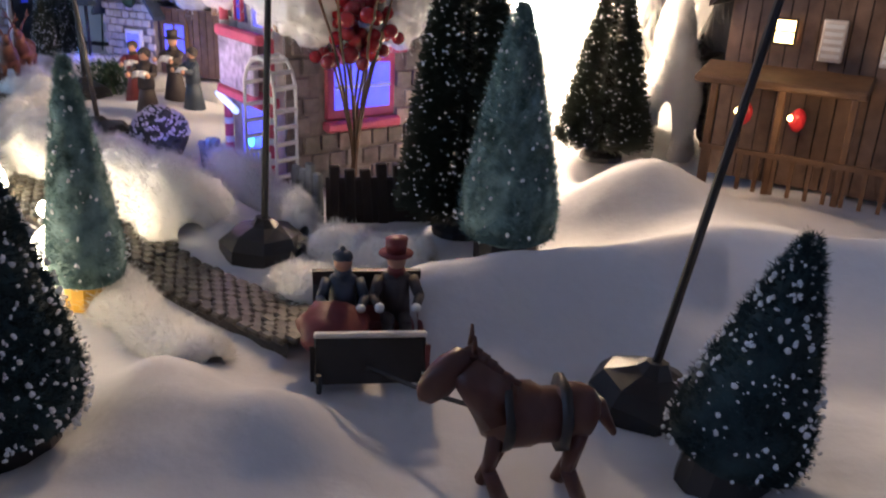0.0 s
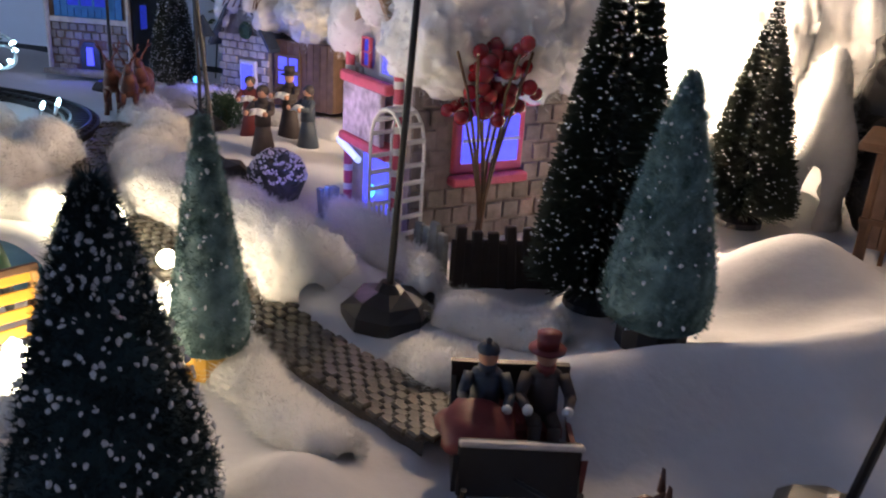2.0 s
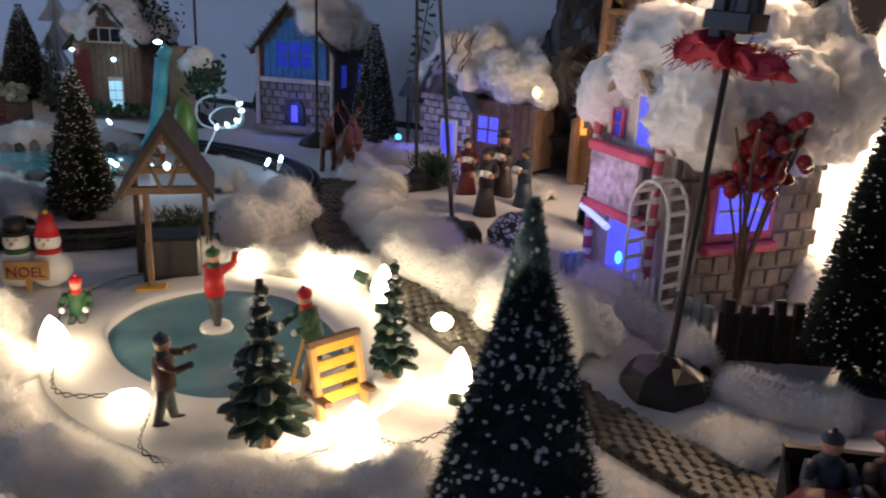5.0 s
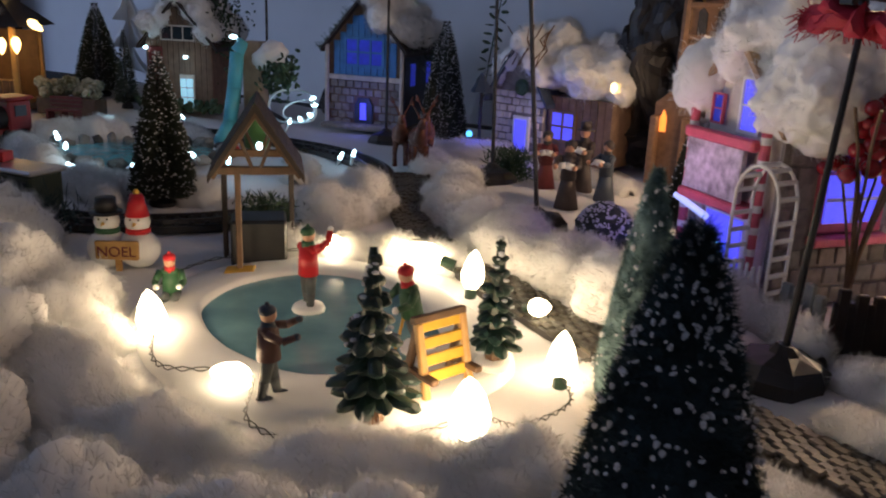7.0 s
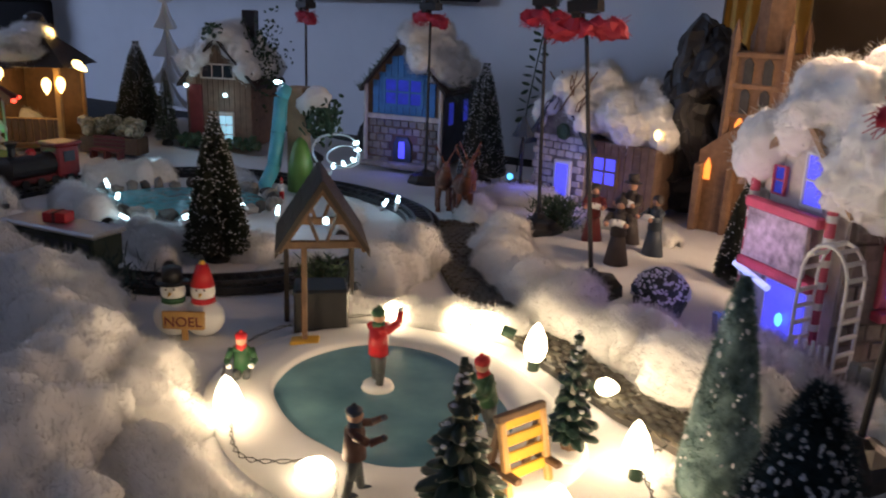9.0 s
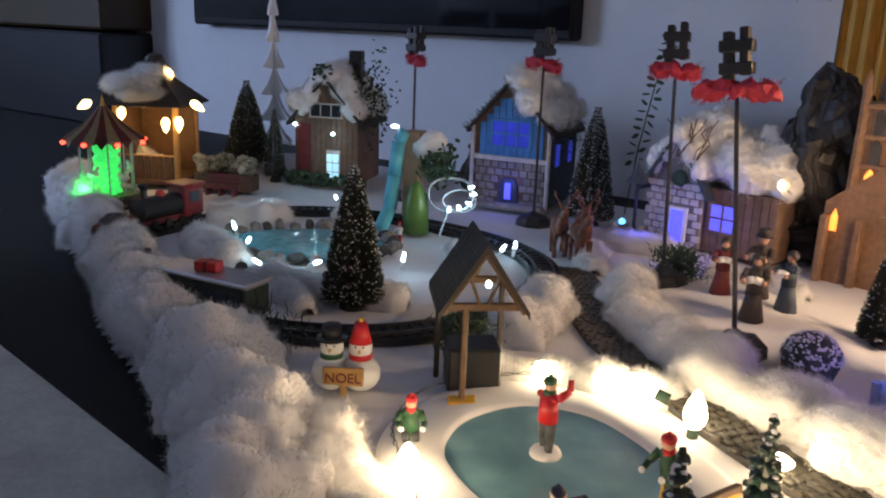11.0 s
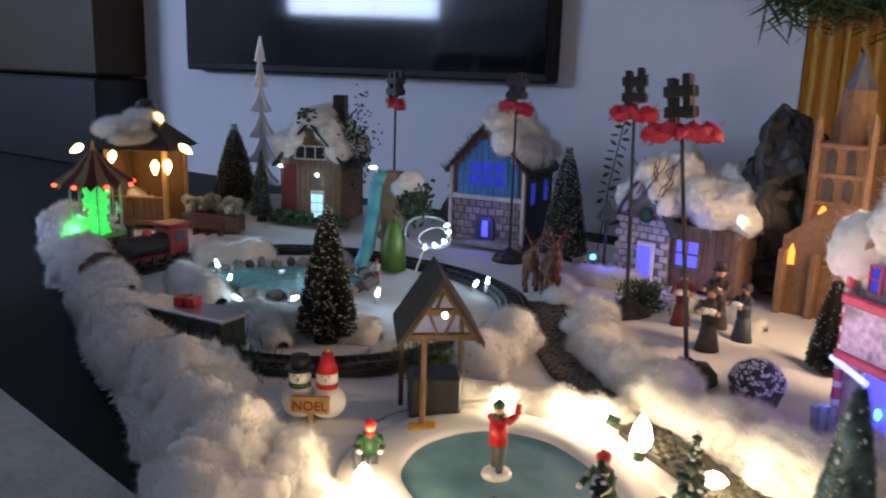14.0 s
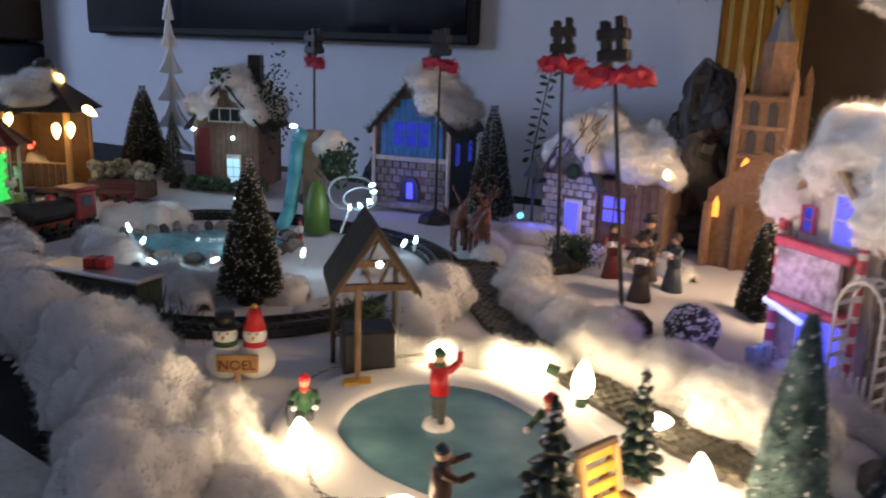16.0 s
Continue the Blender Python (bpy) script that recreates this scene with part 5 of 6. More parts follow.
# reindeer team
def deer(x, y, yaw, s, material, label, name="reindeer_figurine", antlers=True, z=None, cat="reindeer figurine"):
    bm = bmesh.new()
    ball(bm, (0, 0, 0.046 * s), (0.014 * s, 0.030 * s, 0.015 * s), 3)
    ball(bm, (0, 0.018 * s, 0.048 * s), (0.014 * s, 0.015 * s, 0.016 * s), 2)
    if antlers:
        rod(bm, (0, -0.022 * s, 0.050 * s), (0, -0.036 * s, 0.076 * s), 0.011 * s, 0.007 * s, 10)
        ball(bm, (0, -0.043 * s, 0.078 * s), (0.0065 * s, 0.014 * s, 0.0075 * s), 2, rot=(-25, 0, 0))
    else:
        rod(bm, (0, -0.018 * s, 0.050 * s), (0, -0.038 * s, 0.073 * s), 0.0150 * s, 0.0090 * s, 12)
        ball(bm, (0, -0.047 * s, 0.068 * s), (0.0075 * s, 0.018 * s, 0.0090 * s), 2, rot=(48, 0, 0))
        ball(bm, (0, -0.010 * s, 0.046 * s), (0.0165 * s, 0.022 * s, 0.0180 * s), 2)
        for k in range(6):
            ball(bm, (0, (-0.014 - 0.004 * k) * s, (0.062 + 0.0035 * k) * s), (0.003 * s, 0.006 * s, 0.006 * s), 1)
        for k, zz in ((-0.016, 0.047), (0.012, 0.047)):
            rod(bm, (0, (k - 0.002) * s, zz * s), (0, (k + 0.002) * s, zz * s), 0.0192 * s, 0.0192 * s, 14, 1)
    for sx in (-1, 1):
        rod(bm, (sx * 0.004 * s, -0.034 * s, 0.083 * s), (sx * 0.006 * s, -0.033 * s, 0.092 * s), 0.0022 * s, 0.0008 * s, 5)
        for yy, k in ((-0.020, 0.010), (0.020, -0.004)):
            rod(bm, (sx * 0.008 * s, yy * s, 0.040 * s), (sx * 0.009 * s, (yy - 0.004 * sx) * s, 0.020 * s), 0.0055 * s, 0.0036 * s, 8)
            rod(bm, (sx * 0.009 * s, (yy - 0.004 * sx) * s, 0.020 * s), (sx * 0.009 * s, (yy + 0.004 * sx) * s, 0), 0.0036 * s, 0.0042 * s, 8)
        if antlers:
            p = [Vector((sx * 0.004 * s, -0.036 * s, 0.084 * s)), Vector((sx * 0.012 * s, -0.032 * s, 0.100 * s)), Vector((sx * 0.016 * s, -0.036 * s, 0.112 * s))]
            tube(bm, p, 0.0012 * s, 5)
            tube(bm, [p[1], p[1] + Vector((sx * 0.006, -0.006, 0.006)) * s], 0.001 * s, 5)
    rod(bm, (0, 0.030 * s, 0.052 * s), (0, 0.042 * s, 0.034 * s), 0.0045 * s, 0.002 * s, 6)
    rough(bm, 0.0015, 150, x)
    return single(name, bm, material, pose(x, y, ground(x, y) if z is None else z, 0, 0, yaw), label, cat, smooth=True)


RUST = mat("rust_brown_paint", (0.17, 0.06, 0.035), 0.5, var=0.35, scale=90, bump=0.3)
for x, y, yaw in ((-0.605, 1.525, 35), (-0.550, 1.495, 40), (-0.585, 1.575, 30)):
    deer(x, y, yaw, 1.05, RUST, "brown resin reindeer standing on snow")

# horse and sleigh with a couple
SX, SY, SYAW = 0.235, 0.858, 20
sl = thing("horse_sleigh", pose(SX, SY, 0.006, 0, 0, SYAW), "black toy sleigh with red seat and runners", "sleigh")
bm = bmesh.new()
slab(bm, [(-0.034, 0.010), (0.034, 0.010), (0.036, 0.046), (-0.036, 0.046)], 0.020, 0.025)
part("back", bm, BLACK, sl)
part("seat", box(bmesh.new(), (0, 0.006, 0.016), (0.060, 0.032, 0.012), bev=0.003), MAROON, sl, "dark red seat")
for s in (-1, 1):
    bm = bmesh.new()
    slab(bm, [(-0.050, 0.004), (0.022, 0.008), (0.024, 0.040), (0.000, 0.020), (-0.040, 0.018), (-0.054, 0.030)], s * 0.034 - 0.0015, s * 0.034 + 0.0015)
    bmesh.ops.rotate(bm, verts=bm.verts, cent=(0, 0, 0), matrix=Matrix.Rotation(radians(90), 3, "Z"))
    part("side", bm, MAROON if s < 0 else BLACK, sl)
    bm = bmesh.new()
    tube(bm, [Vector((s * 0.030, 0.03, 0)), Vector((s * 0.030, -0.05, 0)), Vector((s * 0.030, -0.068, 0.008)), Vector((s * 0.030, -0.070, 0.020))], 0.0018, 6)
    part("runner", bm, BLACK, sl)
part("blanket", rough(ball(bmesh.new(), (-0.022, -0.022, 0.026), (0.022, 0.026, 0.014), 3), 0.004, 90, 2), MAROON, sl, "dark red lap blanket", smooth=True)
part("dash", box(bmesh.new(), (0, -0.050, 0.020), (0.066, 0.004, 0.032), rot=(-12, 0, 0), bev=0.001), BLACK, sl, "black dashboard with a pale edge")
part("dash_trim", box(bmesh.new(), (0, -0.0535, 0.037), (0.066, 0.005, 0.003), bev=0.001), CREAM, sl)
c, s_ = math.cos(radians(SYAW)), math.sin(radians(SYAW))
for lx, mats, hat, lab in ((-0.016, [NAVY, MAROON, NAVY, SKIN, WHITE], "cap", "seated resin lady in blue shawl and red skirt"), (0.018, [LONGCOAT, LONGCOAT, MAROON, SKIN, WHITE], "top", "seated resin man in dark coat and top hat")):
    figure("passenger_figurine", SX + lx * c - 0.004 * s_, SY + lx * s_ + 0.004 * c, 0.024, 0.088 if lx > 0 else 0.084, mats, lab, yaw=SYAW, arms=(45, 45), sit=True, hat=hat, group="sleigh passengers")
deer(0.358, 0.745, -72, 0.98, [HORSE, BLACK], "chestnut resin horse in dark harness", "horse_figurine", False, 0.002, "horse figurine")
bm = bmesh.new()
tube(bm, [Vector((0.252, 0.806, 0.022)), Vector((0.30, 0.775, 0.030)), Vector((0.335, 0.758, 0.036))], 0.0014, 5)
single("sleigh_shaft", bm, BLACK, Matrix.Identity(4), "thin black shaft between sleigh and horse", "shaft")

# ---- wishing well with a roof ----
we = thing("well_shelter", pose(-0.408, 0.970, 0.002, 0, 0, 42) @ Matrix.Diagonal((0.80, 0.90, 0.98, 1)), "wooden toy well shelter with steep dark roof", "well")
for sx, sy in ((-0.022, -0.050), (0.042, 0.046), (-0.044, 0.042)):
    part("post", box(bmesh.new(), (sx, sy, 0.058), (0.007, 0.007, 0.116), bev=0.001), DARKWOOD if sy > -0.04 else WOOD, we)
for s in (-1, 1):
    bm = bmesh.new()
    slab(bm, [(0, 0.168), (s * 0.056, 0.100), (s * 0.056, 0.107), (0, 0.177)], -0.058, 0.058)
    r = part("roof", bm, DARKWOOD, we, "dark shingled roof")
    for k in range(5):
        for j in range(7):
            t = (k + 0.5) / 5
            b2 = bmesh.new()
            box(b2, (s * 0.056 * t, -0.050 + 0.0167 * j, 0.1755 - 0.070 * t), (0.016, 0.0155, 0.003), rot=(0, s * 51, 0), bev=0.0006)
            part("shingle", b2, DARKWOOD, r)
for yy in (-0.050, 0.050):
    g = part("gable_truss", box(bmesh.new(), (0, yy, 0.112), (0.090, 0.006, 0.008), bev=0.001), WOOD, we, "honey wood gable truss")
    for s in (-1, 1):
        part("rafter", box(bmesh.new(), (s * 0.025, yy, 0.136), (0.006, 0.006, 0.082), rot=(0, s * -40 + 0, 0), bev=0.001), WOOD, g)
        part("strut", box(bmesh.new(), (s * 0.011, yy, 0.127), (0.004, 0.005, 0.030), rot=(0, s * 25, 0), bev=0.0008), WOOD, g)
# black box added in place of the darkness between the posts
part("trough", box(bmesh.new(), (0.0, 0.012, 0.026), (0.070, 0.050, 0.052), bev=0.003), BLACK, we, "black box filling the dark space under the roof")
part("led", ball(bmesh.new(), (0.004, -0.052, 0.136), 0.004, 2), GLOW_COOL, we)
part("foot", rough(box(bmesh.new(), (-0.022, -0.052, 0.007), (0.040, 0.026, 0.014), bev=0.004), 0.003, 90, 8), YELLOW, we, "yellow footing of the front post")

# ---- slatted bench standing on its end ----
be = thing("garden_bench", pose(-0.094, 0.820, 0.011, 0, 0, 70) @ Matrix.Scale(0.92, 4), "honey wooden slatted toy bench", "bench")
for s in (-1, 1):
    part("stile", box(bmesh.new(), (s * 0.021, 0.006, 0.029), (0.006, 0.006, 0.058), rot=(-14, 0, 0), bev=0.001), LIGHTWOOD, be)
    part("leg", box(bmesh.new(), (s * 0.021, 0.020, 0.026), (0.006, 0.006, 0.054), rot=(14, 0, 0), bev=0.001), WOOD, be)
    part("arm", box(bmesh.new(), (s * 0.021, 0.004, 0.018), (0.007, 0.030, 0.005), bev=0.001), WOOD, be)
for k in range(4):
    part("slat", box(bmesh.new(), (0, 0.0035 + 0.0032 * k, 0.016 + 0.0125 * k), (0.040, 0.0035, 0.0085), rot=(-14, 0, 0), bev=0.0008), YELLOW, be)
part("top_rail", box(bmesh.new(), (0, 0.0145, 0.0590), (0.050, 0.007, 0.006), rot=(-14, 0, 0), bev=0.001), WOOD, be)

# ---- warm string bulbs round the pond ----
SOCKET = mat("green_socket", (0.02, 0.05, 0.03), 0.5)


def bulb(x, y, z, yaw, tilt, light=0.22, size=1.0, color=WARM):
    t = thing("christmas_bulb", pose(x, y, z, tilt, 0, yaw), "large warm white string bulb, lit", "light bulb", "pond string bulbs")
    bm = bmesh.new()
    turned(bm, [(0.0045 * size, 0), (0.009 * size, 0.006 * size), (0.0105 * size, 0.013 * size), (0.008 * size, 0.023 * size), (0.004 * size, 0.031 * size), (0.0006, 0.035 * size)], 14)
    g = part("glass", bm, GLOW_WARM, t, "glowing ribbed glass", smooth=True)
    g.visible_shadow = False
    part("socket", rod(bmesh.new(), (0, 0, -0.012 * size), (0, 0, 0.001), 0.0055 * size, 0.005 * size, 10), SOCKET, t, "dark green socket")
    if light:
        m = pose(x, y, z, tilt, 0, yaw) @ Matrix.Translation((0, 0, 0.018 * size))
        lamp("bulb_light", "POINT", Matrix.Translation(m.translation), light, color, 0.008)
    return t


bulb(-0.240, 1.055, 0.020, -75, 72, 0.05, 1.15)
bulb(-0.190, 1.027, 0.008, 10, -12, 0.06, 1.1)
bulb(-0.042, 0.897, 0.006, 200, 40, 0.24, 1.1)
bulb(-0.341, 0.777, 0.008, 20, 8, 0.14, 1.15)
bulb(-0.060, 0.790, 0.003, 20, 12, 0.22, 1.35)
bulb(-0.221, 0.757, 0.010, -10, 60, 0.12, 1.0)
bulb(-0.111, 0.993, 0.018, 60, 70, 0.08, 0.8)
bulb(-0.300, 1.055, 0.020, 80, 75, 0.042, 0.9)
bulb(-0.365, 1.030, 0.020, 60, 72, 0.042, 0.9)
# twisted cable between the bulbs
bm = bmesh.new()
loop = [(-0.341, 0.777), (-0.41, 0.84), (-0.43, 0.93), (-0.365, 1.03), (-0.30, 1.055), (-0.24, 1.055), (-0.19, 1.027), (-0.14, 1.01), (-0.111, 0.993), (-0.06, 0.96), (-0.03, 0.93), (-0.042, 0.897), (-0.015, 0.85), (-0.03, 0.80), (-0.06, 0.79), (-0.10, 0.715), (-0.17, 0.705), (-0.221, 0.757), (-0.28, 0.73)]
pts = spline(loop, 14)
for k in (0, 1):
    line = [p + Vector((0.0013 * math.cos(i * 1.3 + k * math.pi), 0.0013 * math.sin(i * 1.3 + k * math.pi), 0.0155 + 0.0013 * math.sin(i * 1.3 + k * math.pi))) for i, p in enumerate(pts)]
    tube(bm, line, 0.0005, 4)
single("string_light_cable", bm, WIRE, Matrix.Identity(4), "thin twisted dark green light cable", "cable")

# ---- railway ----
TC, TA, TB, TE = (-0.86, 1.220), 0.345, 0.298, 2.4


def on_track(a, k=0.0):
    cs, sn = math.cos(a), math.sin(a)
    x = TA * math.copysign(abs(cs) ** (2 / TE), cs)
    y = TB * math.copysign(abs(sn) ** (2 / TE), sn)
    n = Vector((math.copysign(abs(x / TA) ** (TE - 1) / TA, x), math.copysign(abs(y / TB) ** (TE - 1) / TB, y), 0)).normalized()
    return Vector((TC[0] + x, TC[1] + y, 0)) + n * k, n


N = 96
ANG = [2 * math.pi * i / N for i in range(N)]
tr = thing("toy_railway", pose(0, 0, 0.008), "oval of black plastic toy railway track", "railway")


def ring_mesh(k0, k1, z0, z1):
    bm = bmesh.new()
    rows = [[bm.verts.new((*on_track(a, k)[0].xy, z)) for a in ANG] for k, z in ((k0, z0), (k0, z1), (k1, z1), (k1, z0))]
    for a, b in zip(rows, rows[1:] + rows[:1]):
        for i in range(N):
            bm.faces.new((a[i], a[(i + 1) % N], b[(i + 1) % N], b[i]))
    bmesh.ops.recalc_face_normals(bm, faces=bm.faces)
    return bm


part("bed", ring_mesh(-0.026, 0.026, -0.006, 0.003), BLACK, tr, "black plastic roadbed")
for k in (-0.014, 0.014):
    part("rail", ring_mesh(k - 0.0015, k + 0.0015, 0.003, 0.0085), mat("dark_rail", (0.06, 0.06, 0.065), 0.3, var=0.2, metal=0.4, bump=0), tr)
sleeper = bmesh.new()
box(sleeper, (0, 0, 0.004), (0.044, 0.006, 0.004), bev=0.0008)
first = part("sleeper", sleeper, BLACK, tr)
for i in range(110):
    a = 2 * math.pi * i / 110
    p, nn = on_track(a)
    ob = first if i == 0 else new("sleeper", first.data)
    ob.parent = tr
    ob.matrix_basis = pose(p.x, p.y, 0, 0, 0, math.degrees(math.atan2(nn.y, nn.x)))


def on_rails(a):
    p, nn = on_track(a)
    return pose(p.x, p.y, 0.017, 0, 0, math.degrees(math.atan2(nn.y, nn.x)) + 90)


def wheels(parent, L, n, w=0.020):
    for i in range(n):
        for s in (-1, 1):
            x = -L / 2 + L * (i + 0.5) / n
            part("wheel", rod(bmesh.new(), (x, s * w - 0.002, 0.006), (x, s * w + 0.002, 0.006), 0.0075, n=14), BLACK, parent)


# passenger wagon with tin roof
wg = thing("toy_wagon", on_rails(radians(-79)), "dark green toy wagon with silver roof", "toy train", "toy train")
part("body", box(bmesh.new(), (0, 0, 0.026), (0.145, 0.046, 0.040), bev=0.002), mat("dark_wagon", (0.02, 0.035, 0.03), 0.4, var=0.3), wg)
part("roof", box(bmesh.new(), (0, 0, 0.049), (0.155, 0.052, 0.006), bev=0.002), SILVER, wg, "silver tin roof")
part("chassis", box(bmesh.new(), (0, 0, 0.005), (0.14, 0.03, 0.006)), BLACK, wg)
for k in range(6):
    for s in (-1, 1):
        part("window", box(bmesh.new(), (-0.058 + 0.0232 * k, s * 0.0235, 0.031), (0.015, 0.002, 0.015), bev=0.0004), NAVY, wg)
wheels(wg, 0.12, 4)
gift = thing("gift_parcel", on_rails(radians(-79)) @ pose(-0.005, 0.0, 0.0525, 0, 0, 15), "bright red parcels on the wagon roof", "gift")
part("box", box(bmesh.new(), (0, 0, 0.006), (0.030, 0.020, 0.012), bev=0.001), RED, gift)
part("ribbon", box(bmesh.new(), (0, 0, 0.0065), (0.004, 0.021, 0.0125)), MAROON, gift)
# tender
td = thing("toy_tender", on_rails(radians(-146)), "dark red toy tender", "toy train", "toy train")
part("body", box(bmesh.new(), (0, 0, 0.020), (0.085, 0.042, 0.030), bev=0.005), MAROON, td)
part("load", rough(ball(bmesh.new(), (0, 0, 0.034), (0.036, 0.018, 0.012), 3), 0.004, 110), DARKSTONE, td, "coal load")
wheels(td, 0.07, 3)
# engine
en = thing("toy_engine", on_rails(radians(-174)) @ pose(0, 0, 0, 0, 0, 180), "maroon and black toy steam engine", "toy train", "toy train")
part("boiler", rod(bmesh.new(), (-0.065, 0, 0.032), (0.02, 0, 0.032), 0.021, n=18), BLACK, en, smooth=False)
ENGINERED = mat("engine_red", (0.26, 0.030, 0.035), 0.4, var=0.25, scale=90, bump=0.15)
part("cab", box(bmesh.new(), (0.042, 0, 0.036), (0.045, 0.046, 0.052), bev=0.003), ENGINERED, en, "maroon cab")
part("cab_roof", box(bmesh.new(), (0.042, 0, 0.065), (0.055, 0.052, 0.006), bev=0.002), ENGINERED, en)
part("funnel", turned(bmesh.new(), [(0.006, 0.05), (0.006, 0.066), (0.010, 0.074), (0.009, 0.077)], 12), BLACK, en).matrix_basis = pose(-0.05, 0, 0)
part("dome", ball(bmesh.new(), (-0.015, 0, 0.052), (0.009, 0.009, 0.010), 2), RED, en)
part("chassis", box(bmesh.new(), (0, 0, 0.010), (0.13, 0.034, 0.010), bev=0.002), MAROON, en)
for s in (-1, 1):
    part("window", box(bmesh.new(), (0.042, s * 0.0236, 0.044), (0.022, 0.002, 0.018)), NAVY, en)
wheels(en, 0.12, 4)
# small snowman beside the wagon
bm = bmesh.new()
ball(bm, (0, 0, 0.010), 0.012, 2)
ball(bm, (0, 0, 0.026), 0.008, 2)
rod(bm, (0, 0, 0.032), (0, 0, 0.040), 0.005, 0.005, 8, 1)
single("small_snowman", bm, [WHITE, BLACK], pose(-0.99, 0.985, 0.006), "tiny white snowman beside the track", "snowman figurine", smooth=True)

# ---- pool with rocks and lights inside the railway ----
po = thing("toy_pool", pose(-0.925, 1.235, 0.018, 0, 0, 40), "rippled turquoise toy pool with rocky edge", "pool")
bm = bmesh.new()
turned(bm, [(0.135, 0.0), (0.13, 0.002), (0.001, 0.0021)], 40)
for v in bm.verts:
    v.co.y *= 0.72
part("water", bm, WATER, po, "rippled turquoise water")
rng = random.Random(9)
for i in range(36):
    a = 2 * math.pi * i / 36
    R = rng.uniform(1.0, 1.14)
    b2 = bmesh.new()
    ball(b2, (0.140 * R * math.cos(a), 0.102 * R * math.sin(a), 0.004), (rng.uniform(0.008, 0.016), rng.uniform(0.008, 0.014), rng.uniform(0.006, 0.014)), 2)
    part("stone", rough(b2, 0.004, 120, i), STONE if i % 3 else DARKSTONE, po)
LEDS = [(-1.15, 1.36, 0.030), (-1.12, 1.26, 0.030), (-1.03, 1.18, 0.035), (-0.935, 1.125, 0.040), (-1.10, 1.50, 0.03), (-0.80, 1.135, 0.030), (-0.715, 1.235, 0.030), (-0.645, 1.445, 0.020), (-0.66, 1.43, 0.018), (-0.79, 1.24, 0.03), (-0.88, 1.10, 0.02)]
for i, (x, y, z) in enumerate(LEDS):
    t = thing("fairy_light", pose(x, y, z, rng.uniform(20, 80), 0, rng.uniform(0, 360)), "cool white fairy light on clear wire", "fairy light", "cool fairy lights")
    part("led", rod(bmesh.new(), (0, 0, 0), (0, 0, 0.014), 0.0036, 0.0026, 8), GLOW_COOL, t)
    part("holder", rod(bmesh.new(), (0, 0, -0.016), (0, 0, 0.0), 0.0026, 0.0032, 8), CLEARWIRE, t)
for x, y in ((-1.13, 1.33), (-1.02, 1.16), (-0.84, 1.13), (-0.70, 1.24), (-0.64, 1.46)):
    lamp("fairy_light_glow", "POINT", pose(x, y, 0.055), 0.038, COOL, 0.006)
drift([(-1.16, 1.22), (-1.10, 1.30), (-1.12, 1.38)], 0.035, 0.04, 61)
drift([(-0.86, 1.06), (-0.76, 1.05), (-0.70, 1.02)], 0.03, 0.025, 62)

# slide tower with ring of lights
sd = thing("slide_tower", pose(-0.895, 1.475, 0.01, 0, 0, 15), "toy tower with turquoise slide and lime base", "toy slide")
bm = bmesh.new()
tube(bm, [Vector((-0.02, -0.01, 0.178)), Vector((-0.03, -0.02, 0.160)), Vector((-0.032, -0.03, 0.10)), Vector((-0.034, -0.045, 0.04)), Vector((-0.038, -0.075, 0.008))], 0.0125, 12)
part("slide", bm, TURQ, sd, "turquoise slide chute", smooth=True).matrix_basis = pose(0.016, 0, 0)
part("tower", box(bmesh.new(), (0.010, 0.0, 0.10), (0.034, 0.034, 0.16), bev=0.003), TAN, sd, "tan tower")
part("snow_cap", puff(bmesh.new(), (0.038, 0.0, 0.155), (0.028, 0.024, 0.024), 4, 0.3, 1.2, 4), COTTON, sd, smooth=True)
bm = bmesh.new()
for i in range(260):
    p = (RNG.gauss(0.055, 0.016), RNG.gauss(0.0, 0.014), RNG.gauss(0.125, 0.018))
    ball(bm, p, (0.006, 0.004, 0.0016), 1, rot=(RNG.uniform(0, 180), RNG.uniform(0, 180), 0))
part("foliage", bm, FOLIAGE, sd, "green leaf spray")
bm = bmesh.new()
turned(bm, [(0.024, 0.0), (0.022, 0.05), (0.012, 0.085), (0.003, 0.095)], 14)
part("lime_cone", bm, LIME, sd, "lime green cone", smooth=True).matrix_basis = pose(0.030, -0.035, 0)
fw = thing("light_wheel", pose(-0.800, 1.475, 0.085, 62, 0, 20), "loop of clear cable with fairy lights", "light wheel")
bm = bmesh.new()
tube(bm, [Vector((0.042 * math.cos(a), 0.032 * math.sin(a), 0.004 * math.sin(3 * a))) for a in [2 * math.pi * k / 24 for k in range(25)]], 0.0022, 6)
tube(bm, [Vector((0.03 * math.cos(a) + 0.02, 0.02 * math.sin(a) - 0.012, 0.01 + 0.004 * math.sin(2 * a))) for a in [2 * math.pi * k / 20 for k in range(21)]], 0.0018, 6)
part("cable", bm, CLEARWIRE, fw)
for a, k in ((0.1, 1), (0.5, 1), (-0.5, 1), (-1.0, 0.9), (-1.5, 0.9)):
    part("led", ball(bmesh.new(), (0.042 * math.cos(a) * k, 0.032 * math.sin(a) * k, 0.004), (0.006, 0.0035, 0.0035), 2, rot=(0, 0, math.degrees(a))), GLOW_COOL, fw)
part("stem", rod(bmesh.new(), (0, -0.032, 0), (0, -0.085, 0.03), 0.002, n=6), CLEARWIRE, fw)
lamp("wheel_light", "POINT", pose(-0.77, 1.44, 0.09), 0.06, COOL, 0.006)
part("tower_led", ball(bmesh.new(), (-0.025, -0.012, 0.186), (0.008, 0.005, 0.004), 2), GLOW_COOL, sd)
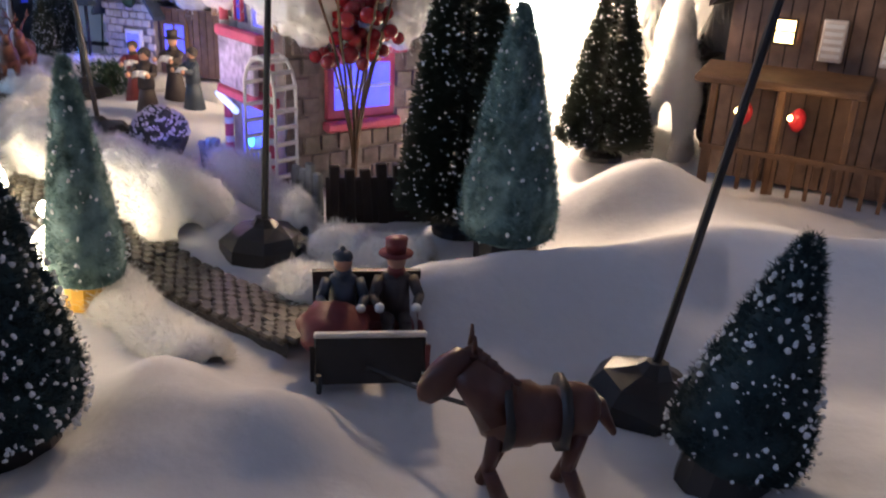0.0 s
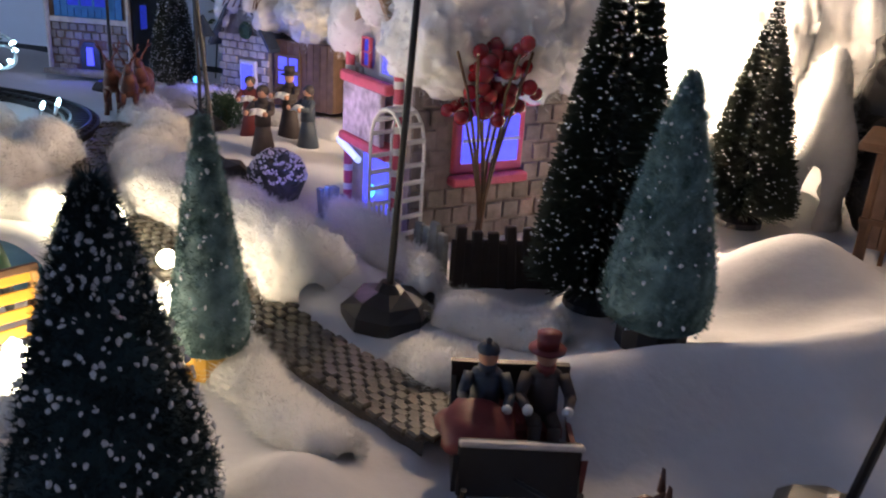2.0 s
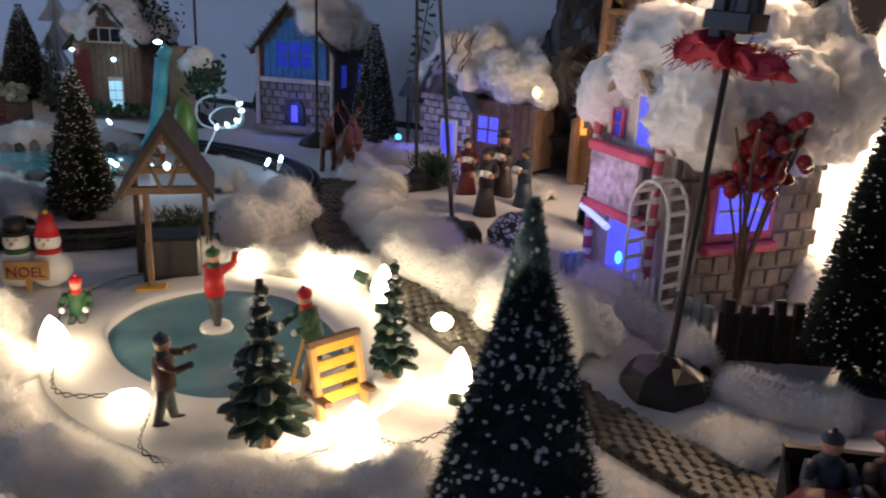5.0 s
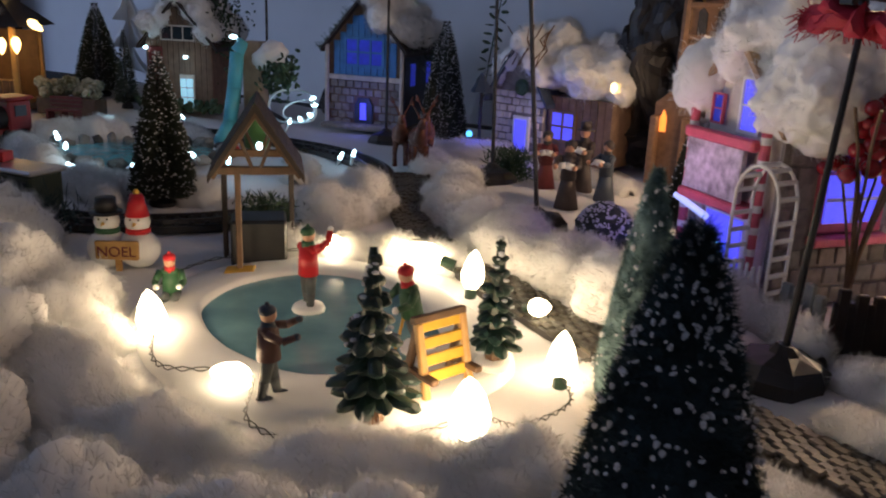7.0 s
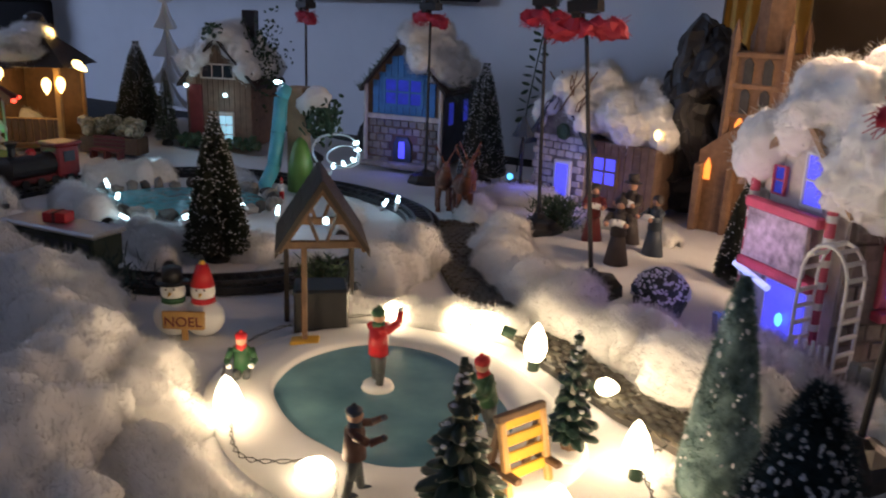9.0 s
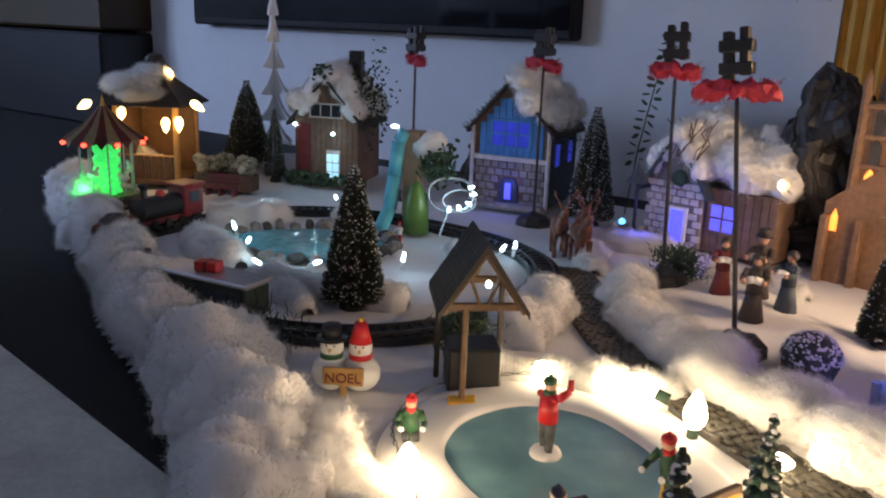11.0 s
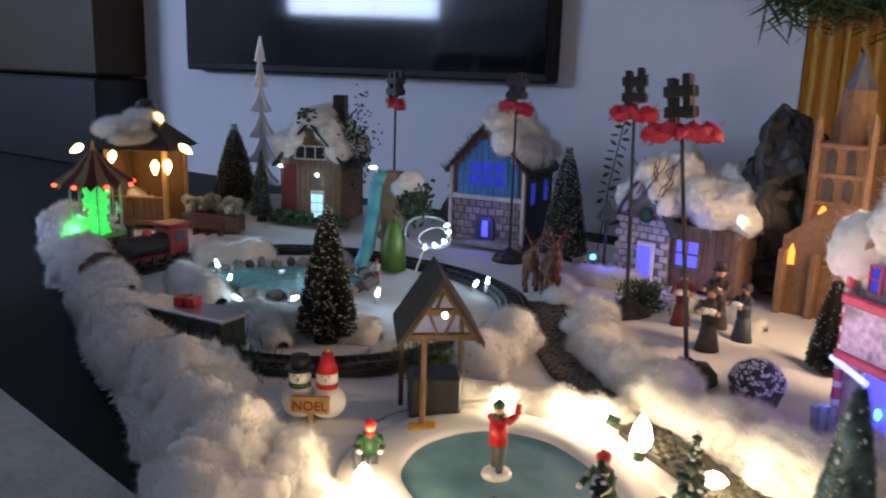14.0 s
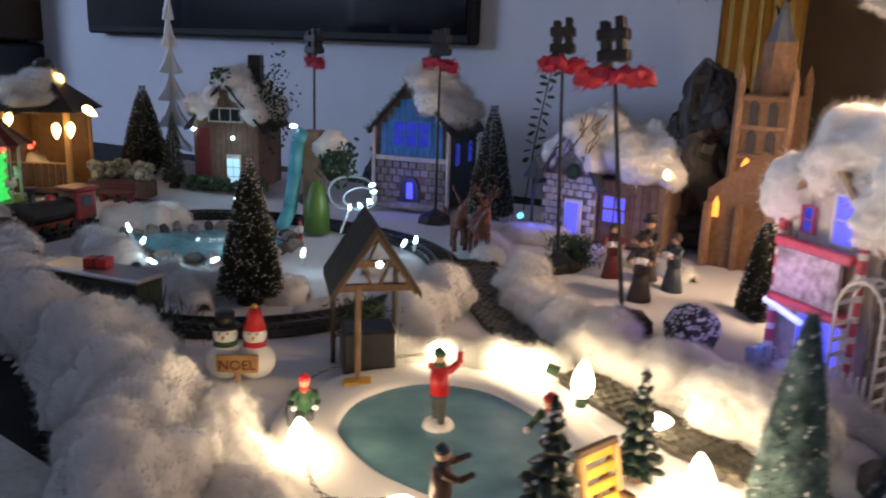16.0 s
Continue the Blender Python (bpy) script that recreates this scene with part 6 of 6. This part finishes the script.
figure("gnome_figurine", -0.835, 1.375, 0.008, 0.040, [WHITE, RED, RED, SKIN, WHITE], "tiny white and red gnome by the slide", yaw=10, hat="pointed")

# ---- carousel, kiosk, hedge ----
ca = thing("carousel", pose(-1.385, 1.175, 0.022, 0, 0, 8), "toy carousel with striped tent roof and green glow", "carousel")
part("base", turned(bmesh.new(), [(0.066, 0), (0.068, 0.006), (0.062, 0.012), (0.062, 0.018), (0.058, 0.020)], 32), DARKSTONE, ca, "round dark base")
part("floor_ring", turned(bmesh.new(), [(0.055, 0.0195), (0.056, 0.022), (0.03, 0.0225)], 32), GREENP, ca)
part("core", rough(turned(bmesh.new(), [(0.022 + 0.003 * math.sin(k * 1.9), 0.02 + 0.006 * k) for k in range(16)], 22), 0.008, 95, 3), GLOW_GREEN, ca, "glowing green centre drum")
for k in range(10):
    a = 2 * math.pi * k / 10
    part("pole", rod(bmesh.new(), (0.048 * math.cos(a), 0.048 * math.sin(a), 0.02), (0.048 * math.cos(a), 0.048 * math.sin(a), 0.125), 0.0016, n=6), SILVER, ca)
    if k % 2 == 0:
        bm = bmesh.new()
        m = Vector((0.045 * math.cos(a), 0.045 * math.sin(a), 0.055 + 0.01 * math.sin(k)))
        ball(bm, m, (0.006, 0.013, 0.007), 2, rot=(0, 0, math.degrees(a)))
        rod(bm, m, m + Vector((-0.012 * math.sin(a), 0.012 * math.cos(a), 0.014)), 0.004, 0.003, 6)
        part("ride_horse", bm, WHITE, ca, smooth=True)
n = 20
for k in range(n):
    a0, a1 = 2 * math.pi * k / n, 2 * math.pi * (k + 1) / n
    bm = bmesh.new()
    P = lambda r, a, z: (r * math.cos(a), r * math.sin(a), z)
    q = [bm.verts.new(P(0.072, a0, 0.128)), bm.verts.new(P(0.072, a1, 0.128)), bm.verts.new(P(0.040, a1, 0.150)), bm.verts.new(P(0.040, a0, 0.150)), bm.verts.new(P(0.006, a1, 0.186)), bm.verts.new(P(0.006, a0, 0.186)),
         bm.verts.new(P(0.073, (a0 + a1) / 2, 0.114))]
    bm.faces.new(q[:4])
    bm.faces.new((q[3], q[2], q[4], q[5]))
    bm.faces.new((q[1], q[0], q[6]))
    bmesh.ops.solidify(bm, geom=bm.faces[:], thickness=0.0015)
    part("roof_panel", bm, MAROON if k % 2 else TAN, ca)
part("finial", rod(bmesh.new(), (0, 0, 0.185), (0, 0, 0.205), 0.005, 0.001, 8), YELLOW, ca)
for k in range(8):
    a = 2 * math.pi * k / 8 - 1.2
    part("red_light", ball(bmesh.new(), (0.074 * math.cos(a), 0.074 * math.sin(a), 0.122), (0.005, 0.005, 0.004), 2), GLOW_RED, ca)
lamp("carousel_light", "POINT", pose(-1.37, 1.12, 0.07), 0.07, (0.03, 1.0, 0.14), 0.006)

ki = thing("market_kiosk", pose(-1.590, 1.435, 0.012, 0, 0, 34), "warmly lit wooden kiosk with snowy hip roof", "kiosk", "village houses")
part("floor", box(bmesh.new(), (0, 0, 0.006), (0.16, 0.16, 0.012), bev=0.002), WOOD, ki)
for sx in (-1, 1):
    for sy in (-1, 1):
        part("post", box(bmesh.new(), (sx * 0.066, sy * 0.066, 0.09), (0.011, 0.011, 0.17), bev=0.001), LIGHTWOOD, ki)
part("back_wall", box(bmesh.new(), (0, 0.062, 0.085), (0.13, 0.008, 0.15)), WOOD, ki)
part("side_wall", box(bmesh.new(), (-0.062, 0, 0.085), (0.008, 0.12, 0.15)), WOOD, ki)
part("counter", box(bmesh.new(), (0.0, -0.060, 0.034), (0.130, 0.014, 0.058), bev=0.002), LIGHTWOOD, ki, "honey wood counter")
for k in range(9):
    part("plank", box(bmesh.new(), (-0.058 + 0.0145 * k, -0.0685, 0.034), (0.0125, 0.003, 0.056), bev=0.0005), WOOD, ki)
part("roof", rod(bmesh.new(), (0, 0, 0.172), (0, 0, 0.248), 0.132, 0.016, 4), DARKWOOD, ki, "dark hip roof").matrix_basis = pose(0, 0, 0, 0, 0, 45)
part("ridge_knob", rough(ball(bmesh.new(), (0, 0.01, 0.262), (0.024, 0.018, 0.020), 2), 0.006, 80), ROCK, ki)
cotton("roof_snow", [((-0.03, -0.045, 0.215), (0.05, 0.035, 0.022)), ((-0.055, 0.0, 0.212), (0.04, 0.04, 0.024)), ((0.0, -0.01, 0.235), (0.042, 0.036, 0.020)), ((-0.01, -0.065, 0.195), (0.045, 0.026, 0.016))], ki, seed=51, label="grey-white cotton snow", fibres=2200)
for i, (dx, dy, dz) in enumerate(((-0.110, -0.085, 0.178), (0.105, -0.075, 0.185), (0.035, -0.02, 0.245), (0.052, -0.088, 0.150), (0.078, -0.080, 0.152), (-0.040, -0.090, 0.168))):
    bm = bmesh.new()
    turned(bm, [(0.004, 0), (0.0085, -0.007), (0.0095, -0.014), (0.006, -0.026), (0.0008, -0.034)], 12)
    b_ = part("bulb", bm, GLOW_SOFT, ki, "amber string bulb", smooth=True)
    b_.matrix_basis = pose(dx, dy, dz, (0, 0, 60, 0, 0, 20)[i], (60, -55, 0, 0, 0, 20)[i], 0)
lamp("kiosk_inner_light", "POINT", pose(-1.58, 1.425, 0.13), 0.09, (1.0, 0.58, 0.18), 0.01)
lamp("kiosk_front_light", "POINT", pose(-1.505, 1.365, 0.155), 0.10, (1.0, 0.62, 0.22), 0.01)

hd = thing("snowy_hedge", pose(-1.405, 1.475, 0.008, 0, 0, 22), "snow-dusted olive hedge in a planter", "hedge")
part("planter", box(bmesh.new(), (0, 0, 0.018), (0.135, 0.045, 0.036), bev=0.002), WOOD, hd)
bm = bmesh.new()
for i in range(60):
    ball(bm, (RNG.uniform(-0.062, 0.062), RNG.uniform(-0.018, 0.018), RNG.uniform(0.045, 0.068)), RNG.uniform(0.008, 0.015), 2)
part("leaves", rough(bm, 0.004, 130, 3), HEDGE, hd)
rb = thing("red_bench", pose(-1.36, 1.425, 0.008, 0, 0, 22), "small dark red slatted garden bench", "bench")
for k in range(3):
    part("slat", box(bmesh.new(), (0, 0.008, 0.026 + 0.008 * k), (0.070, 0.003, 0.006), bev=0.0006), MAROON, rb)
part("seat", box(bmesh.new(), (0, -0.003, 0.018), (0.070, 0.022, 0.004), bev=0.001), MAROON, rb)
for s in (-1, 0, 1):
    part("leg", box(bmesh.new(), (s * 0.030, -0.003, 0.008), (0.005, 0.022, 0.016)), MAROON, rb)

# ---- market stall on the right ----
st = thing("timber_inn", pose(0.570, 1.285, 0.030, 0, 0, -18), "dark timber toy inn with lit window and red lanterns", "house", "village houses")
W, D, WL, AP = 0.20, 0.14, 0.19, 0.27
part("wall", slab(bmesh.new(), gable(W, WL, AP), 0, D), DARKWOOD, st)
boards(st, -W / 2, W / 2, 0, WL, 0, 14, TIMBER, roof=lambda x: AP - 0.01 - (AP - WL) * abs(x) / (W / 2))
window_set(st, -0.045, -0.004, 0.155, 0.020, 0.024, GLOW_SOFT, DARKWOOD, (0, 1))
for x in (0.0, 0.055):
    sh = part("shutter", box(bmesh.new(), (x, -0.006, 0.150), (0.022, 0.005, 0.040), bev=0.001), CREAM, st, "white slatted shutter")
    for k in range(5):
        part("slat", box(bmesh.new(), (x, -0.0095, 0.136 + 0.007 * k), (0.017, 0.002, 0.004)), WHITE, sh)
part("ledge", box(bmesh.new(), (-0.035, -0.028, 0.112), (0.16, 0.055, 0.008), rot=(10, 0, 0), bev=0.002), WOOD, st, "snowy wooden awning ledge")
for x in (-0.095, -0.03, 0.035, 0.09):
    part("post", box(bmesh.new(), (x, -0.048, 0.052), (0.007, 0.007, 0.105), bev=0.001), WOOD, st)
rl = part("railing", box(bmesh.new(), (0, -0.052, 0.040), (0.20, 0.004, 0.005)), WOOD, st)
for k in range(12):
    part("baluster", box(bmesh.new(), (-0.09 + 0.0164 * k, -0.052, 0.020), (0.004, 0.004, 0.038)), WOOD, rl)
for x in (-0.062, -0.012):
    ln = part("lantern", ball(bmesh.new(), (x, -0.050, 0.078), (0.008, 0.008, 0.012), 2), RED, st, "small red lantern")
    part("glow", ball(bmesh.new(), (x - 0.006, -0.055, 0.080), 0.0035, 1), GLOW_SOFT, ln)
roof_on(st, W, D, WL, AP, 0.02)
roof_cotton(st, W, D, WL, AP, 46, 0.035, sides=(1,))
lamp("inn_light", "POINT", pose(0.53, 1.20, 0.12), 0.05, (1.0, 0.60, 0.25), 0.008)
foil_rock(0.505, 1.43, 0.05, 0.05, 0.32, 4)

# ---- cobbled road ----
ROAD = [(-0.535, 1.455), (-0.470, 1.360), (-0.405, 1.250), (-0.345, 1.185), (-0.275, 1.130), (-0.18, 1.060), (-0.08, 1.000), (0.01, 0.958), (0.08, 0.918), (0.15, 0.880), (0.205, 0.850)]


def road_at(t):
    f = t * (len(ROAD) - 1)
    i = min(int(f), len(ROAD) - 2)
    a, b = Vector((*ROAD[i], 0)), Vector((*ROAD[i + 1], 0))
    d = (b - a).normalized()
    return a.lerp(b, f - i), d, Vector((-d.y, d.x, 0))


road = thing("cobbled_road", pose(0, 0, 0), "dark cobbled toy road through the snow", "road", kind="structure")
bm = bmesh.new()
prev = None
for i in range(61):
    p, d, nrm = road_at(i / 60)
    row = [bm.verts.new((*(p + nrm * k).xy, ground(p.x, p.y) + z)) for k, z in ((-0.027, -0.004), (-0.026, 0.005), (0.026, 0.005), (0.027, -0.004))]
    if prev:
        for k in range(3):
            bm.faces.new((prev[k], prev[k + 1], row[k + 1], row[k]))
    prev = row
bmesh.ops.recalc_face_normals(bm, faces=bm.faces)
part("bed", bm, DARKSTONE, road)
rest = bmesh.new()
bm = bmesh.new()
box(bm, (0, 0, 0), (0.0115, 0.0088, 0.005), bev=0.0014)
cob = None
count = 0
rng = random.Random(21)
ROWS_N = 96
for i in range(ROWS_N):
    p, d, nrm = road_at((i + 0.5) / ROWS_N)
    for k in range(5):
        off = (k - 2.0) * 0.0104 + (0.0024 if i % 2 else -0.0024)
        q = p + nrm * off
        m = pose(q.x, q.y, ground(p.x, p.y) + 0.0055 + rng.uniform(-0.0008, 0.0008), rng.uniform(-4, 4), rng.uniform(-4, 4), math.degrees(math.atan2(d.y, d.x)) + rng.uniform(-5, 5))
        if i >= 46 and count < 300:
            if cob is None:
                cob = part("cobblestone", bm, COBBLE, road)
                ob = cob
            else:
                ob = new("cobblestone", cob.data)
                ob.parent = road
            ob.matrix_basis = m
            count += 1
        else:
            n0 = len(rest.verts)
            bmesh.ops.create_cube(rest, size=1, matrix=m @ Matrix.Diagonal((0.0112, 0.0085, 0.005, 1)))
tagged(part("far_cobbles", rest, COBBLE, road), kind="stuff")

# ---- sprig, shrubs, garland, cable ----
bm = bmesh.new()
a, b = Vector((-0.725, 0.905, 0.035)), Vector((-0.520, 0.800, 0.022))
tube(bm, [a.lerp(b, k / 6) + Vector((0, 0, 0.012 * math.sin(k))) for k in range(7)], 0.0016, 5)
for i in range(120):
    p = a.lerp(b, RNG.random()) + Vector((RNG.gauss(0, 0.0045), RNG.gauss(0, 0.0045), RNG.uniform(-0.003, 0.010)))
    ball(bm, p, (RNG.uniform(0.002, 0.0045), RNG.uniform(0.002, 0.0045), 0.0025), 1, index=1)
single("frosted_sprig", bm, [WOOD, FLAKE], Matrix.Identity(4), "twig sprig with frosted white buds", "sprig")
sh = thing("pine_sprig", pose(-0.69, 0.895, 0.012), "dark blue-green pine sprig in the cotton", "sprig")
V, F = [], []
fuzz((V, F), [(Vector((RNG.gauss(0, 0.035), RNG.gauss(0, 0.022), RNG.uniform(0, 0.028))), Vector((0, 0, 1))) for _ in range(1500)], 0.016, 0.0007, RNG)
mesh_of("needles", V, F, NIGHTGREEN, sh)
part("twig", rod(bmesh.new(), (-0.05, 0.02, -0.01), (0.05, -0.015, 0.012), 0.002, n=6), WOOD, sh)
sb = thing("shrub", pose(-0.385, 1.505, 0.0), "dark leafy shrub beside the lamp post", "shrub")
V, F = [], []
fuzz((V, F), [(Vector((RNG.gauss(0, 0.018), RNG.gauss(0, 0.016), RNG.uniform(0.005, 0.055))), Vector((RNG.uniform(-1, 1), RNG.uniform(-1, 1), 0.6))) for _ in range(1400)], 0.012, 0.0011, RNG)
mesh_of("leaves", V, F, FOLIAGE, sb)
part("stem", rod(bmesh.new(), (0, 0, 0), (0, 0, 0.04), 0.003, n=6), WOOD, sb)
sb = thing("shrub", pose(-0.470, 1.045, 0.0), "dark leafy shrub behind the well", "shrub")
V, F = [], []
fuzz((V, F), [(Vector((RNG.gauss(0, 0.016), RNG.gauss(0, 0.014), RNG.uniform(0.005, 0.05))), Vector((RNG.uniform(-1, 1), RNG.uniform(-1, 1), 0.6))) for _ in range(900)], 0.012, 0.0010, RNG)
mesh_of("leaves", V, F, FOLIAGE, sb)
part("stem", rod(bmesh.new(), (0, 0, 0), (0, 0, 0.04), 0.003, n=6), WOOD, sb)

gl = thing("pine_garland", pose(-0.25, 2.12, 0.580), "green pine garland hanging by the curtain", "garland")
V, F = [], []
fuzz((V, F), [(Vector((RNG.uniform(-0.15, 0.30), RNG.gauss(0, 0.05), RNG.gauss(0.02, 0.04))), Vector((RNG.uniform(-1, 1), RNG.uniform(-1, 1), -0.3))) for _ in range(7000)], 0.060, 0.0026, RNG)
mesh_of("needles", V, F, mat("garland_green", (0.05, 0.085, 0.025), 0.6, var=0.4, scale=30, bump=0), gl)
part("stem", rod(bmesh.new(), (-0.15, 0, 0.02), (0.3, 0, 0.05), 0.008, n=6), WOOD, gl)

hb = thing("hanging_bulb", pose(0.105, 1.305, 0.398), "warm lit bulb hanging in a tuft of cotton", "light bulb")
g = part("glass", ball(bmesh.new(), (0.0, 0, 0), (0.016, 0.016, 0.020), 3), mat("lit_hanging_bulb", (1, 0.9, 0.7), 0.3, var=0, bump=0, emit=30, emit_color=(1.0, 0.86, 0.6)), hb, smooth=True)
g.visible_shadow = False
part("socket", rod(bmesh.new(), (0, 0, 0.018), (0, 0, 0.045), 0.010, 0.008, 12), WHITE, hb)
bm = bmesh.new()
line = [Vector((0, 0, 0.045)), Vector((0.02, 0.02, 0.12)), Vector((0.10, 0.05, 0.5)), Vector((0.12, 0.06, 1.95))]
tube(bm, line, 0.0025, 6)
part("cable", bm, WHITE, hb)
cotton("tuft", [((-0.055, 0.03, 0.01), (0.035, 0.03, 0.028)), ((-0.085, 0.04, 0.03), (0.03, 0.03, 0.03)), ((-0.03, 0.05, 0.045), (0.035, 0.03, 0.03))], hb, seed=71, label="tuft of cotton wool", fibres=2500)
bm = bmesh.new()
tube(bm, [Vector((0.10, 1.60, 2.05)), Vector((0.115, 1.50, 0.90)), Vector((0.114, 1.420, 0.339)), Vector((0.122, 1.420, 0.303)), Vector((0.140, 1.420, 0.261)), Vector((0.167, 1.420, 0.224)), Vector((0.197, 1.43, 0.194))], 0.0032, 6)
single("white_cable", bm, WHITE, Matrix.Identity(4), "white lamp cable hanging down", "cable")

# bulb wrapped in the cotton bank behind the pines
bk = thing("bank_bulb", pose(0.250, 1.455, 0.170), "warm lit bulb resting in the cotton bank", "light bulb")
g = part("glass", ball(bmesh.new(), (0, 0, 0), (0.022, 0.022, 0.028), 3), MATS["lit_hanging_bulb"], bk, smooth=True)
g.visible_shadow = False
part("socket", rod(bmesh.new(), (0, 0.01, -0.02), (0, 0.03, -0.05), 0.012, 0.010, 12), WHITE, bk)
lamp("bank_bulb_light", "POINT", pose(0.250, 1.455, 0.170), 6.8, (1.0, 0.70, 0.42), 0.025)

# what nobody could count, joined
UNCOUNTED = ("snow_flecks", "fibres", "needles", "leaves", "garland", "sprig", "hedge", "roof_snow", "foliage", "tuft")
for ob in list(scene.collection.objects):
    if ob.parent and ob.name.split(".")[0] in UNCOUNTED:
        tagged(ob, kind="stuff")
